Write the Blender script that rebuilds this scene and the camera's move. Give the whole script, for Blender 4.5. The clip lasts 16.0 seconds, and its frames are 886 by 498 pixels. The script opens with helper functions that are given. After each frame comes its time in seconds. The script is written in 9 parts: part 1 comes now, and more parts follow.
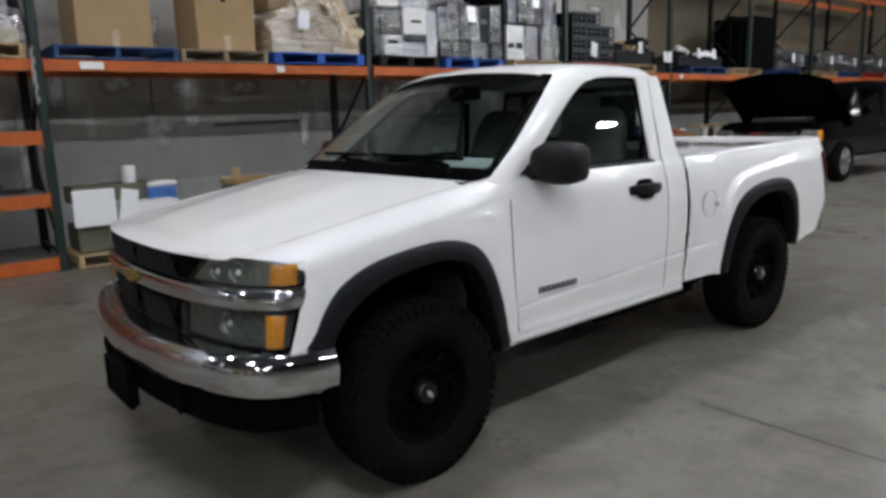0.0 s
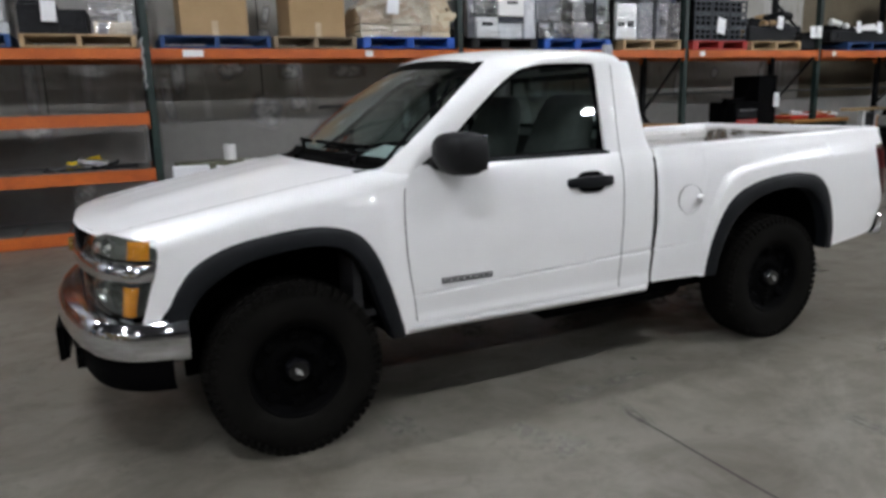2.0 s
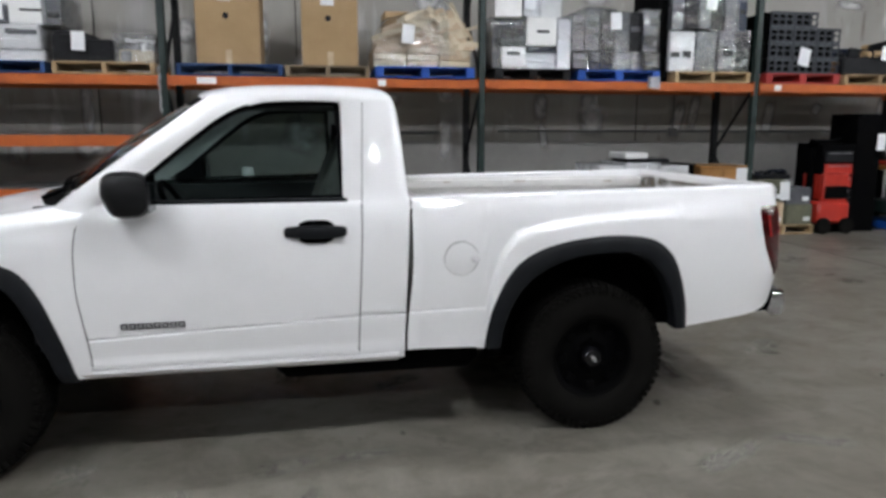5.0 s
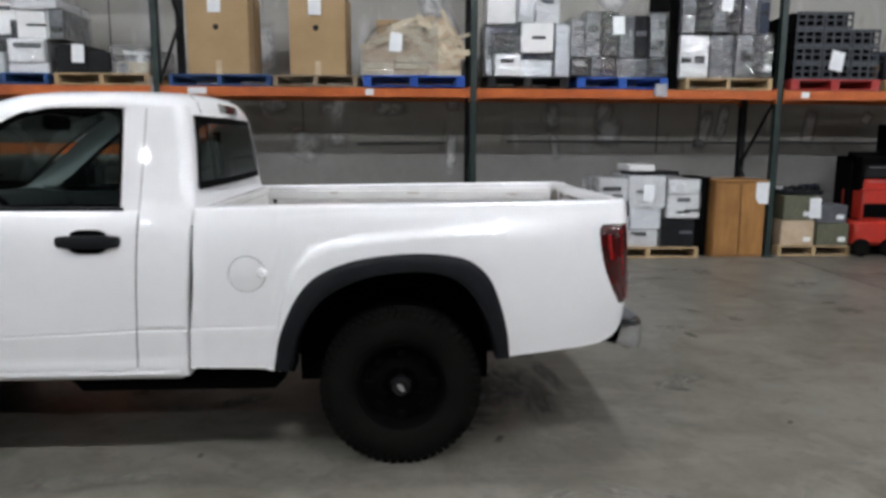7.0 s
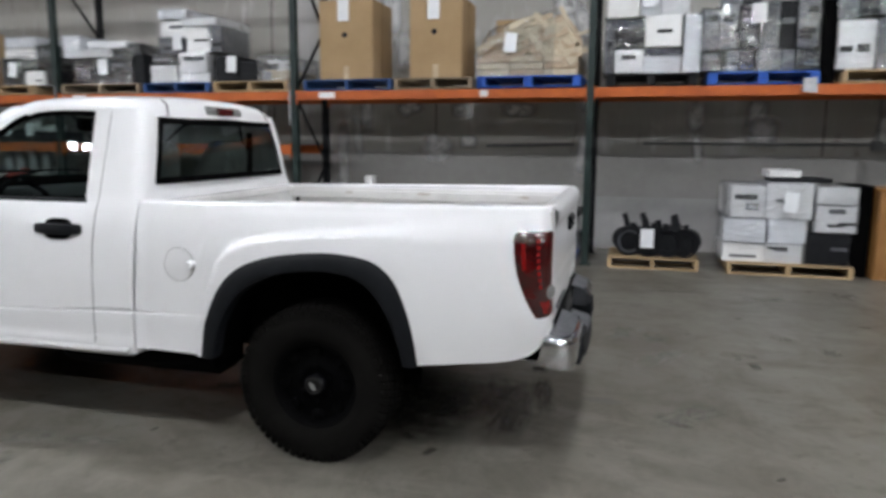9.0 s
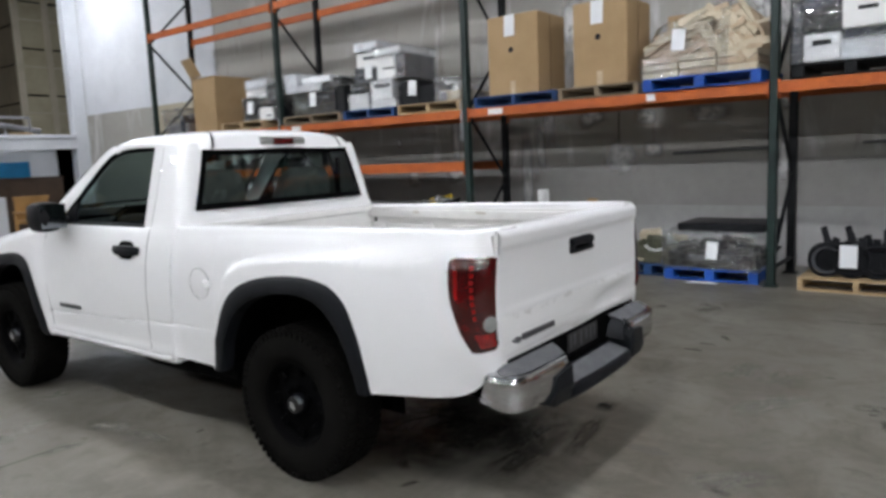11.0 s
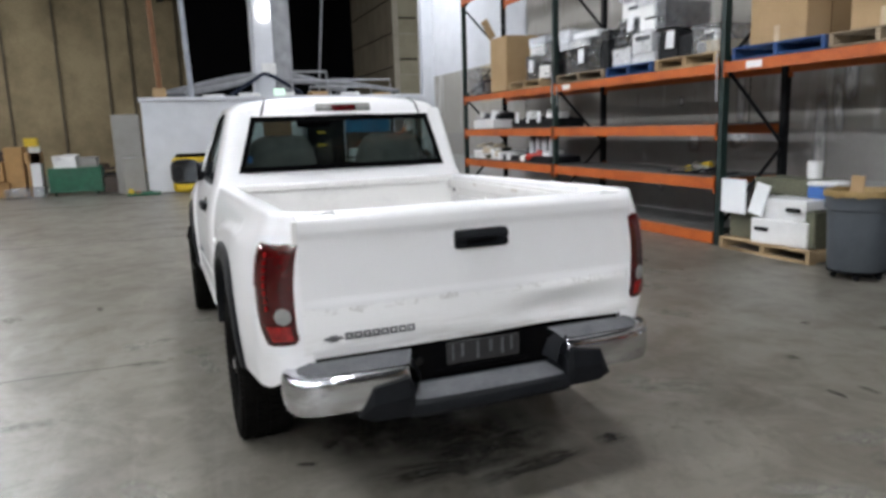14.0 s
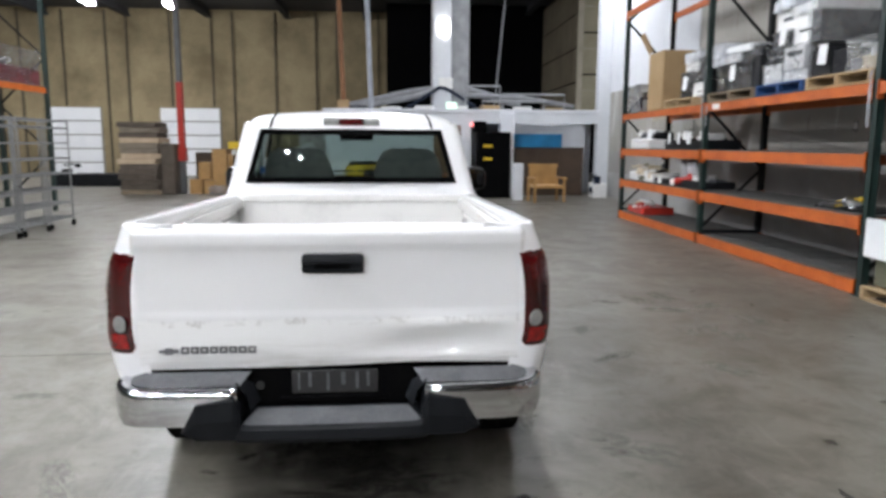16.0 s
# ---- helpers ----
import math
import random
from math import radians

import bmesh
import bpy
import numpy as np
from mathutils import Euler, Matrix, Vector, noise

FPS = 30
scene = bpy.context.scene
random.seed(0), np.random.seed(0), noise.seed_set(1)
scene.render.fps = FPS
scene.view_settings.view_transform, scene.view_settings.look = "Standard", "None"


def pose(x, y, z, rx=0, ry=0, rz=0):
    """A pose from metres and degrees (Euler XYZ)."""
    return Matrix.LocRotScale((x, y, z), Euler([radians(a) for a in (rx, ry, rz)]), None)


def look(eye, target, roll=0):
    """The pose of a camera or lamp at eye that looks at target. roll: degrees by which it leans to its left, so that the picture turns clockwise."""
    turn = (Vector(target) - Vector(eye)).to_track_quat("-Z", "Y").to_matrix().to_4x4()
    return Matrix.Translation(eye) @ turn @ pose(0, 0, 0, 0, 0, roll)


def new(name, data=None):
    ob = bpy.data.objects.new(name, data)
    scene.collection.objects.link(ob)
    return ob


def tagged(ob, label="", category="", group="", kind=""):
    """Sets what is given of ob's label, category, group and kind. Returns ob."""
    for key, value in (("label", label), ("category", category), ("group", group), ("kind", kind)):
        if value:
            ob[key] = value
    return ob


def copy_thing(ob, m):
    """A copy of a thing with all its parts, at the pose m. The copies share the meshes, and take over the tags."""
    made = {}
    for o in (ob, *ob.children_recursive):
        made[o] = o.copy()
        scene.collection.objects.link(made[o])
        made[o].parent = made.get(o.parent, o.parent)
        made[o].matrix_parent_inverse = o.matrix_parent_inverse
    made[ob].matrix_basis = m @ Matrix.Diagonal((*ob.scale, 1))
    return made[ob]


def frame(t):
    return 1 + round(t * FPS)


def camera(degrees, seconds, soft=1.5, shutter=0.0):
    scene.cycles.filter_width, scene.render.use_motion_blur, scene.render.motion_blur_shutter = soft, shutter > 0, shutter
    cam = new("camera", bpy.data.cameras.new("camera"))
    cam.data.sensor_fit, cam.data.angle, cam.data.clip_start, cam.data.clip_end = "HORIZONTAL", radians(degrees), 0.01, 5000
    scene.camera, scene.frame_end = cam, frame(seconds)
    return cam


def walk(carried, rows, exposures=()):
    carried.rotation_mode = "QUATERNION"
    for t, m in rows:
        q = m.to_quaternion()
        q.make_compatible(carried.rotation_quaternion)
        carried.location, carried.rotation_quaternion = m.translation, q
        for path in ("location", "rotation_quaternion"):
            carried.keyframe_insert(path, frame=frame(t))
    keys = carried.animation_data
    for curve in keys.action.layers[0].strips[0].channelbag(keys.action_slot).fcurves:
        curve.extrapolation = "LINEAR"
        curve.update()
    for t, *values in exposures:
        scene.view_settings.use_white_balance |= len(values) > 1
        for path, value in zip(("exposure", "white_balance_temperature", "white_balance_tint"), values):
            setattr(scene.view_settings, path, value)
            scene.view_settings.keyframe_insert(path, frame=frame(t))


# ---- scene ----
cam = camera(64.7, 16.0, soft=3.2, shutter=0.4)
PATH = [
    (0, (0.164, 0.015, 1.419), (1.387, 1.554, 1.047), -1.8),
    (0.5, (0.359, -0.177, 1.42), (1.457, 1.452, 1.043), -0.6),
    (1, (0.572, -0.39, 1.437), (1.523, 1.33, 1.064), -2.4),
    (1.5, (0.85, -0.49, 1.424), (1.728, 1.249, 0.974), -2.2),
    (2, (1.162, -0.64, 1.425), (1.958, 1.148, 1.013), -1.7),
    (2.5, (1.478, -0.784, 1.442), (2.2, 1.036, 1.037), -1.4),
    (3, (1.811, -0.816, 1.449), (2.503, 1.022, 1.07), -0.4),
    (3.5, (2.161, -0.886, 1.441), (2.743, 0.984, 1.036), -0.6),
    (4, (2.518, -0.923, 1.47), (3.042, 0.972, 1.106), -0.9),
    (6.5, (4.257, -0.896, 1.458), (4.357, 1.075, 1.135), 1.0),
    (7, (4.599, -0.82, 1.457), (4.674, 1.155, 1.15), 0.3),
    (7.5, (4.931, -0.758, 1.442), (4.85, 1.214, 1.115), -0.3),
    (8, (5.264, -0.715, 1.46), (5.015, 1.241, 1.121), 0.5),
    (8.5, (5.58, -0.616, 1.447), (5.3, 1.343, 1.161), 0.4),
    (9, (5.908, -0.557, 1.451), (5.371, 1.345, 1.148), 0.4),
    (11.5, (7.258, 0.428, 1.467), (5.881, 1.852, 1.19), -1.4),
    (12, (7.483, 0.689, 1.461), (5.949, 1.928, 1.129), 0.0),
    (12.5, (7.639, 0.999, 1.465), (6.03, 2.137, 1.125), -0.7),
    (13, (7.788, 1.323, 1.447), (6.086, 2.329, 1.147), -0.5),
    (13.5, (7.936, 1.656, 1.472), (6.142, 2.472, 1.133), -1.6),
    (14, (7.958, 2.004, 1.468), (6.113, 2.697, 1.125), -1.8),
    (14.5, (8.029, 2.352, 1.474), (6.145, 2.921, 1.124), -0.5),
    (15, (8.073, 2.654, 1.476), (6.139, 3.056, 1.164), -1.4),
    (15.5, (8.038, 2.959, 1.475), (6.081, 3.245, 1.176), -1.2),
    (16, (8.043, 3.283, 1.475), (6.07, 3.415, 1.179), 0.3),
]
walk(cam, [(t, look(eye, target, roll)) for t, eye, target, roll in PATH], [(0, -0.13), (3.0, 0.06), (7.0, 0.10), (12.0, 0.28), (14.0, 0.47), (16.0, 0.70)])

# ---- exposure and light -------------------------------------------------
scene.view_settings.exposure = 0.0
world = bpy.data.worlds.new("world")
scene.world = world
world.use_nodes = True
world.node_tree.nodes["Background"].inputs[0].default_value = (0.55, 0.6, 0.7, 1)
world.node_tree.nodes["Background"].inputs[1].default_value = 0.0

LAMP_Z = 6.35
COLUMNS = [0.1 + 6.0 * k for k in range(-3, 7)]
# rows of lamps 6 m apart: over the aisle south of the truck, farther south, and over the rack's aisle
LAMP_ROWS = {"bright": (-1.4, 290.0), "dim": (-7.4, 150.0), "middle": (3.4, 175.0)}
LAMP_SPAN = {"bright": (-7, 31), "dim": (-19, 37), "middle": (-1, 19)}
LAMPS = [(x, y, kind) for kind, (y, power) in LAMP_ROWS.items() for x in COLUMNS if LAMP_SPAN[kind][0] < x < LAMP_SPAN[kind][1]]
# extra lamps: all but (-18.4, -4.7) unseen, added to brighten far walls and tailgate
LAMPS += [(-5.9, 3.4, "dim"), (-10.4, 7.6, "dim"), (-17.9, -13.0, "bright"), (-11.9, -13.0, "bright"), (-18.4, -4.7, "bright"), (15.1, 1.0, "bright")]


# ---- materials ----------------------------------------------------------
def nodes_of(name):
    m = bpy.data.materials.new(name)
    m.use_nodes = True
    nt = m.node_tree
    return m, nt, nt.nodes["Principled BSDF"]


def link(nt, a, b):
    nt.links.new(a, b)


def coords(nt, per_object=False):
    tc = nt.nodes.new("ShaderNodeTexCoord")
    if not per_object:
        return tc.outputs["Object"]
    info = nt.nodes.new("ShaderNodeObjectInfo")
    mul = nt.nodes.new("ShaderNodeMath")
    mul.operation = "MULTIPLY"
    mul.inputs[1].default_value = 37.0
    link(nt, info.outputs["Random"], mul.inputs[0])
    add = nt.nodes.new("ShaderNodeVectorMath")
    link(nt, tc.outputs["Object"], add.inputs[0])
    link(nt, mul.outputs[0], add.inputs[1])
    return add.outputs[0]


def noise_tex(nt, vec, scale, detail=4.0, rough=0.6, dist=0.0):
    n = nt.nodes.new("ShaderNodeTexNoise")
    n.inputs["Scale"].default_value = scale
    n.inputs["Detail"].default_value = detail
    n.inputs["Roughness"].default_value = rough
    n.inputs["Distortion"].default_value = dist
    link(nt, vec, n.inputs["Vector"])
    return n.outputs["Fac"]


def ramp(nt, fac, lo, hi, a=(0, 0, 0, 1), b=(1, 1, 1, 1)):
    r = nt.nodes.new("ShaderNodeValToRGB")
    r.color_ramp.elements[0].position, r.color_ramp.elements[1].position = lo, hi
    r.color_ramp.elements[0].color, r.color_ramp.elements[1].color = a, b
    link(nt, fac, r.inputs["Fac"])
    return r.outputs["Color"]


def mix(nt, fac, a, b):
    m = nt.nodes.new("ShaderNodeMix")
    m.data_type = "RGBA"
    for sock, v in ((m.inputs["Factor"], fac), (m.inputs[6], a), (m.inputs[7], b)):
        if isinstance(v, (tuple, list)):
            sock.default_value = (*v[:3], 1)
        elif isinstance(v, (int, float)):
            sock.default_value = v
        else:
            link(nt, v, sock)
    return m.outputs[2]


def bump(nt, bsdf, height, strength, dist=0.01):
    b = nt.nodes.new("ShaderNodeBump")
    b.inputs["Strength"].default_value = strength
    b.inputs["Distance"].default_value = dist
    link(nt, height, b.inputs["Height"])
    link(nt, b.outputs[0], bsdf.inputs["Normal"])


def mat(name, c1, c2=None, rough=0.6, metal=0.0, scale=4.0, fine=60.0, relief=0.15, coat=0.0, spec=0.5, vary=0.12, per_object=False):
    """A plain surface with broad and fine variation in colour, gloss and relief."""
    m, nt, p = nodes_of(name)
    c2 = c2 or tuple(v * 0.8 for v in c1)
    vec = coords(nt, per_object)
    broad, grain = noise_tex(nt, vec, scale, 5, 0.65), noise_tex(nt, vec, fine, 4, 0.6)
    col = mix(nt, ramp(nt, broad, 0.35, 0.68), c1, c2)
    g = mix(nt, ramp(nt, grain, 0.3, 0.75), tuple(v * (1 - vary) for v in (1, 1, 1)), (1, 1, 1))
    mul = nt.nodes.new("ShaderNodeMix")
    mul.data_type, mul.blend_type = "RGBA", "MULTIPLY"
    mul.inputs["Factor"].default_value = 1.0
    link(nt, col, mul.inputs[6])
    link(nt, g, mul.inputs[7])
    link(nt, mul.outputs[2], p.inputs["Base Color"])
    r = nt.nodes.new("ShaderNodeMapRange")
    r.inputs["To Min"].default_value, r.inputs["To Max"].default_value = max(0.02, rough - 0.08), min(1, rough + 0.1)
    link(nt, broad, r.inputs["Value"])
    link(nt, r.outputs[0], p.inputs["Roughness"])
    p.inputs["Metallic"].default_value = metal
    p.inputs["Coat Weight"].default_value = coat
    p.inputs["Coat Roughness"].default_value = 0.04
    p.inputs["Specular IOR Level"].default_value = spec
    if relief:
        bump(nt, p, grain, relief, 0.004)
    return m


def gloss_by_angle(nt, normal=None, head_on=0.04, steep=5.0):
    """Share of mirror gloss by the angle of view, the same from both sides of a thin sheet."""
    lw = nt.nodes.new("ShaderNodeLayerWeight")
    lw.inputs["Blend"].default_value = 0.5
    if normal is not None:
        link(nt, normal, lw.inputs["Normal"])
    pw, ma = nt.nodes.new("ShaderNodeMath"), nt.nodes.new("ShaderNodeMath")
    pw.operation, ma.operation = "POWER", "MULTIPLY_ADD"
    link(nt, lw.outputs["Facing"], pw.inputs[0])
    pw.inputs[1].default_value = steep
    link(nt, pw.outputs[0], ma.inputs[0])
    ma.inputs[1].default_value, ma.inputs[2].default_value = 1.0 - head_on, head_on
    return ma.outputs[0]


def glass(name, tint, rough=0.0, weight=1.0):
    """Thin glass: clear by its tint, with a mirror's gloss by Fresnel."""
    m, nt, p = nodes_of(name)
    nt.nodes.remove(p)
    out = nt.nodes["Material Output"]
    tr, gl, mx = (nt.nodes.new(k) for k in ("ShaderNodeBsdfTransparent", "ShaderNodeBsdfGlossy", "ShaderNodeMixShader"))
    tr.inputs[0].default_value = (*tint, 1)
    gl.inputs["Roughness"].default_value = rough
    gl.inputs[0].default_value = (0.9, 0.93, 0.95, 1)
    link(nt, gloss_by_angle(nt, None, 0.07), mx.inputs[0])
    link(nt, tr.outputs[0], mx.inputs[1])
    link(nt, gl.outputs[0], mx.inputs[2])
    link(nt, mx.outputs[0], out.inputs[0])
    return m


def film_wrap(name, haze=0.06, tint=(0.97, 0.98, 1.0)):
    """Stretch film: clear and creased, seen by its glints and a faint milky haze."""
    m, nt, p = nodes_of(name)
    nt.nodes.remove(p)
    out = nt.nodes["Material Output"]
    vec = coords(nt, True)
    st = nt.nodes.new("ShaderNodeMapping")
    st.inputs["Scale"].default_value = (1.0, 1.0, 2.0)
    st.inputs["Rotation"].default_value = (0.35, 0.3, 0.0)
    link(nt, vec, st.inputs["Vector"])
    n = noise_tex(nt, st.outputs[0], 3.6, 1.3, 0.5, 1.6)
    patch = noise_tex(nt, vec, 2.2, 3, 0.6, 0.5)
    b = nt.nodes.new("ShaderNodeBump")
    b.inputs["Strength"].default_value, b.inputs["Distance"].default_value = 1.0, 0.075
    link(nt, n, b.inputs["Height"])
    tr, gl, df = (nt.nodes.new(k) for k in ("ShaderNodeBsdfTransparent", "ShaderNodeBsdfGlossy", "ShaderNodeBsdfDiffuse"))
    tr.inputs[0].default_value = (*tint, 1)
    df.inputs[0].default_value = (0.88, 0.90, 0.93, 1)
    gl.inputs["Roughness"].default_value = 0.12
    link(nt, b.outputs[0], gl.inputs["Normal"])
    m1, m2 = nt.nodes.new("ShaderNodeMixShader"), nt.nodes.new("ShaderNodeMixShader")
    hz = nt.nodes.new("ShaderNodeMapRange")
    hz.inputs["From Min"].default_value, hz.inputs["From Max"].default_value = 0.50, 0.75
    hz.inputs["To Min"].default_value, hz.inputs["To Max"].default_value = haze, haze + 0.06
    link(nt, patch, hz.inputs["Value"])
    folds = []
    for scale, turn in (((0.9, 0.9, 6.0), (0.12, 0.10, 0.0)), ((4.0, 4.0, 1.0), (0.0, 0.5, 0.0))):
        fm = nt.nodes.new("ShaderNodeMapping")
        fm.inputs["Scale"].default_value, fm.inputs["Rotation"].default_value = scale, turn
        link(nt, vec, fm.inputs["Vector"])
        folds.append(ramp(nt, noise_tex(nt, fm.outputs[0], 1.5, 2, 0.5, 0.4), 0.56, 0.76))
    most, tot = nt.nodes.new("ShaderNodeMath"), nt.nodes.new("ShaderNodeMath")
    most.operation, tot.operation = "MAXIMUM", "MULTIPLY_ADD"
    link(nt, folds[0], most.inputs[0])
    link(nt, folds[1], most.inputs[1])
    link(nt, most.outputs[0], tot.inputs[0])
    tot.inputs[1].default_value = 0.06
    link(nt, hz.outputs[0], tot.inputs[2])
    link(nt, tot.outputs[0], m1.inputs[0])
    link(nt, tr.outputs[0], m1.inputs[1])
    link(nt, df.outputs[0], m1.inputs[2])
    link(nt, gloss_by_angle(nt, b.outputs[0], 0.23, 4.0), m2.inputs[0])
    link(nt, m1.outputs[0], m2.inputs[1])
    link(nt, gl.outputs[0], m2.inputs[2])
    link(nt, m2.outputs[0], out.inputs[0])
    return m


def emitter(name, colour, strength):
    m, nt, p = nodes_of(name)
    p.inputs["Base Color"].default_value = (0.9, 0.9, 0.9, 1)
    p.inputs["Emission Color"].default_value = (*colour, 1)
    p.inputs["Emission Strength"].default_value = strength
    return m


def wood_mat(name, c1, c2, rough=0.6, grain=(1.0, 14.0, 14.0), relief=0.3, coat=0.0):
    m, nt, p = nodes_of(name)
    vec = coords(nt, True)
    mp = nt.nodes.new("ShaderNodeMapping")
    mp.inputs["Scale"].default_value = grain
    link(nt, vec, mp.inputs["Vector"])
    n = noise_tex(nt, mp.outputs[0], 3.0, 6, 0.65, 0.8)
    b = noise_tex(nt, vec, 2.0, 3)
    col = mix(nt, ramp(nt, n, 0.35, 0.7), c1, c2)
    col = mix(nt, ramp(nt, b, 0.45, 0.8), col, tuple(v * 0.7 for v in c2))
    link(nt, col, p.inputs["Base Color"])
    p.inputs["Roughness"].default_value = rough
    p.inputs["Coat Weight"].default_value = coat
    bump(nt, p, n, relief, 0.003)
    return m


def floor_mat():
    """Sealed warehouse concrete: mottled, stained, scuffed, with a soft sheen."""
    m, nt, p = nodes_of("sealed concrete")
    vec = coords(nt)
    a, b, c = noise_tex(nt, vec, 0.35, 6, 0.6), noise_tex(nt, vec, 2.2, 6, 0.7, 0.6), noise_tex(nt, vec, 55, 3)
    mp = nt.nodes.new("ShaderNodeMapping")
    mp.inputs["Scale"].default_value = (0.5, 2.5, 1)
    link(nt, vec, mp.inputs["Vector"])
    streak = noise_tex(nt, mp.outputs[0], 1.4, 5, 0.65, 0.5)
    col = mix(nt, ramp(nt, a, 0.35, 0.65), (0.138, 0.127, 0.104), (0.190, 0.179, 0.153))
    col = mix(nt, ramp(nt, b, 0.42, 0.72), col, (0.085, 0.075, 0.057))
    blot = noise_tex(nt, vec, 0.9, 5, 0.7, 0.9)
    col = mix(nt, ramp(nt, blot, 0.50, 0.66), col, (0.203, 0.192, 0.165))
    pale = nt.nodes.new("ShaderNodeMath")
    pale.operation = "MULTIPLY"
    link(nt, ramp(nt, streak, 0.55, 0.72), pale.inputs[0])
    pale.inputs[1].default_value = 0.45
    col = mix(nt, pale.outputs[0], col, (0.270, 0.257, 0.226))
    fleck = noise_tex(nt, vec, 7.0, 5, 0.7, 0.4)
    col = mix(nt, ramp(nt, fleck, 0.54, 0.70), col, (0.107, 0.096, 0.076))
    v = nt.nodes.new("ShaderNodeTexVoronoi")
    v.inputs["Scale"].default_value = 1.3
    v.inputs["Randomness"].default_value = 1.0
    link(nt, vec, v.inputs["Vector"])
    spots = ramp(nt, v.outputs["Distance"], 0.03, 0.055, (1, 1, 1, 1), (0, 0, 0, 1))
    sp = nt.nodes.new("ShaderNodeMath")
    sp.operation = "MULTIPLY"
    link(nt, spots, sp.inputs[0])
    sp.inputs[1].default_value = 0.55
    col = mix(nt, sp.outputs[0], col, (0.06, 0.056, 0.05))
    link(nt, col, p.inputs["Base Color"])
    r = nt.nodes.new("ShaderNodeMapRange")
    r.inputs["To Min"].default_value, r.inputs["To Max"].default_value = 0.27, 0.48
    link(nt, b, r.inputs["Value"])
    link(nt, r.outputs[0], p.inputs["Roughness"])
    p.inputs["Specular IOR Level"].default_value = 0.45
    bump(nt, p, c, 0.08, 0.003)
    return m


def wall_mat():
    """Old tilt-up concrete: grey, drip-stained, with white filler smears."""
    m, nt, p = nodes_of("stained concrete wall")
    vec = coords(nt)
    mp = nt.nodes.new("ShaderNodeMapping")
    mp.inputs["Scale"].default_value = (1.5, 1.0, 0.28)
    link(nt, vec, mp.inputs["Vector"])
    a, b = noise_tex(nt, vec, 0.6, 6, 0.65), noise_tex(nt, mp.outputs[0], 1.1, 5, 0.6, 0.4)
    fine = noise_tex(nt, vec, 30, 4)
    col = mix(nt, ramp(nt, a, 0.35, 0.7), (0.330, 0.318, 0.288), (0.400, 0.387, 0.354))
    col = mix(nt, ramp(nt, b, 0.60, 0.70), col, (0.42, 0.41, 0.40))
    tall = nt.nodes.new("ShaderNodeMapping")
    tall.inputs["Scale"].default_value = (2.6, 1.0, 0.55)
    tall.inputs["Location"].default_value = (3.3, 0.0, 1.7)
    link(nt, vec, tall.inputs["Vector"])
    patches = noise_tex(nt, tall.outputs[0], 1.0, 4, 0.55, 0.5)
    col = mix(nt, ramp(nt, patches, 0.60, 0.70), col, (0.54, 0.535, 0.53))
    drip = noise_tex(nt, mp.outputs[0], 4.5, 4, 0.6, 0.2)
    col = mix(nt, ramp(nt, drip, 0.62, 0.78), col, (0.19, 0.165, 0.135))
    link(nt, col, p.inputs["Base Color"])
    p.inputs["Roughness"].default_value = 0.82
    bump(nt, p, fine, 0.25, 0.006)
    return m


def paint_mat(name, tint=(0.80, 0.80, 0.80), dirt=0.05, low_dirt=False):
    m, nt, p = nodes_of(name)
    vec = coords(nt)
    a, f = noise_tex(nt, vec, 3.0, 6, 0.7), noise_tex(nt, vec, 24, 4, 0.7)
    col = mix(nt, ramp(nt, a, 0.5, 0.85), tint, tuple(v * (1 - 3 * dirt) for v in tint))
    speck = nt.nodes.new("ShaderNodeMath")
    speck.operation = "MULTIPLY"
    link(nt, ramp(nt, f, 0.68, 0.78), speck.inputs[0])
    speck.inputs[1].default_value = 0.25 if low_dirt else 0.10
    col = mix(nt, speck.outputs[0], col, (0.34, 0.31, 0.27))
    link(nt, col, p.inputs["Base Color"])
    r = nt.nodes.new("ShaderNodeMapRange")
    r.inputs["To Min"].default_value, r.inputs["To Max"].default_value = 0.26, 0.42
    link(nt, a, r.inputs["Value"])
    link(nt, r.outputs[0], p.inputs["Roughness"])
    p.inputs["Coat Weight"].default_value = 0.7
    p.inputs["Coat Roughness"].default_value = 0.05
    return m


def smear_mat(name="white filler smear", col=(0.60, 0.595, 0.59), rough=0.9, low=0.24, high=0.52):
    """A smear or stain, thinning out to nothing at its edges."""
    m, nt, p = nodes_of(name)
    tc = nt.nodes.new("ShaderNodeTexCoord")
    sep = nt.nodes.new("ShaderNodeSeparateXYZ")
    link(nt, tc.outputs["Object"], sep.inputs[0])
    edges = []
    for axis in ("X", "Z"):
        ab, mr = nt.nodes.new("ShaderNodeMath"), nt.nodes.new("ShaderNodeMapRange")
        ab.operation = "ABSOLUTE"
        link(nt, sep.outputs[axis], ab.inputs[0])
        link(nt, ab.outputs[0], mr.inputs["Value"])
        mr.inputs["From Min"].default_value, mr.inputs["From Max"].default_value = 1.0, 0.35
        edges.append(mr.outputs[0])
    mul, mul2 = nt.nodes.new("ShaderNodeMath"), nt.nodes.new("ShaderNodeMath")
    mul.operation = mul2.operation = "MULTIPLY"
    link(nt, edges[0], mul.inputs[0])
    link(nt, edges[1], mul.inputs[1])
    n = noise_tex(nt, coords(nt, True), 2.2, 5, 0.7, 0.5)
    link(nt, mul.outputs[0], mul2.inputs[0])
    link(nt, ramp(nt, n, low, high), mul2.inputs[1])
    p.inputs["Base Color"].default_value = (*col, 1)
    p.inputs["Roughness"].default_value = rough
    link(nt, mul2.outputs[0], p.inputs["Alpha"])
    return m


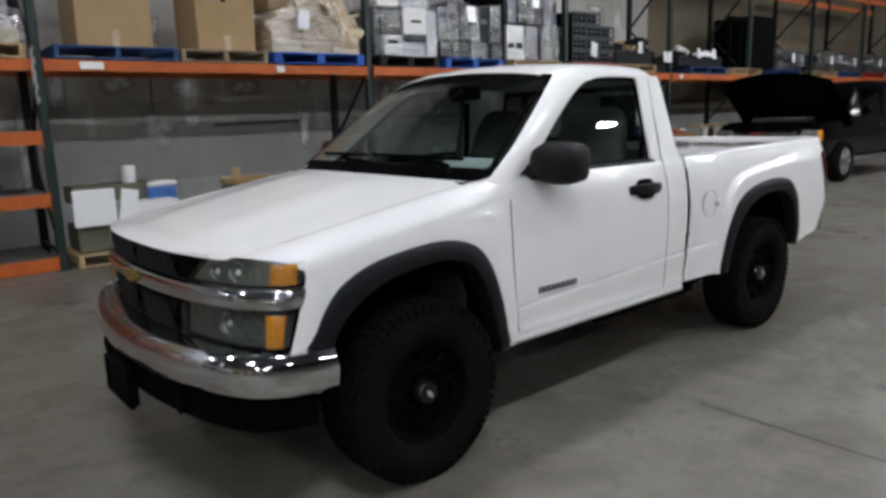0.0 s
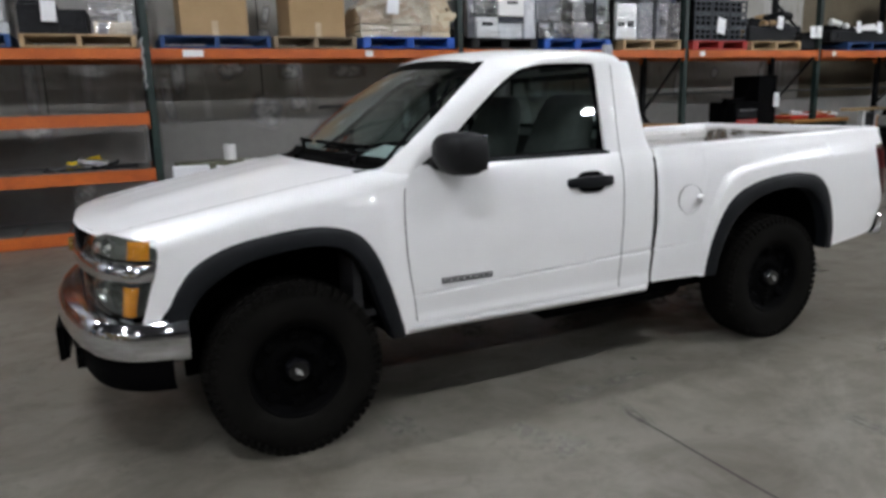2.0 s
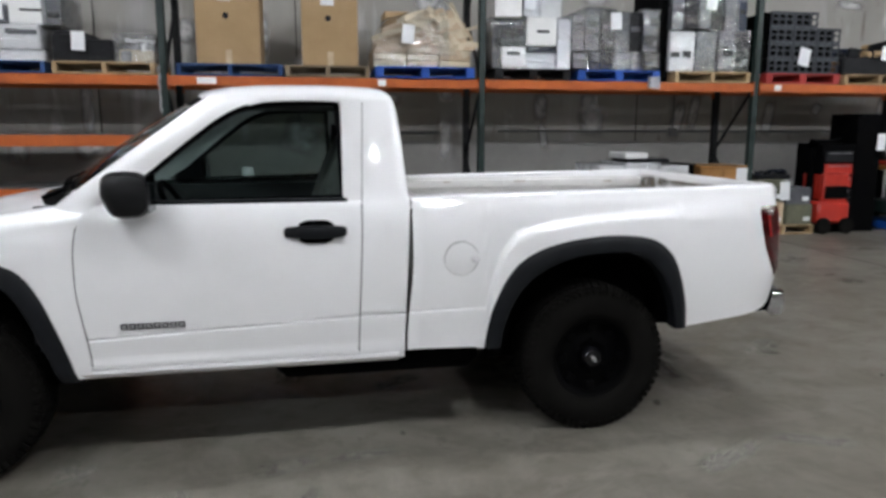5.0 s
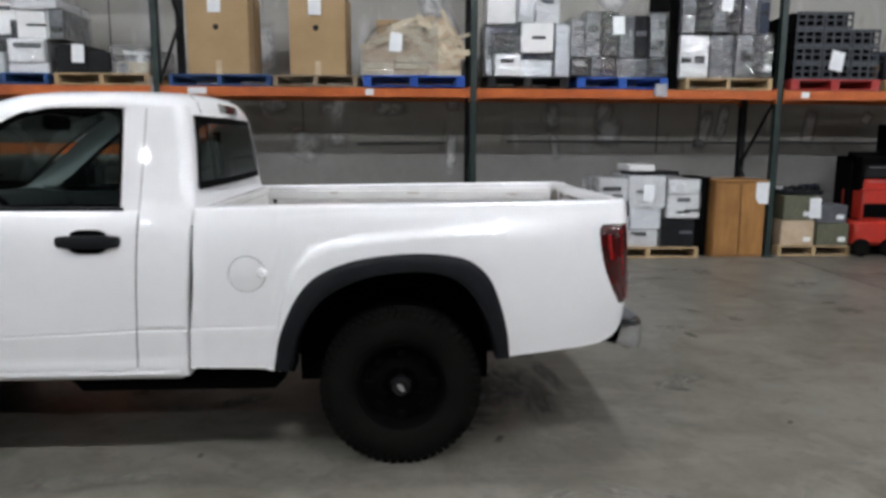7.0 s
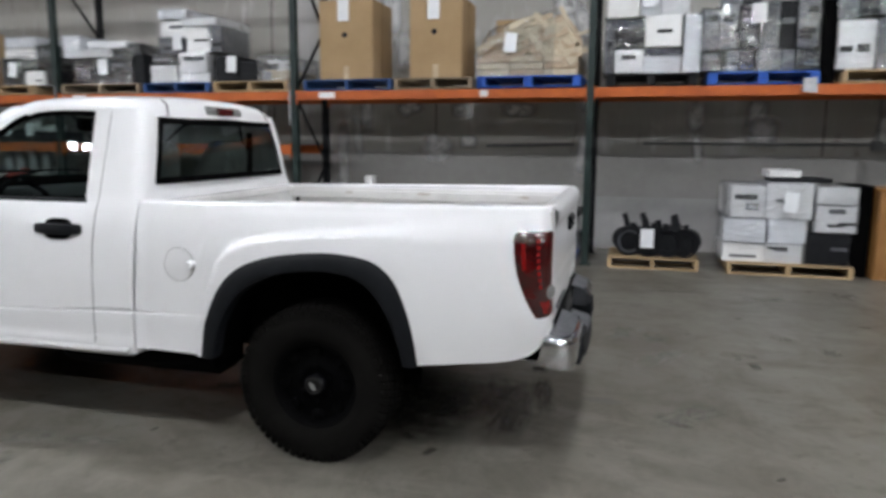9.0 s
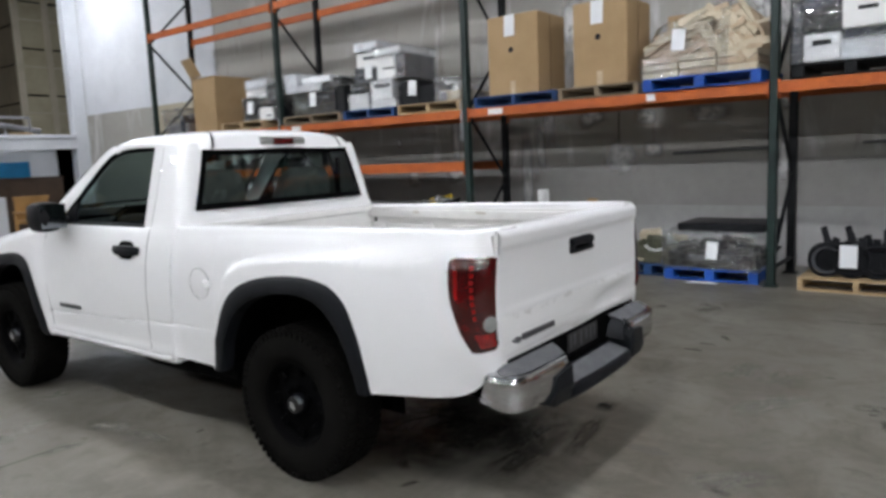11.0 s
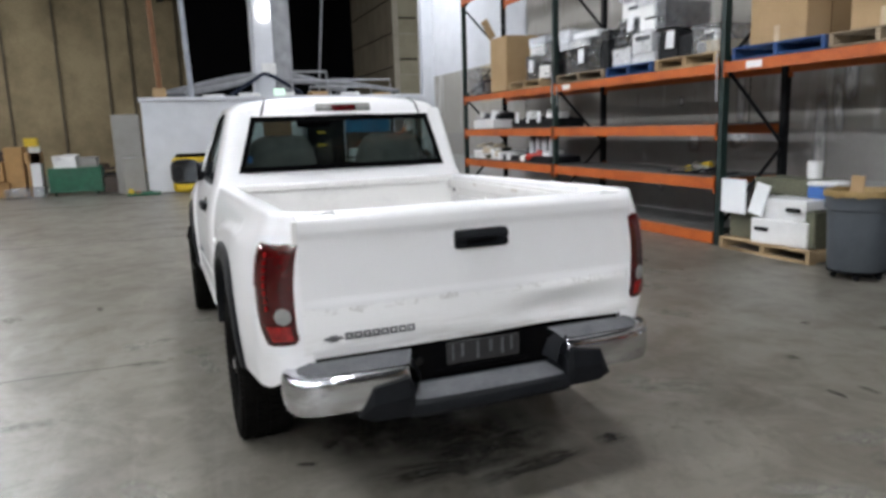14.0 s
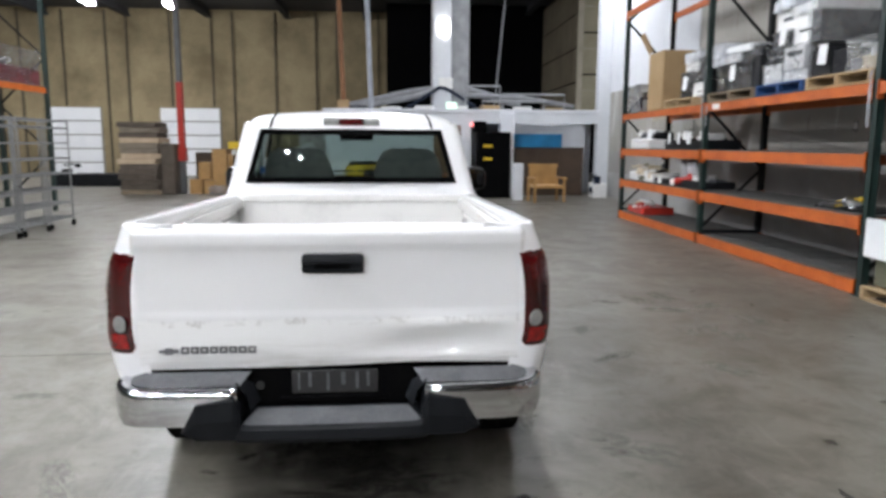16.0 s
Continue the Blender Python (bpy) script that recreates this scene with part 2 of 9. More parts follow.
def tailgate_mat():
    """White paint with a scuffed, repainted lower strip."""
    m, nt, p = nodes_of("scuffed white paint")
    vec = coords(nt)
    sep = nt.nodes.new("ShaderNodeSeparateXYZ")
    link(nt, vec, sep.inputs[0])
    n1, n2 = noise_tex(nt, vec, 9, 6, 0.7), noise_tex(nt, vec, 2.2, 4, 0.6)
    mp = nt.nodes.new("ShaderNodeMapping")
    mp.inputs["Scale"].default_value = (1, 2.0, 16)
    link(nt, vec, mp.inputs["Vector"])
    scr = noise_tex(nt, mp.outputs[0], 3.0, 6, 0.65, 0.3)
    add = nt.nodes.new("ShaderNodeMath")
    add.operation = "MULTIPLY_ADD"
    link(nt, n1, add.inputs[0])
    add.inputs[1].default_value = 0.05
    link(nt, sep.outputs["Z"], add.inputs[2])
    edge = ramp(nt, add.outputs[0], 0.872, 0.876, (1, 1, 1, 1), (0, 0, 0, 1))
    col = mix(nt, edge, (0.77, 0.77, 0.775), (0.82, 0.82, 0.815))
    near, band = nt.nodes.new("ShaderNodeMath"), nt.nodes.new("ShaderNodeMath")
    near.operation, band.operation = "COMPARE", "MULTIPLY"
    link(nt, add.outputs[0], near.inputs[0])
    near.inputs[1].default_value, near.inputs[2].default_value = 0.868, 0.012
    link(nt, near.outputs[0], band.inputs[0])
    link(nt, ramp(nt, noise_tex(nt, vec, 14, 5, 0.7), 0.50, 0.62), band.inputs[1])
    col = mix(nt, band.outputs[0], col, (0.60, 0.59, 0.575))
    low = ramp(nt, sep.outputs["Z"], 0.66, 0.80, (1, 1, 1, 1), (0, 0, 0, 1))
    sm = nt.nodes.new("ShaderNodeMath")
    sm.operation = "MULTIPLY"
    link(nt, low, sm.inputs[0])
    link(nt, ramp(nt, scr, 0.45, 0.7), sm.inputs[1])
    sm2 = nt.nodes.new("ShaderNodeMath")
    sm2.operation = "MULTIPLY"
    link(nt, sm.outputs[0], sm2.inputs[0])
    sm2.inputs[1].default_value = 0.6
    col = mix(nt, sm2.outputs[0], col, (0.46, 0.44, 0.41))
    link(nt, col, p.inputs["Base Color"])
    p.inputs["Roughness"].default_value = 0.34
    p.inputs["Coat Weight"].default_value = 0.5
    p.inputs["Coat Roughness"].default_value = 0.08
    bump(nt, p, n2, 0.12, 0.02)
    return m


M = {
    "floor": floor_mat(),
    "wall": wall_mat(),
    "white_wall": mat("painted white wall", (0.70, 0.72, 0.76), (0.60, 0.62, 0.66), 0.7, scale=1.2, fine=25, vary=0.05),
    "tan_wall": mat("tan insulated wall", (0.36, 0.285, 0.165), (0.19, 0.145, 0.08), 0.85, scale=0.55, fine=14, relief=0.4, vary=0.25),
    # near-black colour stands for the missing light in the hall beyond
    "unlit": mat("wall darkened for the unlit hall", (0.004, 0.004, 0.0045), (0.003, 0.003, 0.003), 0.9, scale=0.6, spec=0.02),
    "dark_ceiling": mat("dark ceiling deck", (0.05, 0.05, 0.055), (0.035, 0.035, 0.04), 0.8, scale=0.6),
    "paint": paint_mat("white car paint", (0.84, 0.84, 0.845), 0.02),
    "bed_paint": paint_mat("worn white bed paint", (0.72, 0.71, 0.69), 0.09, True),
    "tailgate": tailgate_mat(),
    "chrome": mat("chrome", (0.68, 0.69, 0.71), (0.60, 0.61, 0.64), 0.065, 1.0, scale=6, relief=0.02, vary=0.04),
    "dull_metal": mat("brushed grey metal", (0.42, 0.42, 0.43), (0.30, 0.30, 0.31), 0.38, 1.0, scale=8),
    "trim": mat("black textured plastic", (0.010, 0.011, 0.0135), (0.007, 0.008, 0.0095), 0.48, scale=9, fine=180, relief=0.2, spec=0.15),
    "pad": mat("grey step pad", (0.125, 0.127, 0.135), (0.080, 0.083, 0.090), 0.75, scale=9, fine=120, relief=0.6, vary=0.35),
    "bracket": mat("dusty black plastic", (0.010, 0.010, 0.011), (0.030, 0.029, 0.028), 0.7, scale=14, fine=60, vary=0.4),
    "black": mat("black paint", (0.0025, 0.0025, 0.0025), (0.0015, 0.0015, 0.002), 0.65, spec=0.03, scale=6),
    "gloss_black": mat("glossy black paint", (0.006, 0.006, 0.007), (0.004, 0.004, 0.005), 0.22, coat=0.25, relief=0.0, spec=0.3),
    "rubber": mat("tyre rubber", (0.0055, 0.0052, 0.0048), (0.010, 0.0095, 0.0085), 0.9, scale=7, fine=90, relief=0.3, spec=0.03),
    "glass": glass("window glass", (0.52, 0.60, 0.58)),
    "lamp_glass": glass("clear lamp lens", (0.82, 0.84, 0.82), 0.02),
    "red_core": mat("bright red lamp core", (0.36, 0.008, 0.008), (0.12, 0.004, 0.004), 0.2, scale=40, fine=120, relief=0.5, coat=0.8, vary=0.3),
    "red_lens": mat("red tail lens", (0.10, 0.003, 0.004), (0.02, 0.002, 0.002), 0.10, scale=7, fine=140, relief=0.15, coat=0.5, vary=0.4),
    "amber": mat("amber lens", (0.88, 0.36, 0.018), (0.66, 0.22, 0.01), 0.15, scale=20, fine=90, relief=0.4, coat=0.8),
    "reflector": mat("lamp reflector", (0.42, 0.43, 0.41), (0.24, 0.25, 0.24), 0.22, 0.35, scale=14, fine=45, relief=0.5),
    "housing": mat("grey-green lamp housing", (0.105, 0.118, 0.108), (0.055, 0.062, 0.058), 0.28, 0.35, scale=9, fine=45, relief=0.3),
    "bright_reflector": mat("bright lamp bowl", (0.80, 0.82, 0.82), (0.70, 0.72, 0.72), 0.16, 0.9, scale=14, relief=0.1),
    # grey put into the shut lines for the shade in the gaps
    "gap_grey": mat("shut line shade", (0.16, 0.155, 0.15), (0.11, 0.105, 0.10), 0.8),
    "cloudy_housing": mat("clouded headlamp housing", (0.20, 0.215, 0.19), (0.10, 0.11, 0.098), 0.35, 0.25, scale=9, fine=45, relief=0.3),
    "mirror_case": mat("black mirror plastic", (0.010, 0.010, 0.011), (0.007, 0.007, 0.008), 0.45, scale=9, fine=180, relief=0.15, spec=0.2),
    "mirror_face": mat("shaded mirror", (0.16, 0.17, 0.18), (0.13, 0.14, 0.15), 0.03, 1.0, relief=0.0, vary=0.02),
    "badge_bright": mat("worn silver badge", (0.55, 0.55, 0.54), (0.40, 0.40, 0.39), 0.35, 0.5, scale=30),
    "suv_paint": mat("black car paint", (0.003, 0.003, 0.0035), (0.002, 0.002, 0.0025), 0.14, coat=0.1, relief=0.0, spec=0.10),
    "dark_glass": glass("dark tinted glass", (0.03, 0.035, 0.035)),
    "rust_paint": mat("rust-stained paint", (0.42, 0.35, 0.28), (0.55, 0.51, 0.46), 0.8, scale=40),
    "gold": mat("gold badge", (0.42, 0.31, 0.10), (0.28, 0.20, 0.07), 0.4, 0.9, scale=20),
    "badge": mat("grey badge metal", (0.22, 0.22, 0.23), (0.16, 0.16, 0.17), 0.35, 0.6),
    "seat": mat("grey seat cloth", (0.22, 0.215, 0.21), (0.17, 0.165, 0.16), 0.95, scale=12, fine=220, relief=0.5),
    "dash": mat("dark dashboard vinyl", (0.055, 0.055, 0.058), (0.04, 0.04, 0.043), 0.7, fine=150),
    "paper": mat("white paper", (0.80, 0.81, 0.82), (0.72, 0.74, 0.76), 0.85, scale=3, vary=0.03),
    "orange": mat("orange beam paint", (0.60, 0.135, 0.016), (0.44, 0.088, 0.012), 0.5, scale=3, fine=40, vary=0.3, per_object=True),
    "green": mat("dark green rack paint", (0.009, 0.030, 0.025), (0.006, 0.019, 0.017), 0.5, scale=4, fine=50, vary=0.3),
    "black_post": mat("black rack paint", (0.009, 0.0095, 0.011), (0.005, 0.0055, 0.006), 0.55, scale=4, spec=0.2),
    "deck": mat("grey wire deck", (0.15, 0.148, 0.145), (0.095, 0.094, 0.092), 0.6, 0.4, scale=5),
    "pine": wood_mat("pale pallet pine", (0.50, 0.37, 0.21), (0.36, 0.25, 0.135), 0.8),
    "old_pine": wood_mat("weathered pallet wood", (0.30, 0.235, 0.16), (0.19, 0.15, 0.10), 0.85),
    "blue_wood": wood_mat("worn blue pallet paint", (0.018, 0.080, 0.25), (0.014, 0.045, 0.13), 0.65),
    "bright_blue": wood_mat("bright blue pallet paint", (0.004, 0.082, 0.42), (0.004, 0.055, 0.28), 0.55),
    "red_wood": wood_mat("red pallet paint", (0.42, 0.024, 0.022), (0.26, 0.018, 0.016), 0.6),
    "oak": wood_mat("oak veneer", (0.40, 0.20, 0.062), (0.27, 0.125, 0.036), 0.4, (5.0, 5.0, 0.6), 0.1, 0.3),
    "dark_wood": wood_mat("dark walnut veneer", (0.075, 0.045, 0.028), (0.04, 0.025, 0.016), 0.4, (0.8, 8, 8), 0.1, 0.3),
    "door_wood": wood_mat("brown door veneer", (0.20, 0.105, 0.05), (0.14, 0.07, 0.032), 0.45, (8, 8, 0.7), 0.1, 0.2),
    "card": mat("brown cardboard", (0.40, 0.272, 0.145), (0.345, 0.23, 0.118), 0.85, scale=2, fine=70, vary=0.08, per_object=True),
    "pale_card": mat("pale wrapped card", (0.56, 0.44, 0.31), (0.44, 0.33, 0.22), 0.8, scale=5, fine=50, per_object=True),
    "tan_plastic": mat("beige foam tubes", (0.62, 0.54, 0.40), (0.52, 0.44, 0.31), 0.7, scale=5, per_object=True),
    "white_plastic": mat("off-white appliance plastic", (0.82, 0.82, 0.81), (0.72, 0.72, 0.71), 0.36, scale=4, vary=0.06, per_object=True),
    "grey_plastic": mat("grey appliance plastic", (0.115, 0.12, 0.135), (0.06, 0.063, 0.072), 0.45, scale=4, per_object=True),
    "dark_plastic": mat("dark appliance plastic", (0.010, 0.0105, 0.012), (0.018, 0.0185, 0.021), 0.42, scale=5, spec=0.12, per_object=True),
    "crate_edge": mat("dark crate plastic", (0.030, 0.036, 0.045), (0.016, 0.020, 0.028), 0.5, scale=3, per_object=True),
    "navy": mat("navy plastic", (0.012, 0.020, 0.045), (0.009, 0.013, 0.028), 0.45, spec=0.2, scale=5, per_object=True),
    "film": film_wrap("stretch film", 0.004),
    "film_heavy": film_wrap("thick stretch film", 0.08),
    "loose_film": film_wrap("bunched film", 0.40),
    "bin": mat("grey rubbish bin plastic", (0.070, 0.080, 0.092), (0.054, 0.062, 0.071), 0.55, scale=3, fine=40),
    "bag": mat("tan bin liner", (0.36, 0.245, 0.10), (0.26, 0.17, 0.065), 0.4, scale=9, fine=30, relief=0.8),
    "blue": mat("blue plastic", (0.05, 0.15, 0.42), (0.04, 0.11, 0.32), 0.45),
    "sky_blue": mat("bright blue sheet", (0.02, 0.30, 0.62), (0.02, 0.24, 0.52), 0.5),
    "yellow": mat("yellow machine paint", (0.72, 0.50, 0.015), (0.60, 0.40, 0.012), 0.4, coat=0.3),
    "red": mat("red paint", (0.50, 0.030, 0.016), (0.38, 0.02, 0.012), 0.4, coat=0.3),
    "grey_steel": mat("grey painted steel", (0.30, 0.29, 0.27), (0.25, 0.24, 0.225), 0.5, scale=3),
    "olive": mat("drab green board", (0.11, 0.115, 0.075), (0.15, 0.145, 0.095), 0.7, scale=7, fine=40, vary=0.4),
    "green_plastic": mat("green bag plastic", (0.02, 0.14, 0.075), (0.014, 0.09, 0.05), 0.4, scale=9, fine=30, relief=0.8),
    **{"light_" + kind: emitter(kind + " lamp diffuser", (0.945, 0.975, 1.03), power) for kind, (row, power) in LAMP_ROWS.items()},
    "exit_green": emitter("exit sign face", (0.45, 0.95, 0.62), 0.6),
    "red_lamp": emitter("red lamp face", (1.0, 0.06, 0.05), 1.6),
    "conduit": mat("galvanised conduit", (0.20, 0.20, 0.205), (0.15, 0.15, 0.155), 0.5, 0.5),
    "duct": mat("grey duct cloth", (0.34, 0.345, 0.36), (0.22, 0.225, 0.24), 0.6, scale=3),
}


# ---- mesh helpers -------------------------------------------------------
def finish(name, bm, material, smooth=True, angle=40):
    bmesh.ops.recalc_face_normals(bm, faces=bm.faces)
    me = bpy.data.meshes.new(name)
    for f in bm.faces:
        f.smooth = smooth
    if smooth:
        lim = radians(angle)
        for e in bm.edges:
            if len(e.link_faces) == 2 and e.calc_face_angle(0) > lim:
                e.smooth = False
    bm.to_mesh(me)
    bm.free()
    me.materials.append(material)
    return me


def part(name, bm, material, parent, label="", smooth=True, m=None, angle=40):
    ob = new(name, finish(name, bm, material, smooth, angle))
    ob.parent = parent
    if m is not None:
        ob.matrix_basis = m
    return tagged(ob, label)


def thing(name, m, label, category, group="", kind=""):
    ob = new(name)
    ob.empty_display_size = 0.1
    ob.matrix_basis = m
    return tagged(ob, label, category, group, kind)


def solid(name, bm, material, label, category, group="", kind="", m=None, smooth=True):
    ob = new(name, finish(name, bm, material, smooth))
    if m is not None:
        ob.matrix_basis = m
    return tagged(ob, label, category, group, kind)


def box(bm, x0, x1, y0, y1, z0, z1, bevel=0.0, m=None, seg=1):
    """Adds a box to bm, with bevelled edges if asked."""
    v = [bm.verts.new((x, y, z)) for z in (z0, z1) for y in (y0, y1) for x in (x0, x1)]
    f = [bm.faces.new([v[i] for i in q]) for q in ((0, 2, 3, 1), (4, 5, 7, 6), (0, 1, 5, 4), (2, 6, 7, 3), (0, 4, 6, 2), (1, 3, 7, 5))]
    geom = list(v)
    if bevel:
        r = bmesh.ops.bevel(bm, geom=list({e for q in f for e in q.edges}), offset=bevel, segments=seg, affect="EDGES", profile=0.6)
        geom = list({w for q in r["faces"] for w in q.verts} | {w for w in v if w.is_valid})
    if m is not None:
        bmesh.ops.transform(bm, matrix=m, verts=[w for w in geom if w.is_valid])
    return bm


def boxes(*specs, bevel=0.0):
    bm = bmesh.new()
    for s in specs:
        box(bm, *s, bevel=bevel)
    return bm


def cyl(bm, p0, p1, r0, r1=None, n=14, caps=True):
    p0, p1 = Vector(p0), Vector(p1)
    r1 = r0 if r1 is None else r1
    q = (p1 - p0).to_track_quat("Z", "Y").to_matrix()
    rings = []
    for p, r in ((p0, r0), (p1, r1)):
        rings.append([bm.verts.new(p + q @ Vector((r * math.cos(2 * math.pi * k / n), r * math.sin(2 * math.pi * k / n), 0))) for k in range(n)])
    for k in range(n):
        bm.faces.new((rings[0][k], rings[0][(k + 1) % n], rings[1][(k + 1) % n], rings[1][k]))
    if caps:
        bm.faces.new(rings[0][::-1])
        bm.faces.new(rings[1])
    return bm


def tube(bm, pts, r, n=8):
    """A round bar bent along pts, in one piece."""
    P = [Vector(p) for p in pts]
    rows, up = [], None
    for k, p in enumerate(P):
        t = (P[min(k + 1, len(P) - 1)] - P[max(k - 1, 0)]).normalized()
        if up is None:
            up = Vector((0, 0, 1)) if abs(t.z) < 0.9 else Vector((1, 0, 0))
        a = t.cross(up).normalized()
        up = a.cross(t).normalized()
        rows.append([tuple(p + a * r * math.cos(2 * math.pi * j / n) + up * r * math.sin(2 * math.pi * j / n)) for j in range(n)])
    return capped(rows, bm)


def loft(rows, close=False, bm=None, thick=0.0):
    """A sheet through rows of points; close joins the ends of each row."""
    bm = bm or bmesh.new()
    vs = [[bm.verts.new(p) for p in row] for row in rows]
    for a, b in zip(vs, vs[1:]):
        n = len(a)
        for k in range(n if close else n - 1):
            quad = (a[k], a[(k + 1) % n], b[(k + 1) % n], b[k])
            try:
                bm.faces.new(quad)
            except ValueError:
                pass
    return bm


def capped(rows, bm=None):
    """A closed body: rows are rings; the first and last are filled."""
    bm = bm or bmesh.new()
    vs = [[bm.verts.new(p) for p in row] for row in rows]
    for a, b in zip(vs, vs[1:]):
        n = len(a)
        for k in range(n):
            bm.faces.new((a[k], a[(k + 1) % n], b[(k + 1) % n], b[k]))
    bm.faces.new(vs[0][::-1])
    bm.faces.new(vs[-1])
    return bm


def lathe(profile, n=40, axis="y", bm=None):
    """Spins (r, h) about an axis through the origin."""
    rows = []
    for k in range(n + 1):
        a = 2 * math.pi * k / n
        c, s = math.cos(a), math.sin(a)
        rows.append([(r * c, h, r * s) if axis == "y" else (r * c, r * s, h) for r, h in profile])
    bm = loft(rows, bm=bm)
    bmesh.ops.remove_doubles(bm, verts=bm.verts, dist=1e-5)
    return bm


def lerp(a, b, t):
    return a + (b - a) * t


def curve_at(pts, x):
    """Height of a polyline of (x, z), rounded at its corners."""
    if x <= pts[0][0]:
        return pts[0][1]
    for (x0, z0), (x1, z1) in zip(pts, pts[1:]):
        if x <= x1:
            return lerp(z0, z1, (x - x0) / (x1 - x0))
    return pts[-1][1]


def sstep(a, b, x):
    t = min(1, max(0, (x - a) / (b - a)))
    return t * t * (3 - 2 * t)


def spline(pts, n):
    """n + 1 points on a Catmull-Rom curve through pts."""
    P = [Vector(p) for p in pts]
    P = [2 * P[0] - P[1]] + P + [2 * P[-1] - P[-2]]
    out = []
    segs = len(P) - 3
    for k in range(n + 1):
        u = k / n * segs
        i = min(int(u), segs - 1)
        t = u - i
        a, b, c, d = P[i:i + 4]
        out.append(0.5 * (2 * b + (c - a) * t + (2 * a - 5 * b + 4 * c - d) * t * t + (3 * b - a - 3 * c + d) * t ** 3))
    return out

# ---- the warehouse shell ---------------------------------------------------
def shell():
    def wall(name, spec, material, label, category="wall"):
        return solid(name, boxes(spec), material, label, category, kind="structure", smooth=False)
    wall("floor", (-34, 44, -34, 14, -0.2, 0.0), M["floor"], "grey sealed concrete warehouse floor, scuffed and stained", "floor")
    wall("wall_north", (-12.0, 44, 9.40, 9.7, 0, 7.2), M["wall"], "stained grey concrete wall with white filler smears")
    wall("wall_east", (44, 44.3, -34, 14, 0, 7.2), M["wall"], "grey concrete end wall")
    wall("wall_south", (-34, 44, -34.3, -34, 0, 7.2), M["wall"], "grey concrete side wall")
    wall("wall_west", (-24.3, -24.0, -34, 2.9, 0, 7.2), M["tan_wall"], "tan insulated wall in tall panels")
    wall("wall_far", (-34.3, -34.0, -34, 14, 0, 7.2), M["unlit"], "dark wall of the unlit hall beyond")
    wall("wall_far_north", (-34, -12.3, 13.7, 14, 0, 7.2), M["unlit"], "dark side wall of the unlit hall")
    solid("ceiling", boxes((-34, 44, -34, 14, 7.2, 7.4)), M["dark_ceiling"], "dark steel roof deck", "ceiling", kind="structure", smooth=False)
    for k in range(14):
        y = -32 + 3.4 * k
        solid("roof_joist", boxes((-34, 44, y - 0.05, y + 0.05, 6.85, 7.2), (-34, 44, y - 0.12, y + 0.12, 6.85, 6.88)), M["dark_ceiling"], "dark steel roof joist", "joist", "roof joists", "structure", smooth=False)


def lamps():
    first = {}
    for x, y, kind in LAMPS:
        if kind in first:
            copy_thing(first[kind], pose(x, y, LAMP_Z))
            continue
        t = first[kind] = thing("ceiling_light", pose(x, y, LAMP_Z), "rectangular high-bay lamp hung from the roof", "ceiling light", "high-bay lamps")
        part("housing", boxes((-0.42, 0.42, -0.15, 0.15, 0.012, 0.10), bevel=0.02), M["grey_steel"], t)
        part("diffuser", boxes((-0.39, 0.39, -0.12, 0.12, -0.08, 0.011), bevel=0.02), M["light_" + kind], t, "lit white diffuser")
        for hx in (-0.4, 0.39):
            part("hanger", boxes((hx, hx + 0.01, -0.005, 0.005, 0.1, 0.85)), M["conduit"], t)


shell()
lamps()

# ---- pallet rack along the north wall ---------------------------------------
POSTS = [-6.11, -2.31, 1.49, 5.29, 9.09, 12.0, 14.9, 17.8, 20.7, 23.6]
FRONT_Y, BACK_Y, BEAM_Z = 7.87, 8.79, 2.03


def upright(x, parent):
    for y, mt, nm in ((FRONT_Y, M["green"], "front_post"), (BACK_Y, M["black_post"], "rear_post")):
        bm = boxes((x - 0.042, x + 0.042, y, y + 0.010, 0.0, 5.4), (x - 0.042, x - 0.034, y, y + 0.075, 0, 5.4), (x + 0.034, x + 0.042, y, y + 0.075, 0, 5.4), (x - 0.07, x + 0.07, y - 0.03, y + 0.10, 0, 0.012))
        part(nm, bm, mt, parent, smooth=False)
    z = 0.25
    k = 0
    while z < 5.0:
        bm = bmesh.new()
        a, b = (FRONT_Y + 0.07, BACK_Y) if k % 2 == 0 else (BACK_Y, FRONT_Y + 0.07)
        cyl(bm, (x, a, z), (x, b, z + 0.85), 0.022, n=6)
        part("brace", bm, M["black_post"], parent)
        z += 0.92
        k += 1
    part("brace", cyl(bmesh.new(), (x, FRONT_Y + 0.06, 0.18), (x, BACK_Y, 0.18), 0.022, n=6), M["black_post"], parent)


def beam(x0, x1, z, parent, y=None, h=0.11):
    for yy in ((FRONT_Y - 0.012, BACK_Y + 0.035) if y is None else (y,)):
        bm = boxes((x0 + 0.044, x1 - 0.044, yy, yy + 0.045, z - h / 2, z + h / 2))
        for xx in (x0 + 0.044, x1 - 0.056):
            box(bm, xx, xx + 0.012, yy - 0.012, yy + 0.05, z - h / 2 - 0.05, z + h / 2 + 0.02)
        part("beam", bm, M["orange"], parent, smooth=False)


DECK = {}


def deck(x0, x1, z, parent, share=0.96):
    w = (x1 - x0 - 0.12) / 8
    key = (round(w, 3), share)
    if key not in DECK:
        DECK[key] = finish("deck_panel", boxes((0.008, 0.008 + w * share, FRONT_Y + 0.04, BACK_Y + 0.03, -0.012, 0.006)), M["deck"], False)
    for k in range(8):
        ob = new("deck_panel", DECK[key])
        ob.parent, ob.matrix_basis = parent, pose(x0 + 0.06 + k * w, 0, z)


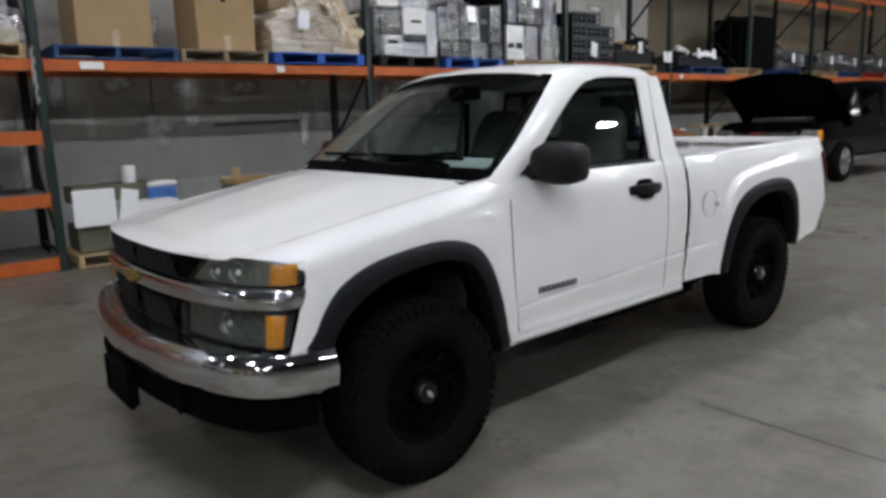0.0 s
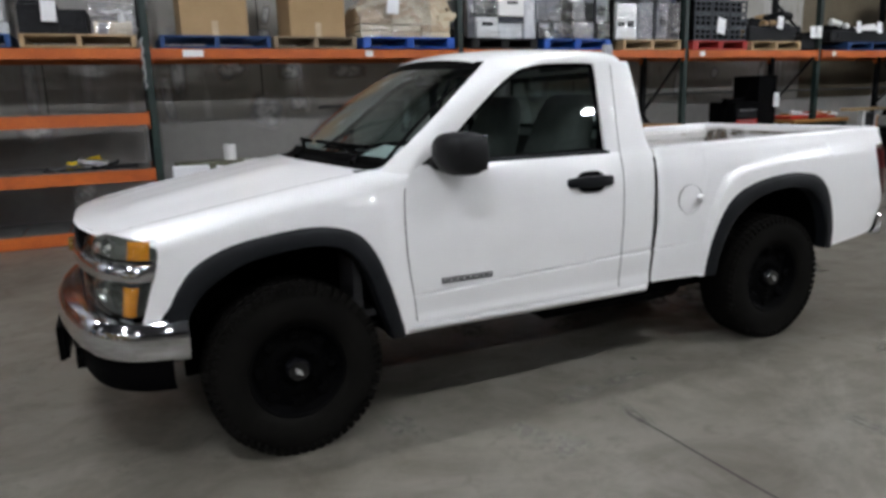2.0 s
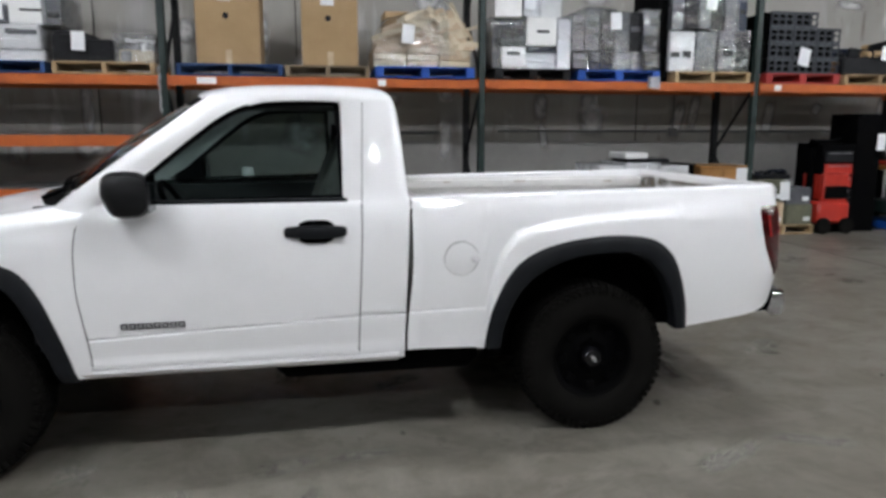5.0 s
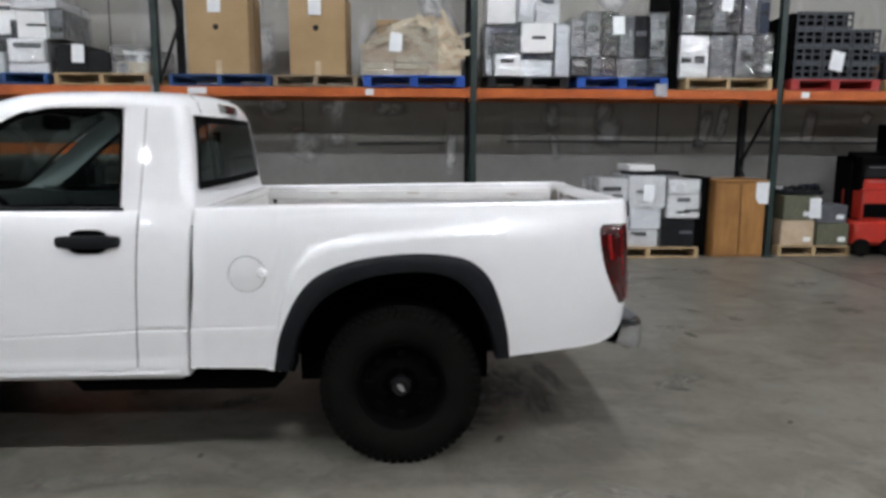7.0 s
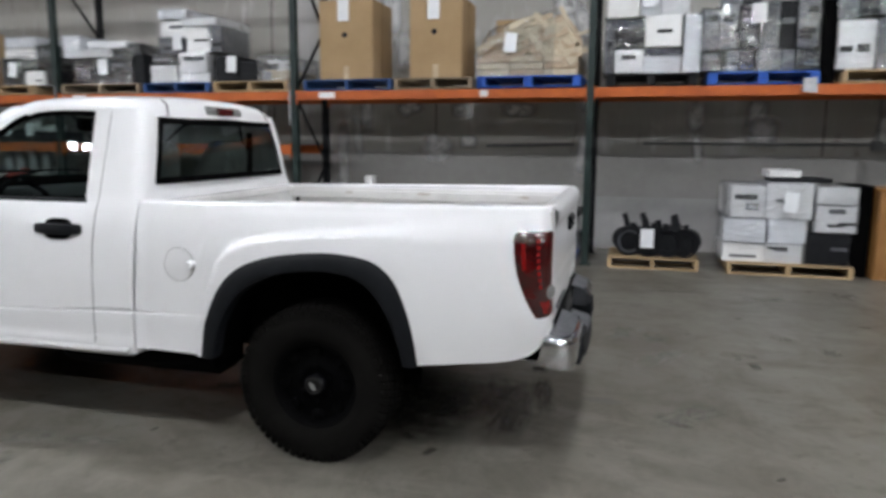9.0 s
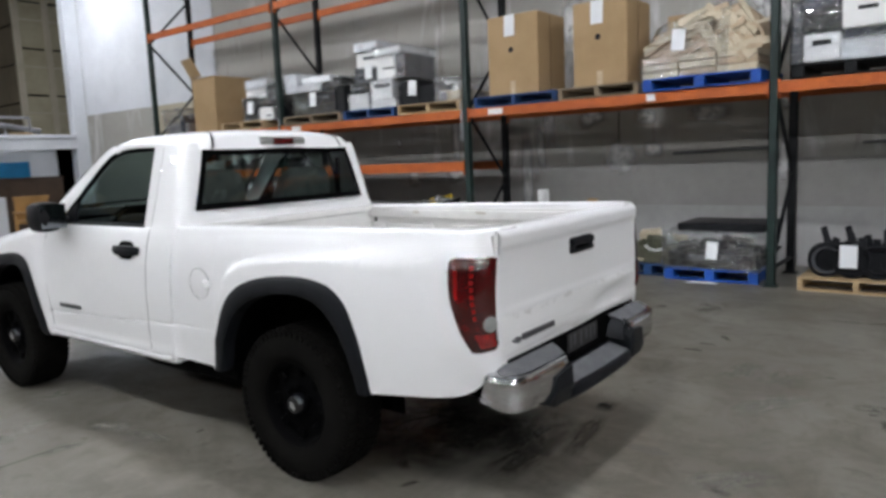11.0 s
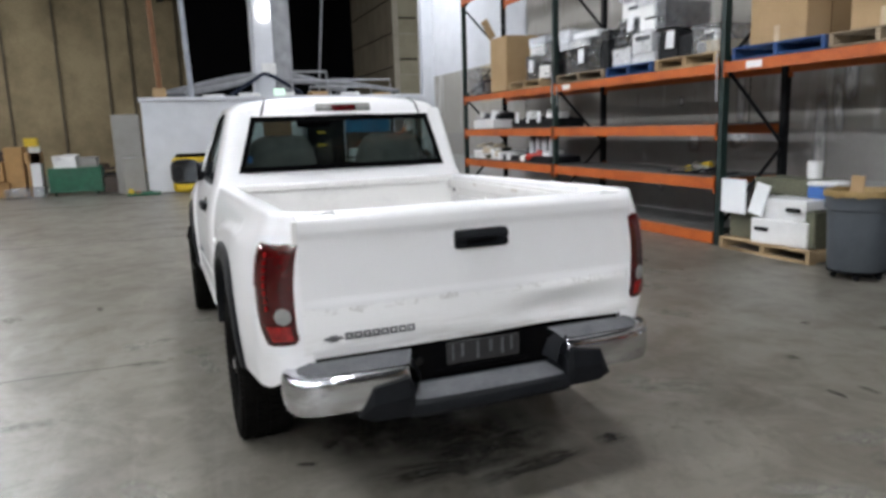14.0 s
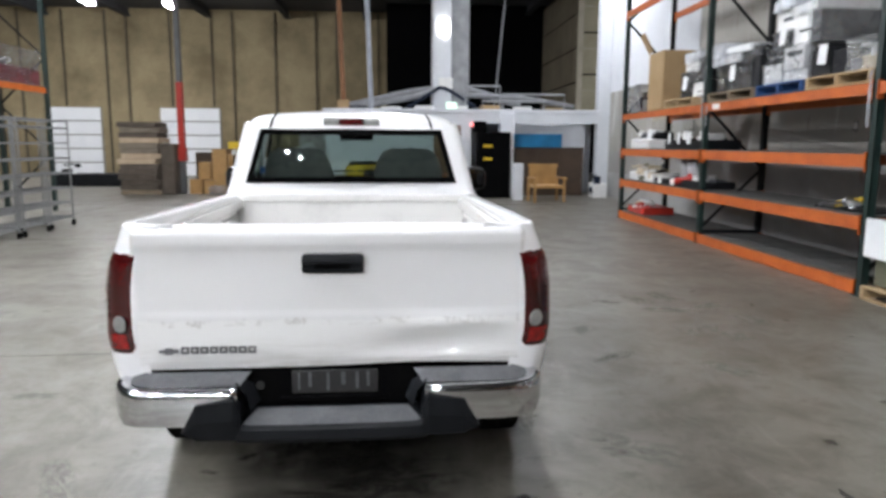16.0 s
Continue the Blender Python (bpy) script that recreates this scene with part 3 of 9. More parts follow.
def racks():
    for k in range(len(POSTS) - 1):
        x0, x1 = POSTS[k], POSTS[k + 1]
        lab = "green and orange pallet rack bay with lower shelves" if k < 2 else "green and orange pallet rack bay"
        r = thing("pallet_rack", pose(0, 0, 0), lab, "pallet rack", "pallet rack bays")
        if k == 0:
            upright(x0, r)
        upright(x1, r)
        beam(x0, x1, BEAM_Z, r)
        deck(x0, x1, BEAM_Z + 0.058, r, 0.30)
        if k < 2 or k > 4:
            beam(x0, x1, 4.02, r)
        if k < 2:
            for z in (1.335, 0.72, 0.075):
                beam(x0, x1, z, r, h=0.13)
                deck(x0, x1, z + 0.07, r)


racks()

# ---- the white pickup ----------------------------------------------------
# Local axes: x towards the tail, 0 at the front axle; y 0 on the centre line, driver's side negative.
TRUCK = thing("pickup_truck", pose(1.69, 2.9635, 0, 0, 0, 1.3), "white two-door pickup with black wheels, flares and a dented tailgate", "pickup truck")
AXLE_R, WHEEL_R = 2.82, 0.366
CREASE = [(2.20, 0.40), (2.27, 0.60), (2.315, 0.80), (2.36, 0.92), (2.42, 0.985), (2.52, 1.028), (2.75, 1.055), (3.1, 1.082), (3.5, 1.108), (3.9, 1.12)]
FCREASE = [(-0.60, 0.90), (-0.46, 0.955), (-0.2, 1.000), (0.1, 1.035), (0.5, 1.062)]
SILL = [(0.40, 0.585), (0.655, 0.593), (1.67, 0.637), (2.08, 0.644), (2.3, 0.645)]
BODY = [(0.40, 0.812), (0.44, 0.822), (0.50, 0.836), (0.62, 0.848), (0.80, 0.853), (0.95, 0.846), (1.05, 0.830), (1.12, 0.810), (1.16, 0.792), (1.25, 0.768)]


def half_width(x, z):
    """The body's half width along its length and height, with its creases."""
    w = curve_at(BODY, z) - 0.022 * sstep(1.92, 1.94, x) - 0.014 * sstep(0.42, 0.10, x)
    if 0.4 < x < 2.3:
        s = curve_at(SILL, x)
        w += 0.004 * sstep(s + 0.004, s - 0.012, z)
        w -= 0.011 * max(0.0, 1 - abs(z - s + 0.001) / 0.006) * sstep(2.20, 1.93, x)
        w += 0.014 * sstep(0.505, 0.475, z) * sstep(0.40, 0.425, z)
    if x > 1.9:
        d = curve_at(CREASE, x) - z
        w += 0.026 * sstep(0.0, 0.026, d) * sstep(3.80, 3.1, x)
    if x < 0.55:
        d = curve_at(FCREASE, x) - z
        w += 0.020 * sstep(-0.005, 0.025, d) * sstep(0.55, 0.42, x)
    return w


ARCH_R = [(2.285, 0.44), (2.33, 0.62), (2.42, 0.79), (2.53, 0.87), (2.66, 0.908), (2.83, 0.925), (2.98, 0.918), (3.09, 0.88), (3.18, 0.79), (3.245, 0.64), (3.285, 0.49)]
ARCH_F = [(-0.46, 0.62), (-0.40, 0.74), (-0.31, 0.83), (-0.18, 0.88), (0.0, 0.905), (0.14, 0.905), (0.25, 0.875), (0.33, 0.80), (0.39, 0.68), (0.435, 0.55), (0.475, 0.42)]


def xs_between(a, b, n, extra=()):
    return sorted({round(a + (b - a) * k / n, 4) for k in range(n + 1)} | {round(e, 4) for e in extra if a < e < b})


def bed_top(x):
    return lerp(1.163, 1.193, (x - 1.9) / 1.95)


def bed_bottom(x):
    if ARCH_R[0][0] <= x <= ARCH_R[-1][0]:
        return curve_at(ARCH_R, x)
    return curve_at([(1.87, 0.462), (2.284, 0.45), (3.286, 0.495), (3.62, 0.530), (3.72, 0.545), (3.78, 0.562), (3.825, 0.600), (3.866, 0.655)], x)


CORNER = [(3.72, 0.0), (3.76, 0.004), (3.79, 0.012), (3.815, 0.026), (3.838, 0.050), (3.853, 0.082), (3.862, 0.120), (3.866, 0.160)]


def bed_side_mesh(s):
    stations = [(x, 0.0) for x in xs_between(1.930, 3.665, 60, [p[0] for p in ARCH_R] + [2.284, 3.286])] + CORNER
    rows = []
    for x, inset in stations:
        zb, zt = bed_bottom(x), bed_top(x)
        row = []
        taper = 0.008 * sstep(3.2, 3.75, x)
        heights = [lerp(zb, zt - 0.018, k / 18) for k in range(19)]
        if x < 2.284:
            # close rows along the crease that runs on from the door
            c = curve_at(SILL, x)
            heights = [lerp(zb, c - 0.012, k / 4) for k in range(5)] + [c - 0.007, c - 0.004, c - 0.001, c + 0.002, c + 0.005] + [lerp(c + 0.010, zt - 0.018, k / 8) for k in range(9)]
        for z in heights:
            xx = x - 0.03 * sstep(0.9, 0.5, z) * sstep(2.1, 1.930, x)
            tuck = 0.035 * sstep(0.74, 0.56, z) * sstep(3.62, 3.85, x)
            row.append((xx, s * (half_width(x, z) - taper - inset - tuck), z))
        y = half_width(x, zt - 0.018) - taper - inset
        for a in (30, 60, 90):
            row.append((x, s * (y - 0.018 * (1 - math.cos(radians(a)))), zt - 0.018 + 0.018 * math.sin(radians(a))))
        inner = min(0.70, y - 0.05)
        row += [(x, s * lerp(y - 0.018, inner, t), zt + 0.002 * t) for t in (0.3, 0.6, 0.9)]
        row += [(x, s * (inner - 0.004), zt - 0.008), (x, s * (inner - 0.005), zt - 0.06)]
        rows.append(row)
    return loft(rows)


def front_edge(z):
    return -0.463 - 0.31 * max(0.0, 0.957 - z) - 0.55 * max(0.0, z - 0.957)


def fender_seam(x):
    """Height and half width of the hood's shut line."""
    return curve_at([(-0.62, 0.972), (-0.5, 0.998), (-0.2, 1.052), (0.1, 1.103), (0.4, 1.147), (0.56, 1.165)], x), curve_at([(-0.62, 0.66), (-0.4, 0.695), (0.1, 0.715), (0.6, 0.735)], x)


def fender_mesh(s):
    rows = []
    n = 46
    for k in range(n + 1):
        u = k / n
        x0 = lerp(-0.50, 0.528, u)
        zb = curve_at(ARCH_F, x0) if x0 <= 0.475 else 0.42
        zb = max(zb, 0.42) if x0 > -0.46 else 0.62
        zs, ys = fender_seam(x0)
        zc = zs - 0.10
        row = []
        for j in range(17):
            z = lerp(zb, zc, j / 16)
            x = lerp(front_edge(z), 0.509 + 0.040 * sstep(0.85, 0.45, z) + 0.022 * sstep(0.95, 1.15, z), u)
            row.append((x, s * (half_width(x0, z)), z))
        yc = half_width(x0, zc)
        for j in range(1, 9):
            a = j / 8 * math.pi / 2
            y = ys + (yc - ys) * math.cos(a) ** 0.9
            z = zc + (zs - zc) * math.sin(a) ** 0.9
            x = lerp(curve_at([(0.66, -0.676), (0.705, -0.655), (0.795, -0.590), (0.842, -0.51), (0.858, -0.463)], y), 0.530 + 0.05 * j / 8, u)
            z += (fender_seam(x)[0] - zs) * (j / 8)
            y += (fender_seam(x)[1] - ys) * (j / 8)
            row.append((x, s * y, z))
        tuck = sstep(-0.50, -0.38, row[-1][0])
        row.append((row[-1][0], row[-1][1] - s * 0.020 * tuck, row[-1][2] - 0.010 * tuck - 0.001))
        rows.append(row)
    return loft(rows)


def hood_mesh():
    rows = []
    for i in range(29):
        u = i / 28
        row = []
        for j in range(-16, 17):
            v = j / 16
            front = -0.775 + 0.095 * abs(v) ** 2.6
            back = 0.225 + 0.165 * v * v
            x = lerp(front, back, u)
            zs, ys = fender_seam(x)
            ys -= 0.0009
            z = zs + 0.050 * (1 - v * v) * (0.45 + 0.55 * u)
            z += 0.012 * sstep(0.70, 0.42, abs(v)) * sstep(0, 0.3, u) * sstep(1.0, 0.8, u) - 0.006 * sstep(0.40, 0.15, abs(v)) * sstep(0, 0.3, u) * sstep(1.0, 0.8, u)
            drop = max(0.0, 1 - u / 0.10)
            z -= (0.020 * (1 - v * v) + 0.007) * drop ** 2.2
            row.append((x, v * ys, z))
        rows.append(row)
    return loft(rows)


def glass_y(z):
    return 0.765 - 0.25 * (z - 1.157)


def shell_y(z):
    return 0.793 - 0.255 * (z - 1.15) if z > 1.15 else None


WIN = [(0.645, 1.150), (0.78, 1.264), (0.93, 1.387), (1.06, 1.488), (1.155, 1.548), (1.23, 1.575), (1.30, 1.585), (1.45, 1.590), (1.585, 1.590), (1.612, 1.580), (1.618, 1.555), (1.626, 1.40), (1.634, 1.20), (1.632, 1.172), (1.615, 1.160), (1.40, 1.156), (1.0, 1.150)]


def ring_strip(inner, outer, yfun_in, yfun_out, s):
    a = [(x, s * yfun_in(z), z) for x, z in inner]
    b = [(x, s * yfun_out(z), z) for x, z in outer]
    return loft([a + a[:1], b + b[:1]])


def scaled_loop(loop, d):
    """The loop drawn in (or out) by d along its corner normals."""
    n, out = len(loop), []
    for k in range(n):
        p0, p1, p2 = (Vector(loop[(k + i) % n]) for i in (-1, 0, 1))
        t = ((p1 - p0).normalized() + (p2 - p1).normalized()).normalized()
        nrm = Vector((-t.y, t.x))
        out.append(tuple(p1 - nrm * d))
    return out


def a_pillar_mesh(s):
    edge = spline([(0.455, 0.772, 1.168), (0.535, 0.770, 1.225), (0.678, 0.738, 1.331), (0.85, 0.684, 1.462), (1.005, 0.632, 1.580), (1.06, 0.602, 1.618)], 14)
    win = [(x, z) for x, z in WIN[:7]]
    ws = spline([(x, shell_y(max(z, 1.1501)), z) for x, z in [(0.61, 1.151)] + win[1:]], 14)
    rows = []
    for a, b in zip(edge, ws):
        row = []
        for k in range(7):
            t = k / 6
            p = a.lerp(b, t)
            out = 0.014 * math.sin(math.pi * t) ** 0.8
            row.append((p.x, s * (p.y + out), p.z + out * 0.5))
        rows.append(row)
    # foot, down to the fender and the door's belt
    rows.insert(0, [(p[0] - 0.03 + 0.02 * k / 6, p[1] + s * 0.012, p[2] - 0.04) for k, p in enumerate(rows[0])])
    return loft(rows)


def cab_back_x(z):
    return curve_at([(0.4, 1.888), (0.7, 1.900), (1.0, 1.916), (1.15, 1.928), (1.234, 1.918), (1.40, 1.905), (1.56, 1.885), (1.62, 1.865)], z)


def corner_mesh(s):
    """Panel behind the door, round the corner to the rear window."""
    rows = []
    sm = curve_at(SILL, 1.78)
    for z in sorted([lerp(0.425, 1.60, k / 44) for k in range(45) if abs(lerp(0.425, 1.60, k / 44) - sm) > 0.010] + [sm - 0.008, sm - 0.004, sm - 0.001, sm + 0.002, sm + 0.006]):
        y = half_width(1.7, z) if z < 1.13 else (shell_y(z) if z > 1.17 else lerp(half_width(1.7, 1.13), shell_y(1.17), (z - 1.13) / 0.04))
        xb = cab_back_x(z)
        r = lerp(0.016, 0.055, sstep(1.12, 1.22, z))
        x0 = curve_at([(0.4, 1.676), (0.6, 1.684), (1.0, 1.703), (1.2, 1.708), (1.6, 1.722)], z)
        row = [(lerp(x0, xb - r, t), s * (y - 0.010 * t * t), z) for t in (0, 0.03, 0.25, 0.5, 0.75, 1.0)]
        y -= 0.010
        row += [(xb - r + r * math.sin(a), s * (y - r + r * math.cos(a)), z) for a in (0.3, 0.6, 0.9, 1.2, 1.5708)]
        yw = curve_at([(1.15, 0.66), (1.234, 0.655), (1.562, 0.558), (1.62, 0.54)], z)
        row += [(xb, s * lerp(y - r, yw, t), z) for t in (0.5, 1.0)]
        rows.append(row)
    return loft(rows)


def roof_mesh():
    prof = [(0.662, 1.586), (0.655, 1.605), (0.640, 1.626), (0.612, 1.643), (0.56, 1.657), (0.45, 1.669), (0.30, 1.679), (0.15, 1.684), (0.0, 1.686)]
    prof = [(-y, z) for y, z in prof] + [(y, z) for y, z in prof[-2::-1]]
    rows = []
    for x, dz, wide in [(1.035, -0.050, 0.945), (1.06, -0.038, 0.955), (1.10, -0.025, 0.968), (1.17, -0.010, 0.985), (1.27, -0.001, 1.0), (1.40, 0.003, 1.0), (1.55, 0.004, 1.0), (1.68, 0.001, 0.995), (1.77, -0.004, 0.985),
                        (1.825, -0.012, 0.965), (1.855, -0.024, 0.94), (1.872, -0.042, 0.915), (1.882, -0.068, 0.90), (1.889, -0.10, 0.892), (1.893, -0.118, 0.888)]:
        row = []
        for y, z in prof:
            fwd = 0.095 * (1 - (y / 0.66) ** 2) * sstep(1.45, 1.03, x)
            back = 0.022 * (1 - (y / 0.66) ** 2) * sstep(1.7, 1.87, x)
            zz = z + dz
            if x > 1.83:
                zz = max(zz, 1.563)
            row.append((x - fwd + back, y * wide, zz))
        rows.append(row)
    return loft(rows)


def windshield_rows(n=10, m=18, lift=0.0):
    rows = []
    for i in range(n + 1):
        u = i / n
        row = []
        for j in range(m + 1):
            v = 2 * j / m - 1
            lo = Vector((0.455 - 0.145 * (1 - v * v), 0.785 * v, 1.165 + 0.018 * (1 - v * v)))
            hi = Vector((1.052 - 0.098 * (1 - v * v), 0.622 * v, 1.600 + 0.030 * (1 - v * v)))
            p = lo.lerp(hi, u)
            p.z += 0.020 * math.sin(math.pi * u) + lift
            p.x -= 0.012 * math.sin(math.pi * u)
            row.append(p)
        rows.append(row)
    return rows


def rear_glass_rows(d=0.0, n=8, m=14):
    rows = []
    for i in range(n + 1):
        z = lerp(1.238 + d, 1.560 - d, i / n)
        yw = curve_at([(1.234, 0.652), (1.562, 0.556)], z) - d
        rows.append([(cab_back_x(z) + 0.018 * (1 - (j / m * 2 - 1) ** 2) + 0.004, lerp(-yw, yw, j / m), z) for j in range(m + 1)])
    return rows


def flare_mesh(path_out, path_in, s, proud):
    """A wheel-arch flare: a rounded band from its outer edge to its lip, turned in under it."""
    n = 44
    A, B = spline([(x, z, 0) for x, z in path_out], n), spline([(x, z, 0) for x, z in path_in], n)
    rows = []
    for a, b in zip(A, B):
        row = []
        for t, out in ((0.0, -0.012), (0.0, 0.006), (0.10, 0.018), (0.35, 0.030), (0.7, 0.036), (0.93, 0.034), (1.0, 0.024), (1.02, -0.03), (1.03, -0.10)):
            x, z = lerp(a.x, b.x, t), lerp(a.y, b.y, t)
            row.append((x, s * (half_width(a.x, min(z, 1.0)) + out * proud), z))
        rows.append(row)
    return loft(rows)


FLARE_R_OUT = [(2.262, 0.452), (2.295, 0.62), (2.375, 0.79), (2.475, 0.885), (2.63, 0.942), (2.83, 0.968), (2.99, 0.966), (3.12, 0.938), (3.21, 0.86), (3.265, 0.73), (3.295, 0.60), (3.308, 0.49)]
FLARE_R_IN = [(2.335, 0.452), (2.37, 0.60), (2.435, 0.72), (2.52, 0.80), (2.66, 0.862), (2.83, 0.888), (2.97, 0.884), (3.065, 0.85), (3.14, 0.78), (3.195, 0.68), (3.228, 0.58), (3.245, 0.49)]
FLARE_F_OUT = [(-0.485, 0.625), (-0.44, 0.74), (-0.36, 0.84), (-0.22, 0.905), (-0.05, 0.935), (0.10, 0.945), (0.22, 0.930), (0.31, 0.885), (0.375, 0.79), (0.425, 0.66), (0.465, 0.53), (0.500, 0.405)]
FLARE_F_IN = [(-0.41, 0.615), (-0.375, 0.69), (-0.30, 0.765), (-0.17, 0.832), (0.0, 0.862), (0.11, 0.868), (0.20, 0.852), (0.27, 0.805), (0.325, 0.71), (0.365, 0.60), (0.40, 0.50), (0.428, 0.415)]


def well_mesh(path_in, s):
    """Dark wheel housing behind the arch."""
    n = 24
    A = spline([(x, z, 0) for x, z in path_in], n)
    rows = [[(p.x, s * y, p.y + 0.006) for y in (0.828, 0.79, 0.72, 0.62, 0.54)] for p in A]
    bm = loft(rows)
    back = [(p.x, s * 0.54, p.y + 0.006) for p in A]
    low = [(p.x, s * 0.54, 0.30) for p in A]
    loft([back, low], bm=bm)
    return bm


def tyre_mesh():
    R, w = WHEEL_R, 0.115
    prof = [(0.195, -w * 0.72), (0.205, -w * 0.88), (0.235, -w * 0.99), (0.275, -w * 1.03), (0.31, -w * 1.0), (0.338, -w * 0.92), (0.350, -w * 0.84), (R - 0.010, -w * 0.70), (R - 0.009, 0),
            (R - 0.010, w * 0.70), (0.350, w * 0.84), (0.338, w * 0.92), (0.31, w), (0.275, w * 1.03), (0.235, w * 0.99), (0.205, w * 0.88), (0.195, w * 0.72)]
    return lathe(prof, 56)


def tread_mesh():
    R, bm = WHEEL_R, bmesh.new()
    for k in range(60):
        a = 2 * math.pi * k / 60
        for y0, y1, da in ((-0.104, -0.062, 0.0), (-0.050, -0.008, 0.5), (0.008, 0.050, 0.0), (0.062, 0.104, 0.5)):
            m = Matrix.Rotation(-(a + da * 2 * math.pi / 60), 4, "Y")
            lo = R - 0.020 if abs(y0 + y1) > 0.12 else R - 0.012
            box(bm, lo - 0.004, R - (0.004 if abs(y0 + y1) > 0.12 else 0.0), y0, y1, -0.0135, 0.0135, m=m)
    for k in range(60):
        m = Matrix.Rotation(-(2 * math.pi * (k + 0.25) / 60), 4, "Y")
        for y0, y1 in ((-0.1175, -0.100), (0.100, 0.1175)):
            box(bm, 0.326, 0.349, y0, y1, -0.009, 0.009, m=m)
    return bm


def rim_mesh():
    bm = lathe([(0.200, -0.086), (0.206, -0.094), (0.200, -0.100), (0.188, -0.094), (0.180, -0.070), (0.170, -0.052), (0.150, -0.046), (0.118, -0.058), (0.092, -0.064), (0.070, -0.060), (0.060, -0.050), (0.0, -0.050)], 48)
    for k in range(8):
        a = 2 * math.pi * k / 8
        m = Matrix.Rotation(-a, 4, "Y")
        box(bm, 0.125, 0.176, -0.070, -0.046, -0.026, 0.026, bevel=0.008, m=m)
    return bm


def make_wheel(x, s, out, front):
    w = part("wheel", boxes((-0.05, 0.05, -0.05, 0.05, -0.05, 0.05)), M["black"], TRUCK, "black steel wheel with an all-terrain tyre")
    w.matrix_basis = Matrix.Translation((x, s * out, WHEEL_R - 0.006)) @ Matrix.Rotation(0 if s < 0 else math.pi, 4, "Z")
    part("tyre", tyre_mesh(), M["rubber"], w, "worn black all-terrain tyre")
    tagged(part("tread", tread_mesh(), M["rubber"], w), "worn black tread blocks", "", "", "stuff")
    part("rim", rim_mesh(), M["black"], w)
    cap = lathe([(0.052, -0.050), (0.056, -0.075), (0.050, -0.092), (0.040, -0.104), (0.0, -0.108)], 28)
    part("hub_cap", cap, M["gloss_black"], w, "dark hub cap with a small silver badge")
    for k in range(6):
        a = 2 * math.pi * (k + 0.5) / 6
        part("lug_nut", cyl(bmesh.new(), (0.082 * math.cos(a), -0.060, 0.082 * math.sin(a)), (0.082 * math.cos(a), -0.082, 0.082 * math.sin(a)), 0.011, n=6), M["black"], w)
    bm = boxes((-0.020, 0.020, -0.1105, -0.107, -0.005, 0.005), (-0.007, 0.007, -0.1110, -0.107, -0.010, 0.010))
    part("hub_badge", bm, M["badge_bright"], w, "small silver badge", m=pose(0, 0, 0, 0, 50, 0))
    return w


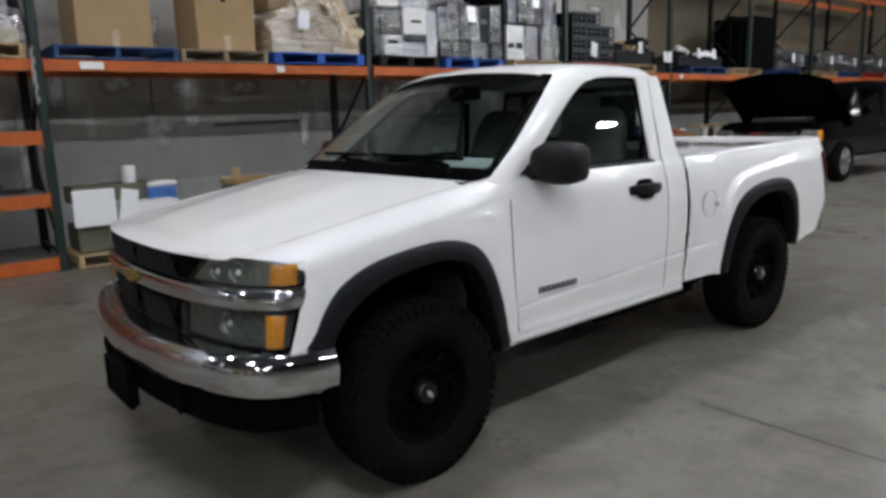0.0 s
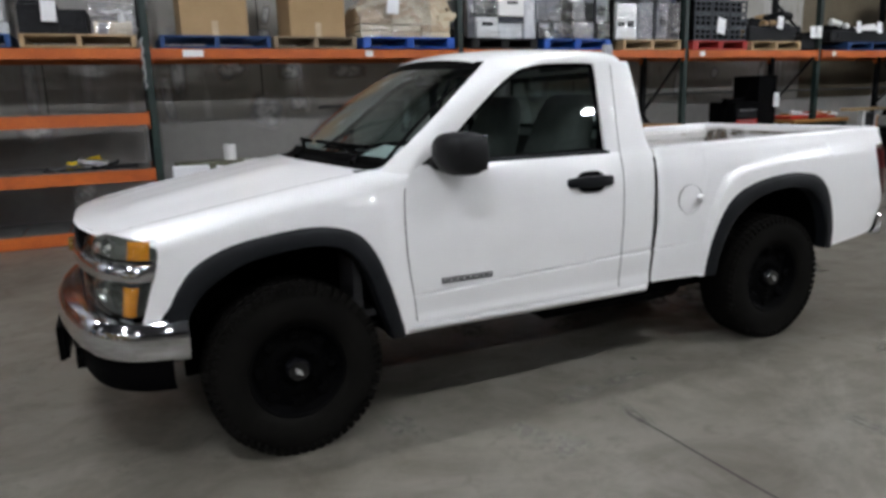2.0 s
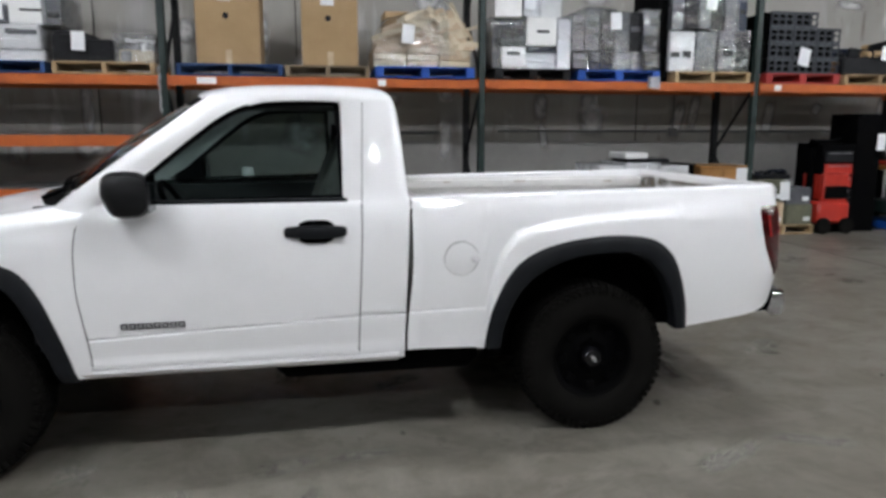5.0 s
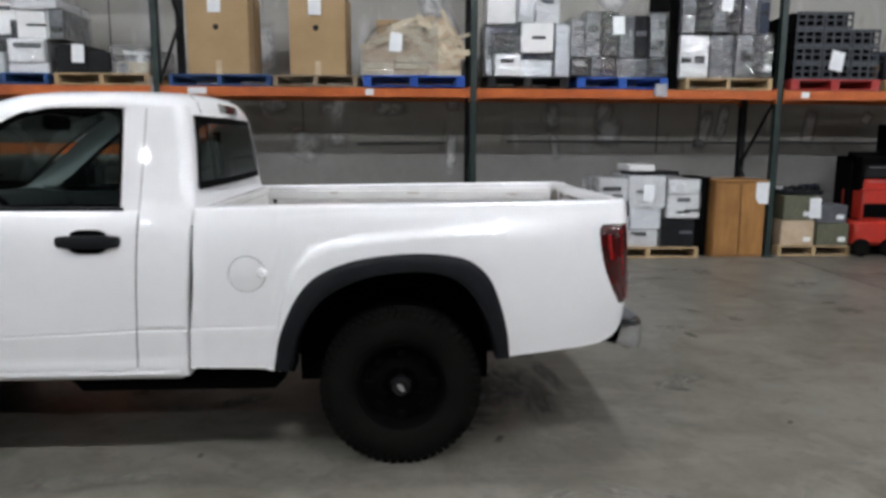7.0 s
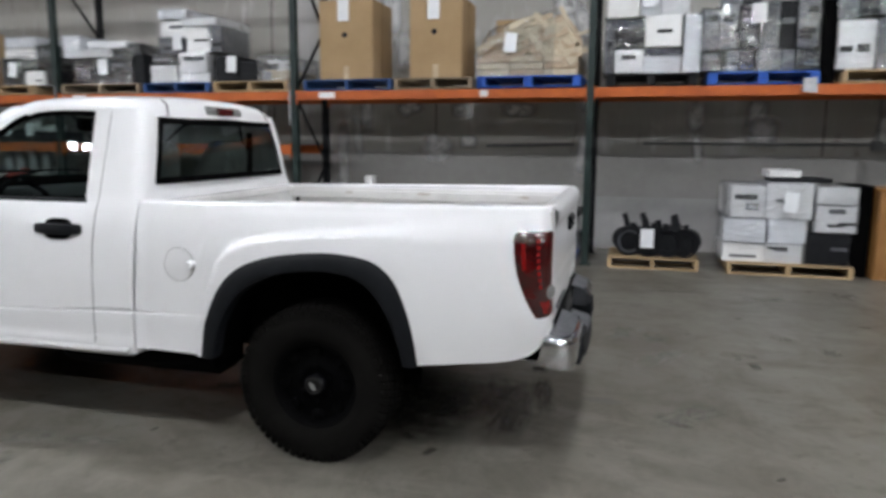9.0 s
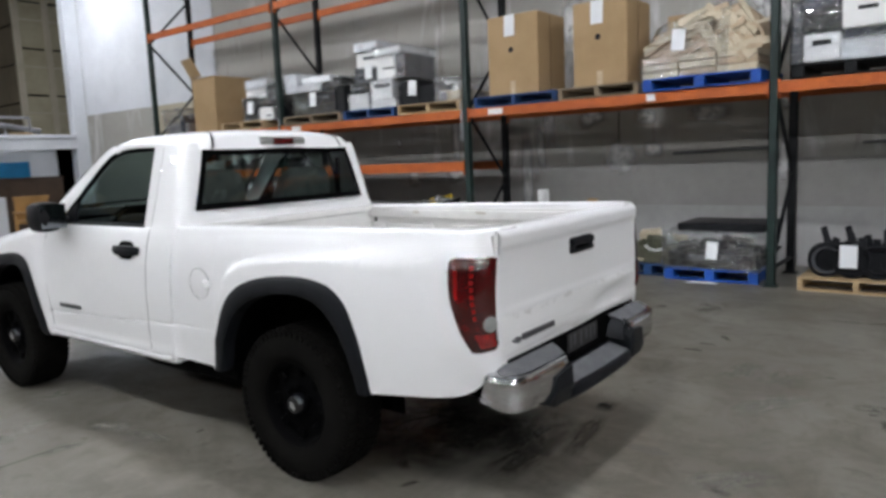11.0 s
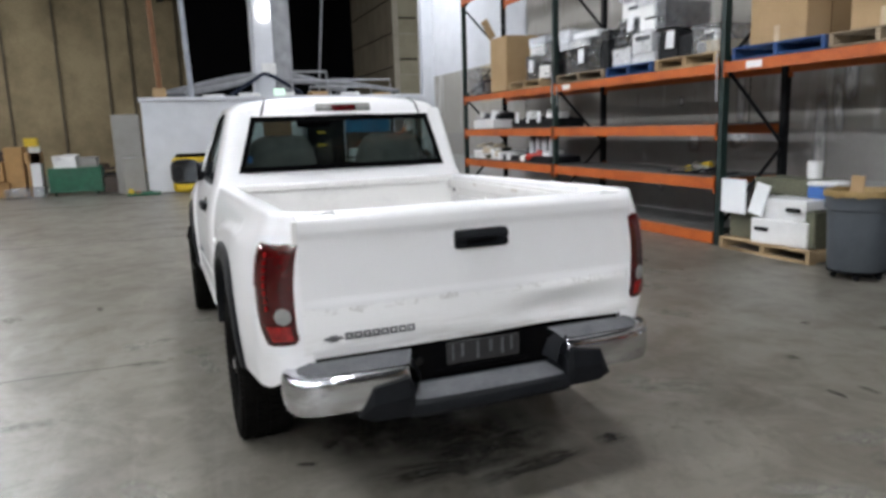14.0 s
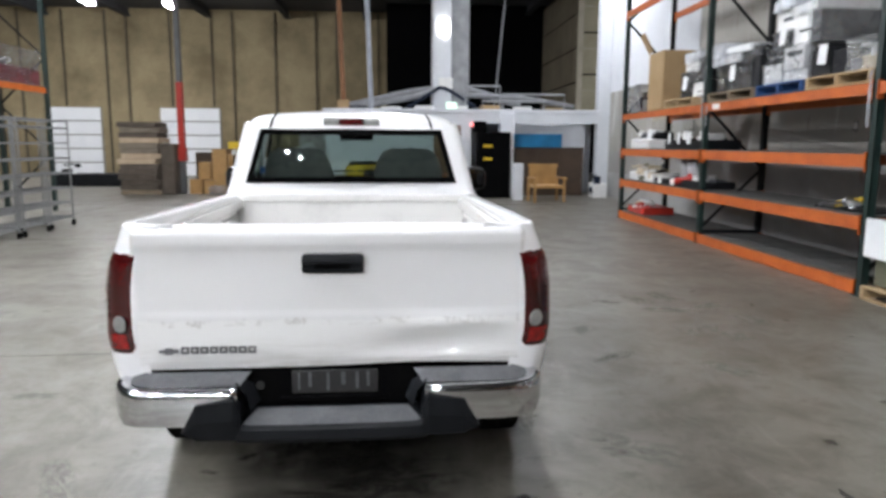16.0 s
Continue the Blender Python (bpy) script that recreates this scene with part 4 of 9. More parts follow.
def truck_body():
    P, T = M["paint"], TRUCK
    part("hood", hood_mesh(), P, T, "white hood with a shallow raised centre")
    part("roof", roof_mesh(), P, T)
    for s in (-1, 1):
        part("front_fender", fender_mesh(s), P, T)
        part("bed_side", bed_side_mesh(s), P, T)
        part("cab_corner", corner_mesh(s), P, T)
        part("a_pillar", a_pillar_mesh(s), P, T)
        part("wheel_flare", flare_mesh(FLARE_R_OUT, FLARE_R_IN, s, 0.55), M["trim"], T, "black plastic wheel-arch flare")
        part("wheel_flare", flare_mesh(FLARE_F_OUT, FLARE_F_IN, s, 0.6), M["trim"], T, "black plastic wheel-arch flare")
        part("wheel_well", well_mesh(FLARE_R_IN, s), M["black"], T)
        part("wheel_well", well_mesh(FLARE_F_IN, s), M["black"], T)
        # door
        rows = []
        for i in range(29):
            u = i / 28
            row = []
            s_mid = curve_at(SILL, lerp(0.53, 1.69, u))
            for z in [lerp(0.458, s_mid - 0.008, k / 9) for k in range(10)] + [s_mid - 0.004, s_mid - 0.001, s_mid + 0.002, s_mid + 0.006] + [lerp(s_mid + 0.02, 1.150, k / 20) for k in range(21)]:
                x0 = 0.514 + 0.040 * sstep(0.85, 0.45, z) + 0.022 * sstep(0.95, 1.15, z)
                x1 = curve_at([(0.4, 1.671), (0.6, 1.679), (1.0, 1.698), (1.2, 1.703)], z)
                row.append((lerp(x0, x1, u), s * (half_width(lerp(x0, x1, u), z)), z))
            row.append((row[-1][0], row[-1][1] - s * 0.012, 1.158))
            row.append((row[-1][0], row[-1][1] - s * 0.02, 1.156))
            rows.append(row)
        door = part("door", loft(rows), P, T, "white door with a black handle and mirror")
        # upper frame behind and above the glass: one closed band round the window
        part("window_trim", ring_strip(scaled_loop(WIN, 0.022), scaled_loop(WIN, -0.004), lambda z: glass_y(z) + 0.004, lambda z: glass_y(z) + 0.016, s), M["black"], door, "black rubber window surround")
        top = spline([(1.225, 0, 1.568), (1.30, 0, 1.586), (1.45, 0, 1.592), (1.60, 0, 1.590), (1.72, 0, 1.584)], 12)
        band = []
        for p in top:
            band.append([(p.x, s * (glass_y(p.z) + o), p.z + d) for o, d in ((0.006, -0.004), (0.020, 0.0), (0.022, 0.012), (0.012, 0.030))])
        part("door_frame", loft(band), P, door)
        rear = []
        for k in range(14):
            z = lerp(1.15, 1.592, k / 13)
            rear.append([(x, s * ((shell_y(z + 0.001)) - d), z) for x, d in ((1.622, 0.016), (1.626, 0.004), (1.640, 0.0), (1.704 + 0.04 * (z - 1.15), 0.001))])
        part("door_frame", loft(rear), P, door)
        bm = bmesh.new()
        vs = [bm.verts.new((x, s * glass_y(z), z)) for x, z in WIN]
        bm.faces.new(vs)
        part("side_window", bm, M["glass"], door, "clear side window glass", smooth=False)
        belt = loft([[(x, s * (0.790 + o), z) for o, z in ((-0.026, 1.140), (0.004, 1.141), (0.006, 1.157), (0.0, 1.166), (-0.022, 1.168))] for x in (0.66, 0.9, 1.2, 1.5, 1.640)])
        part("belt_moulding", belt, M["trim"], door, "black belt moulding")
        # handle
        h = bmesh.new()
        ring = []
        for x, hh, o in ((1.362, 0.012, 0.006), (1.372, 0.022, 0.016), (1.42, 0.026, 0.030), (1.46, 0.027, 0.040), (1.55, 0.027, 0.040), (1.585, 0.026, 0.032), (1.625, 0.022, 0.018), (1.634, 0.012, 0.006)):
            ring.append([(x, s * (0.828 + o + (0.006 if abs(b) < 0.6 else 0)), 1.024 + hh * b) for b in (-1, -0.5, 0, 0.5, 1)] + [(x, s * 0.822, 1.024 + hh), (x, s * 0.822, 1.024 - hh)])
        capped(ring, h)
        part("door_handle", h, M["trim"], door, "black plastic door handle")
        cup = bmesh.new()
        rows = []
        for x, hh in ((1.415, 0.010), (1.43, 0.040), (1.46, 0.050), (1.54, 0.050), (1.57, 0.040), (1.585, 0.010)):
            rows.append([(x, s * (half_width(1.5, 1.024 + hh * b) + (0.004 if 1.42 < x < 1.58 else 0.002)), 1.024 + hh * b) for b in (-1, -0.75, -0.5, 0, 0.5, 0.75, 1)])
        part("handle_cup", loft(rows, bm=cup), M["black"], door)
        # mirror
        mir = bmesh.new()
        rings = []
        for y, sc in ((0.800, 0.50), (0.822, 0.74), (0.86, 0.93), (0.91, 1.0), (0.96, 0.97), (0.995, 0.84), (1.012, 0.52)):
            ring = []
            for k in range(20):
                a = 2 * math.pi * k / 20
                c, d = math.cos(a), math.sin(a)
                cx, cz = abs(c) ** 0.6 * math.copysign(1, c), abs(d) ** 0.6 * math.copysign(1, d)
                ring.append((0.722 + (y - 0.80) * 0.22 + 0.096 * sc * cx * (1.0 if cx > 0 else 1.0 - 0.28 * (cz < 0) * abs(cz)), s * y, 1.206 + 0.094 * sc * cz))
            rings.append(ring)
        capped(rings, mir)
        mp = part("wing_mirror", mir, M["mirror_case"], door, "black plastic wing mirror")
        bm = boxes((0.831, 0.836, -0.075, 0.075, -0.075, 0.075), bevel=0.002)
        bmesh.ops.translate(bm, verts=bm.verts, vec=(0.010, s * 0.910, 1.210))
        part("mirror_glass", bm, M["mirror_face"], mp, "mirror glass")
        bm = boxes((0.66, 0.78, 0.765, 0.85, 1.135, 1.20), bevel=0.018)
        if s < 0:
            bmesh.ops.scale(bm, verts=bm.verts, vec=(1, -1, 1))
        part("mirror_arm", bm, M["mirror_case"], mp)
        bm = bmesh.new()
        vs = [bm.verts.new((x, s * (glass_y(z) + 0.022), z)) for x, z in ((0.655, 1.155), (0.83, 1.160), (0.83, 1.285))]
        vb = [bm.verts.new((x, s * (glass_y(z) - 0.005), z)) for x, z in ((0.655, 1.155), (0.83, 1.160), (0.83, 1.285))]
        bm.faces.new(vs), bm.faces.new(vb[::-1])
        for k in range(3):
            bm.faces.new((vs[k], vs[(k + 1) % 3], vb[(k + 1) % 3], vb[k]))
        part("mirror_sail", bm, M["trim"], mp, smooth=False)
        # blocks behind the shut lines, coloured for the shade inside them
        for ja, jb, jy, jz0, jz1 in ((0.49, 0.58, 0.70, 0.42, 1.10), (1.65, 1.74, 0.70, 0.44, 1.14), (1.875, 1.95, 0.62, 0.46, 1.09)):
            part("door_jamb", boxes((ja, jb, min(s * jy, s * 0.80), max(s * jy, s * 0.80), jz0, jz1)), M["gap_grey"] if ja > 1.8 else M["black"], T, smooth=False)
        # sill
        sill = loft([[(x, s * (0.835 + o), z) for o, z in ((-0.06, 0.41), (-0.018, 0.412), (0.006, 0.424), (0.014, 0.440), (0.010, 0.454), (-0.02, 0.462))] for x in (0.50, 0.7, 1.0, 1.4, 1.84, 1.858)])
        part("rocker_sill", sill, P, T)
        seam = loft([[(x + 0.04 * (z - 1.15), s * (shell_y(z) + 0.0012), z) for x in (1.7035, 1.7070)] for z in [1.152 + 0.436 * k / 8 for k in range(9)]])
        part("door_seam", seam, M["gap_grey"], T)
        # lettering on the door, as plain bars
        if s < 0:
            for k in range(8):
                x = 0.677 + k * 0.0328
                bm = boxes((x, x + 0.027, -0.006, 0.004, 0.628, 0.634), (x, x + 0.027, -0.006, 0.004, 0.647, 0.653), (x, x + 0.006, -0.006, 0.004, 0.628, 0.653), (x + 0.020, x + 0.0265, -0.006, 0.003, 0.632, 0.649))
                bmesh.ops.translate(bm, verts=bm.verts, vec=(0, -half_width(0.8, 0.64), 0.002))
                part("door_badge", bm, M["badge"], door, "grey badge bar", smooth=False)
        # tail lamp on the rear corner
        path = [(3.665, 0.0)] + CORNER
        lens_rows = []
        for k in range(15):
            z = lerp(0.722, 1.098, k / 14)
            start = 3.700 + 0.112 * max(0.0, 1 - (z - 0.722) / 0.34) ** 2.1
            row = []
            for j in range(13):
                x = lerp(start, 3.8640, (j / 12) ** 0.8)
                inset = curve_at(path, x) if x < 3.866 else lerp(0.160, 0.17, (x - 3.866) / 0.004)
                edge = min(1.0, min(j, 12 - j) / 1.5, min(k, 14 - k) / 1.2)
                out = -0.004 + 0.015 * edge
                nx = sstep(3.72, 3.86, x)
                row.append((x + out * nx, s * (half_width(x, z) - 0.008 - inset + out * (1 - nx)), z))
            lens_rows.append(row)
        lamp = part("tail_lamp", loft(lens_rows), M["red_lens"], T, "red tail lamp with a clear reversing lens")
        for k0, k1 in ((5, 6), (6, 7), (7, 8), (8, 9), (9, 10), (10, 11), (11, 12), (12, 13)):
            seg = [[Vector(p) + Vector((0.0025, s * 0.0025, 0)) for p in lens_rows[k][6:8]] for k in range(k0, k1 + 1)]
            seg[-1] = [a.lerp(b, 0.35) for a, b in zip(seg[-1], seg[-2])]
            part("brake_lens", loft(seg), M["red_core"], lamp, "bright red brake lens")
        part("brake_lens", loft([[Vector(p) + Vector((0.0025, s * 0.0030, 0)) for p in lens_rows[k][2:4]] for k in range(8, 13)]), M["red_core"], lamp, "bright red brake lens")
        part("brake_lens", loft([[Vector(p) + Vector((0.0025, s * 0.0025, 0)) for p in lens_rows[k][5:12]] for k in range(1, 4)]), M["red_core"], lamp, "bright red brake lens")
        for zc, rr, mm, nm in ((0.838, 0.028, M["reflector"], "reverse_lens"),):
            bm = lathe([(0.0, -0.001), (rr * 0.5, -0.004), (rr, -0.005), (rr * 1.12, -0.001)], 20)
            part(nm, bm, mm, lamp, "clear round reversing lens", m=Matrix.Translation((3.860, s * 0.748, zc)) @ Matrix.Rotation(radians(-s * 62), 4, "Z") @ Matrix.Rotation(0 if s < 0 else math.pi, 4, "Z"))
    # fuel door, driver's side
    cup = lathe([(0.0, 0.0), (0.073, 0.0), (0.077, 0.001), (0.079, 0.006)], 36)
    fd = part("fuel_door", cup, P, TRUCK, "round white fuel door", m=Matrix.Translation((2.155, -(half_width(2.155, 0.88) + 0.0035), 0.88)))
    ring = lathe([(0.0775, 0.001), (0.079, -0.0005), (0.0805, 0.004)], 36)
    part("fuel_door_gap", ring, M["gap_grey"], fd)
    part("fuel_door_latch", lathe([(0.0, -0.026), (0.015, -0.024), (0.021, -0.012), (0.022, 0.004)], 18), P, fd, m=pose(0.066, -0.002, 0.004))
    # glass
    ws = part("windshield", loft(windshield_rows()), M["glass"], TRUCK, "clear windshield")
    R = windshield_rows(20, 36, 0.003)
    frit = bmesh.new()
    loft([[r[j] for j in range(37)] for r in R[-3:]], bm=frit)
    loft([[r[0], r[0].lerp(r[1], 0.6)] for r in R], bm=frit)
    loft([[r[36].lerp(r[35], 0.6), r[36]] for r in R], bm=frit)
    loft([[r[j] for j in range(37)] for r in R[:2]], bm=frit)
    part("glass_border", frit, M["black"], ws)
    rg = part("rear_window", loft(rear_glass_rows()), M["glass"], TRUCK, "clear rear window in a black rubber seal")
    big, small = rear_glass_rows(-0.004, 8, 14), rear_glass_rows(0.030, 8, 14)

    def loop(rows):
        return [Vector(p) + Vector((0.004, 0, 0)) for p in rows[0] + [r[-1] for r in rows[1:]] + rows[-1][-2::-1] + [r[0] for r in rows[-2:0:-1]]]
    a, b = loop(big), loop(small)
    part("window_seal", loft([a + a[:1], b + b[:1]]), M["black"], rg)
    back = []
    for z in (1.13, 1.18, 1.243):
        back.append([(cab_back_x(z) + 0.004 * (1 - (j / 7 - 1) ** 2), lerp(-0.70, 0.70, j / 14), z) for j in range(15)])
    part("cab_back_panel", loft(back), P, TRUCK)
    for s in (-1, 1):
        bm = loft([[(x, s * (y + o), z) for o in (-0.006, 0.006)] for x, y, z in ((1.79, 0.462, 1.6695), (1.845, 0.468, 1.656), (1.885, 0.485, 1.625), (1.905, 0.50, 1.57))])
        part("roof_ditch", bm, M["black"], TRUCK)
    bl = capped([[(x, y * k, z * 1) for x, z in ((1.862, 1.582), (1.915, 1.588), (1.918, 1.615), (1.90, 1.634), (1.86, 1.64))] for y, k in ((-0.172, 1), (-0.150, 1), (0.150, 1), (0.172, 1))])
    hb = part("high_brake_lamp", bl, M["reflector"], TRUCK, "high brake lamp, red between clear cargo lenses")
    part("red_lens", boxes((1.90, 1.9245, -0.078, 0.078, 1.586, 1.626), bevel=0.006), M["red_lens"], hb)
    # wipers and cowl
    cowl = []
    for i in range(5):
        t = i / 4
        row = []
        for j in range(-14, 15):
            v = j / 14
            p, q = Vector((0.215 + 0.165 * v * v, 0.735 * v, 1.128 + 0.012 * (1 - v * v))), Vector((0.46 - 0.145 * (1 - v * v), 0.755 * v, 1.168 + 0.018 * (1 - v * v)))
            row.append(p.lerp(q, t))
        cowl.append(row)
    part("cowl", loft(cowl), M["black"], TRUCK, "black plastic cowl")
    for y0, y1 in ((-0.62, -0.05), (-0.02, 0.52)):
        bm = bmesh.new()
        pts = []
        for k in range(9):
            y = lerp(y0, y1, k / 8)
            v = y / 0.765
            pts.append((0.458 - 0.145 * (1 - v * v) + 0.035 + 0.02 * k / 8, y, 1.168 + 0.018 * (1 - v * v) + 0.055 + 0.006))
        tube(bm, pts, 0.009, 6)
        tube(bm, [(pts[0][0] - 0.09, y0 - 0.02, 1.175), (pts[0][0] - 0.02, y0 + 0.08, 1.205), pts[4]], 0.011, 6)
        part("wiper", bm, M["black"], TRUCK, "black wiper arm and blade")
    # inner bed
    B = M["bed_paint"]
    part("bed_floor", boxes((1.945, 3.83, -0.515, 0.515, 0.70, 0.72), (1.945, 2.36, -0.69, 0.69, 0.70, 0.72), (3.28, 3.83, -0.69, 0.69, 0.70, 0.72)), B, TRUCK, "scuffed white bed floor")
    for k in range(8):
        y = -0.45 + k * 0.1286
        part("bed_rib", boxes((1.96, 3.82, y - 0.035, y + 0.035, 0.72, 0.732), bevel=0.005), B, TRUCK)
    front = boxes((1.945, 1.975, -0.70, 0.70, 0.70, 1.150), (1.935, 1.985, -0.705, 0.705, 1.118, 1.160), bevel=0.006)
    part("bed_front_wall", front, B, TRUCK, "scuffed white front wall of the bed")
    for s in (-1, 1):
        ya, yb = sorted((s * 0.690, s * 0.705))
        inner = part("bed_inner_side", boxes((1.95, 3.84, ya, yb, 0.93, 1.15), bevel=0.004), B, TRUCK)
        for xa, xb in ((1.95, 2.30), (3.34, 3.84)):
            part("lower_panel", boxes((xa, xb, ya, yb, 0.70, 0.93)), B, inner)
        ya, yb = sorted((s * 0.665, s * 0.70))
        part("bed_rail_lip", boxes((1.95, 3.80, ya, yb, 1.08, 1.135), bevel=0.004), B, inner)
        ya, yb = sorted((s * 0.672, s * 0.695))
        for k in range(3):
            part("pressed_panel", boxes((2.10 + 0.55 * k, 2.52 + 0.55 * k, ya, yb, 0.95, 1.05), bevel=0.02), B, inner)
        hump = []
        for k in range(17):
            a = math.pi * k / 16
            hump.append([(AXLE_R - 0.42 * math.cos(a), s * y, 0.72 + 0.23 * math.sin(a) ** 0.7) for y in (0.695, 0.54, 0.525)] + [(AXLE_R - 0.42 * math.cos(a), s * 0.520, 0.715)])
        part("wheel_housing", loft(hump), B, TRUCK)
        bm = bmesh.new()
        box(bm, 2.005, 2.03, s * 0.70 - 0.012, s * 0.70 + 0.012, 1.05, 1.11, bevel=0.003)
        part("stake_slot", bm, M["black"], TRUCK)
    rnd = random.Random(3)
    for x, z, w, h in ((3.55, 1.115, 0.04, 0.008), (2.9, 1.12, 0.05, 0.006), (2.4, 1.12, 0.03, 0.006)):
        bm = bmesh.new()
        bm.faces.new([bm.verts.new((x + w * math.cos(t) * rnd.uniform(0.6, 1.2), 0.6635, z + h * math.sin(t) * rnd.uniform(0.5, 1.1))) for t in [2 * math.pi * k / 11 for k in range(11)]])
        part("rust_stain", bm, M["rust_paint"], TRUCK, "brown rust stain on the bed's inner rail", smooth=False)
    worn = finish("worn_patch", loft([[(-1, 0, -1), (1, 0, -1)], [(-1, 0, 1), (1, 0, 1)]]), smear_mat("worn rusty paint", (0.13, 0.105, 0.075), 0.85, 0.30, 0.55), False)
    for k, (y, z, a, b) in enumerate(((0.57, 1.105, 0.14, 0.065), (0.50, 1.115, 0.06, 0.05), (0.37, 1.125, 0.09, 0.04), (0.08, 1.13, 0.34, 0.022), (0.64, 1.08, 0.06, 0.06), (-0.3, 1.14, 0.2, 0.015))):
        ob = new("worn_patch", worn)
        ob.parent = TRUCK
        ob.matrix_basis = pose(3.7975 - 0.0002 * k, y, z, 0, 0, 90) @ Matrix.Diagonal((a, 1, b, 1))
    part("bed_decal", boxes((3.31, 3.57, -0.668, -0.6625, 1.092, 1.1365)), M["red"], TRUCK, "small red sticker inside the bed")


def tailgate():
    rows = []
    n, m = 60, 44
    for i in range(n + 1):
        y = lerp(-0.682, 0.682, i / n)
        row = []
        for k in range(m + 1):
            z = lerp(0.668, 1.186, k / m)
            x = 3.866 + 0.008 * (1 - (y / 0.682) ** 2)
            x += 0.010 * sstep(1.098, 1.122, z) - 0.022 * sstep(1.165, 1.19, z)
            x += 0.003 * sstep(0.880, 0.866, z)
            x -= 0.012 * sstep(0.70, 0.668, z)
            d = math.exp(-((y - 0.36) / 0.20) ** 2 - ((z - 0.745 - 0.05 * (y - 0.36)) / 0.045) ** 2)
            x -= 0.034 * d
            x += 0.010 * math.exp(-((y - 0.42) / 0.18) ** 2 - ((z - 0.825) / 0.025) ** 2)
            d2 = math.exp(-((y + 0.25) / 0.28) ** 2 - ((z - 0.69) / 0.03) ** 2)
            x -= 0.010 * d2
            row.append((x, y, z - 0.012 * math.exp(-((y - 0.30) / 0.3) ** 2) * sstep(0.72, 0.67, z) * -1))
        row += [(3.850, y, 1.192), (3.815, y, 1.190), (3.800, y, 1.17), (3.80, y, 0.70)]
        rows.append(row)
    g = part("tailgate", loft(rows), M["tailgate"], TRUCK, "white tailgate, scuffed and dented along its lower edge")
    for ya, yb in ((-0.681, -0.672), (0.672, 0.681)):
        part("tailgate_edge", boxes((3.80, 3.862, ya, yb, 0.68, 1.183)), M["tailgate"], g)
    rows = []
    for y, k in ((-0.104, 0.75), (-0.098, 0.95), (-0.085, 1.0), (0.0, 1.0), (0.095, 1.0), (0.108, 0.95), (0.114, 0.75)):
        rows.append([(3.872 + o, y, 1.054 + 0.036 * k * b) for o, b in ((0.0, 1), (0.018, 0.92), (0.024, 0.5), (0.024, 0.1), (0.014, 0.0), (0.014, -0.55), (0.022, -0.62), (0.018, -0.92), (0.0, -1))])
    part("tailgate_handle", capped(rows), M["trim"], g, "black plastic tailgate handle")
    part("handle_recess", boxes((3.875, 3.8895, -0.060, 0.066, 1.034, 1.052), bevel=0.003), M["black"], g)
    bm = boxes((3.872, 3.8835, -0.611, -0.545, 0.737, 0.747), (3.872, 3.885, -0.592, -0.564, 0.731, 0.753), bevel=0.001)
    part("bow_badge", bm, M["badge"], g, "small grey badge")
    for k in range(8):
        y = -0.535 + k * 0.0335
        bm = boxes((3.872, 3.8825, y, y + 0.027, 0.732, 0.738), (3.872, 3.8825, y, y + 0.027, 0.750, 0.756), (3.872, 3.8825, y, y + 0.006, 0.732, 0.756), (3.872, 3.882, y + 0.020, y + 0.0265, 0.736, 0.752))
        part("tailgate_badge", bm, M["badge"], g, "grey badge bar", smooth=False)
    for s in (-1, 1):
        ya, yb = sorted((s * 0.66, s * 0.70))
        # black strip beside the tailgate stands for the shadow in its gap
        part("tailgate_shadow_gap", boxes((3.842, 3.852, ya, yb, 0.60, 1.07)), M["black"], TRUCK, smooth=False)
        part("corner_post", boxes((3.840, 3.858, ya, yb, 1.07, 1.165), bevel=0.003), M["bed_paint"], TRUCK)


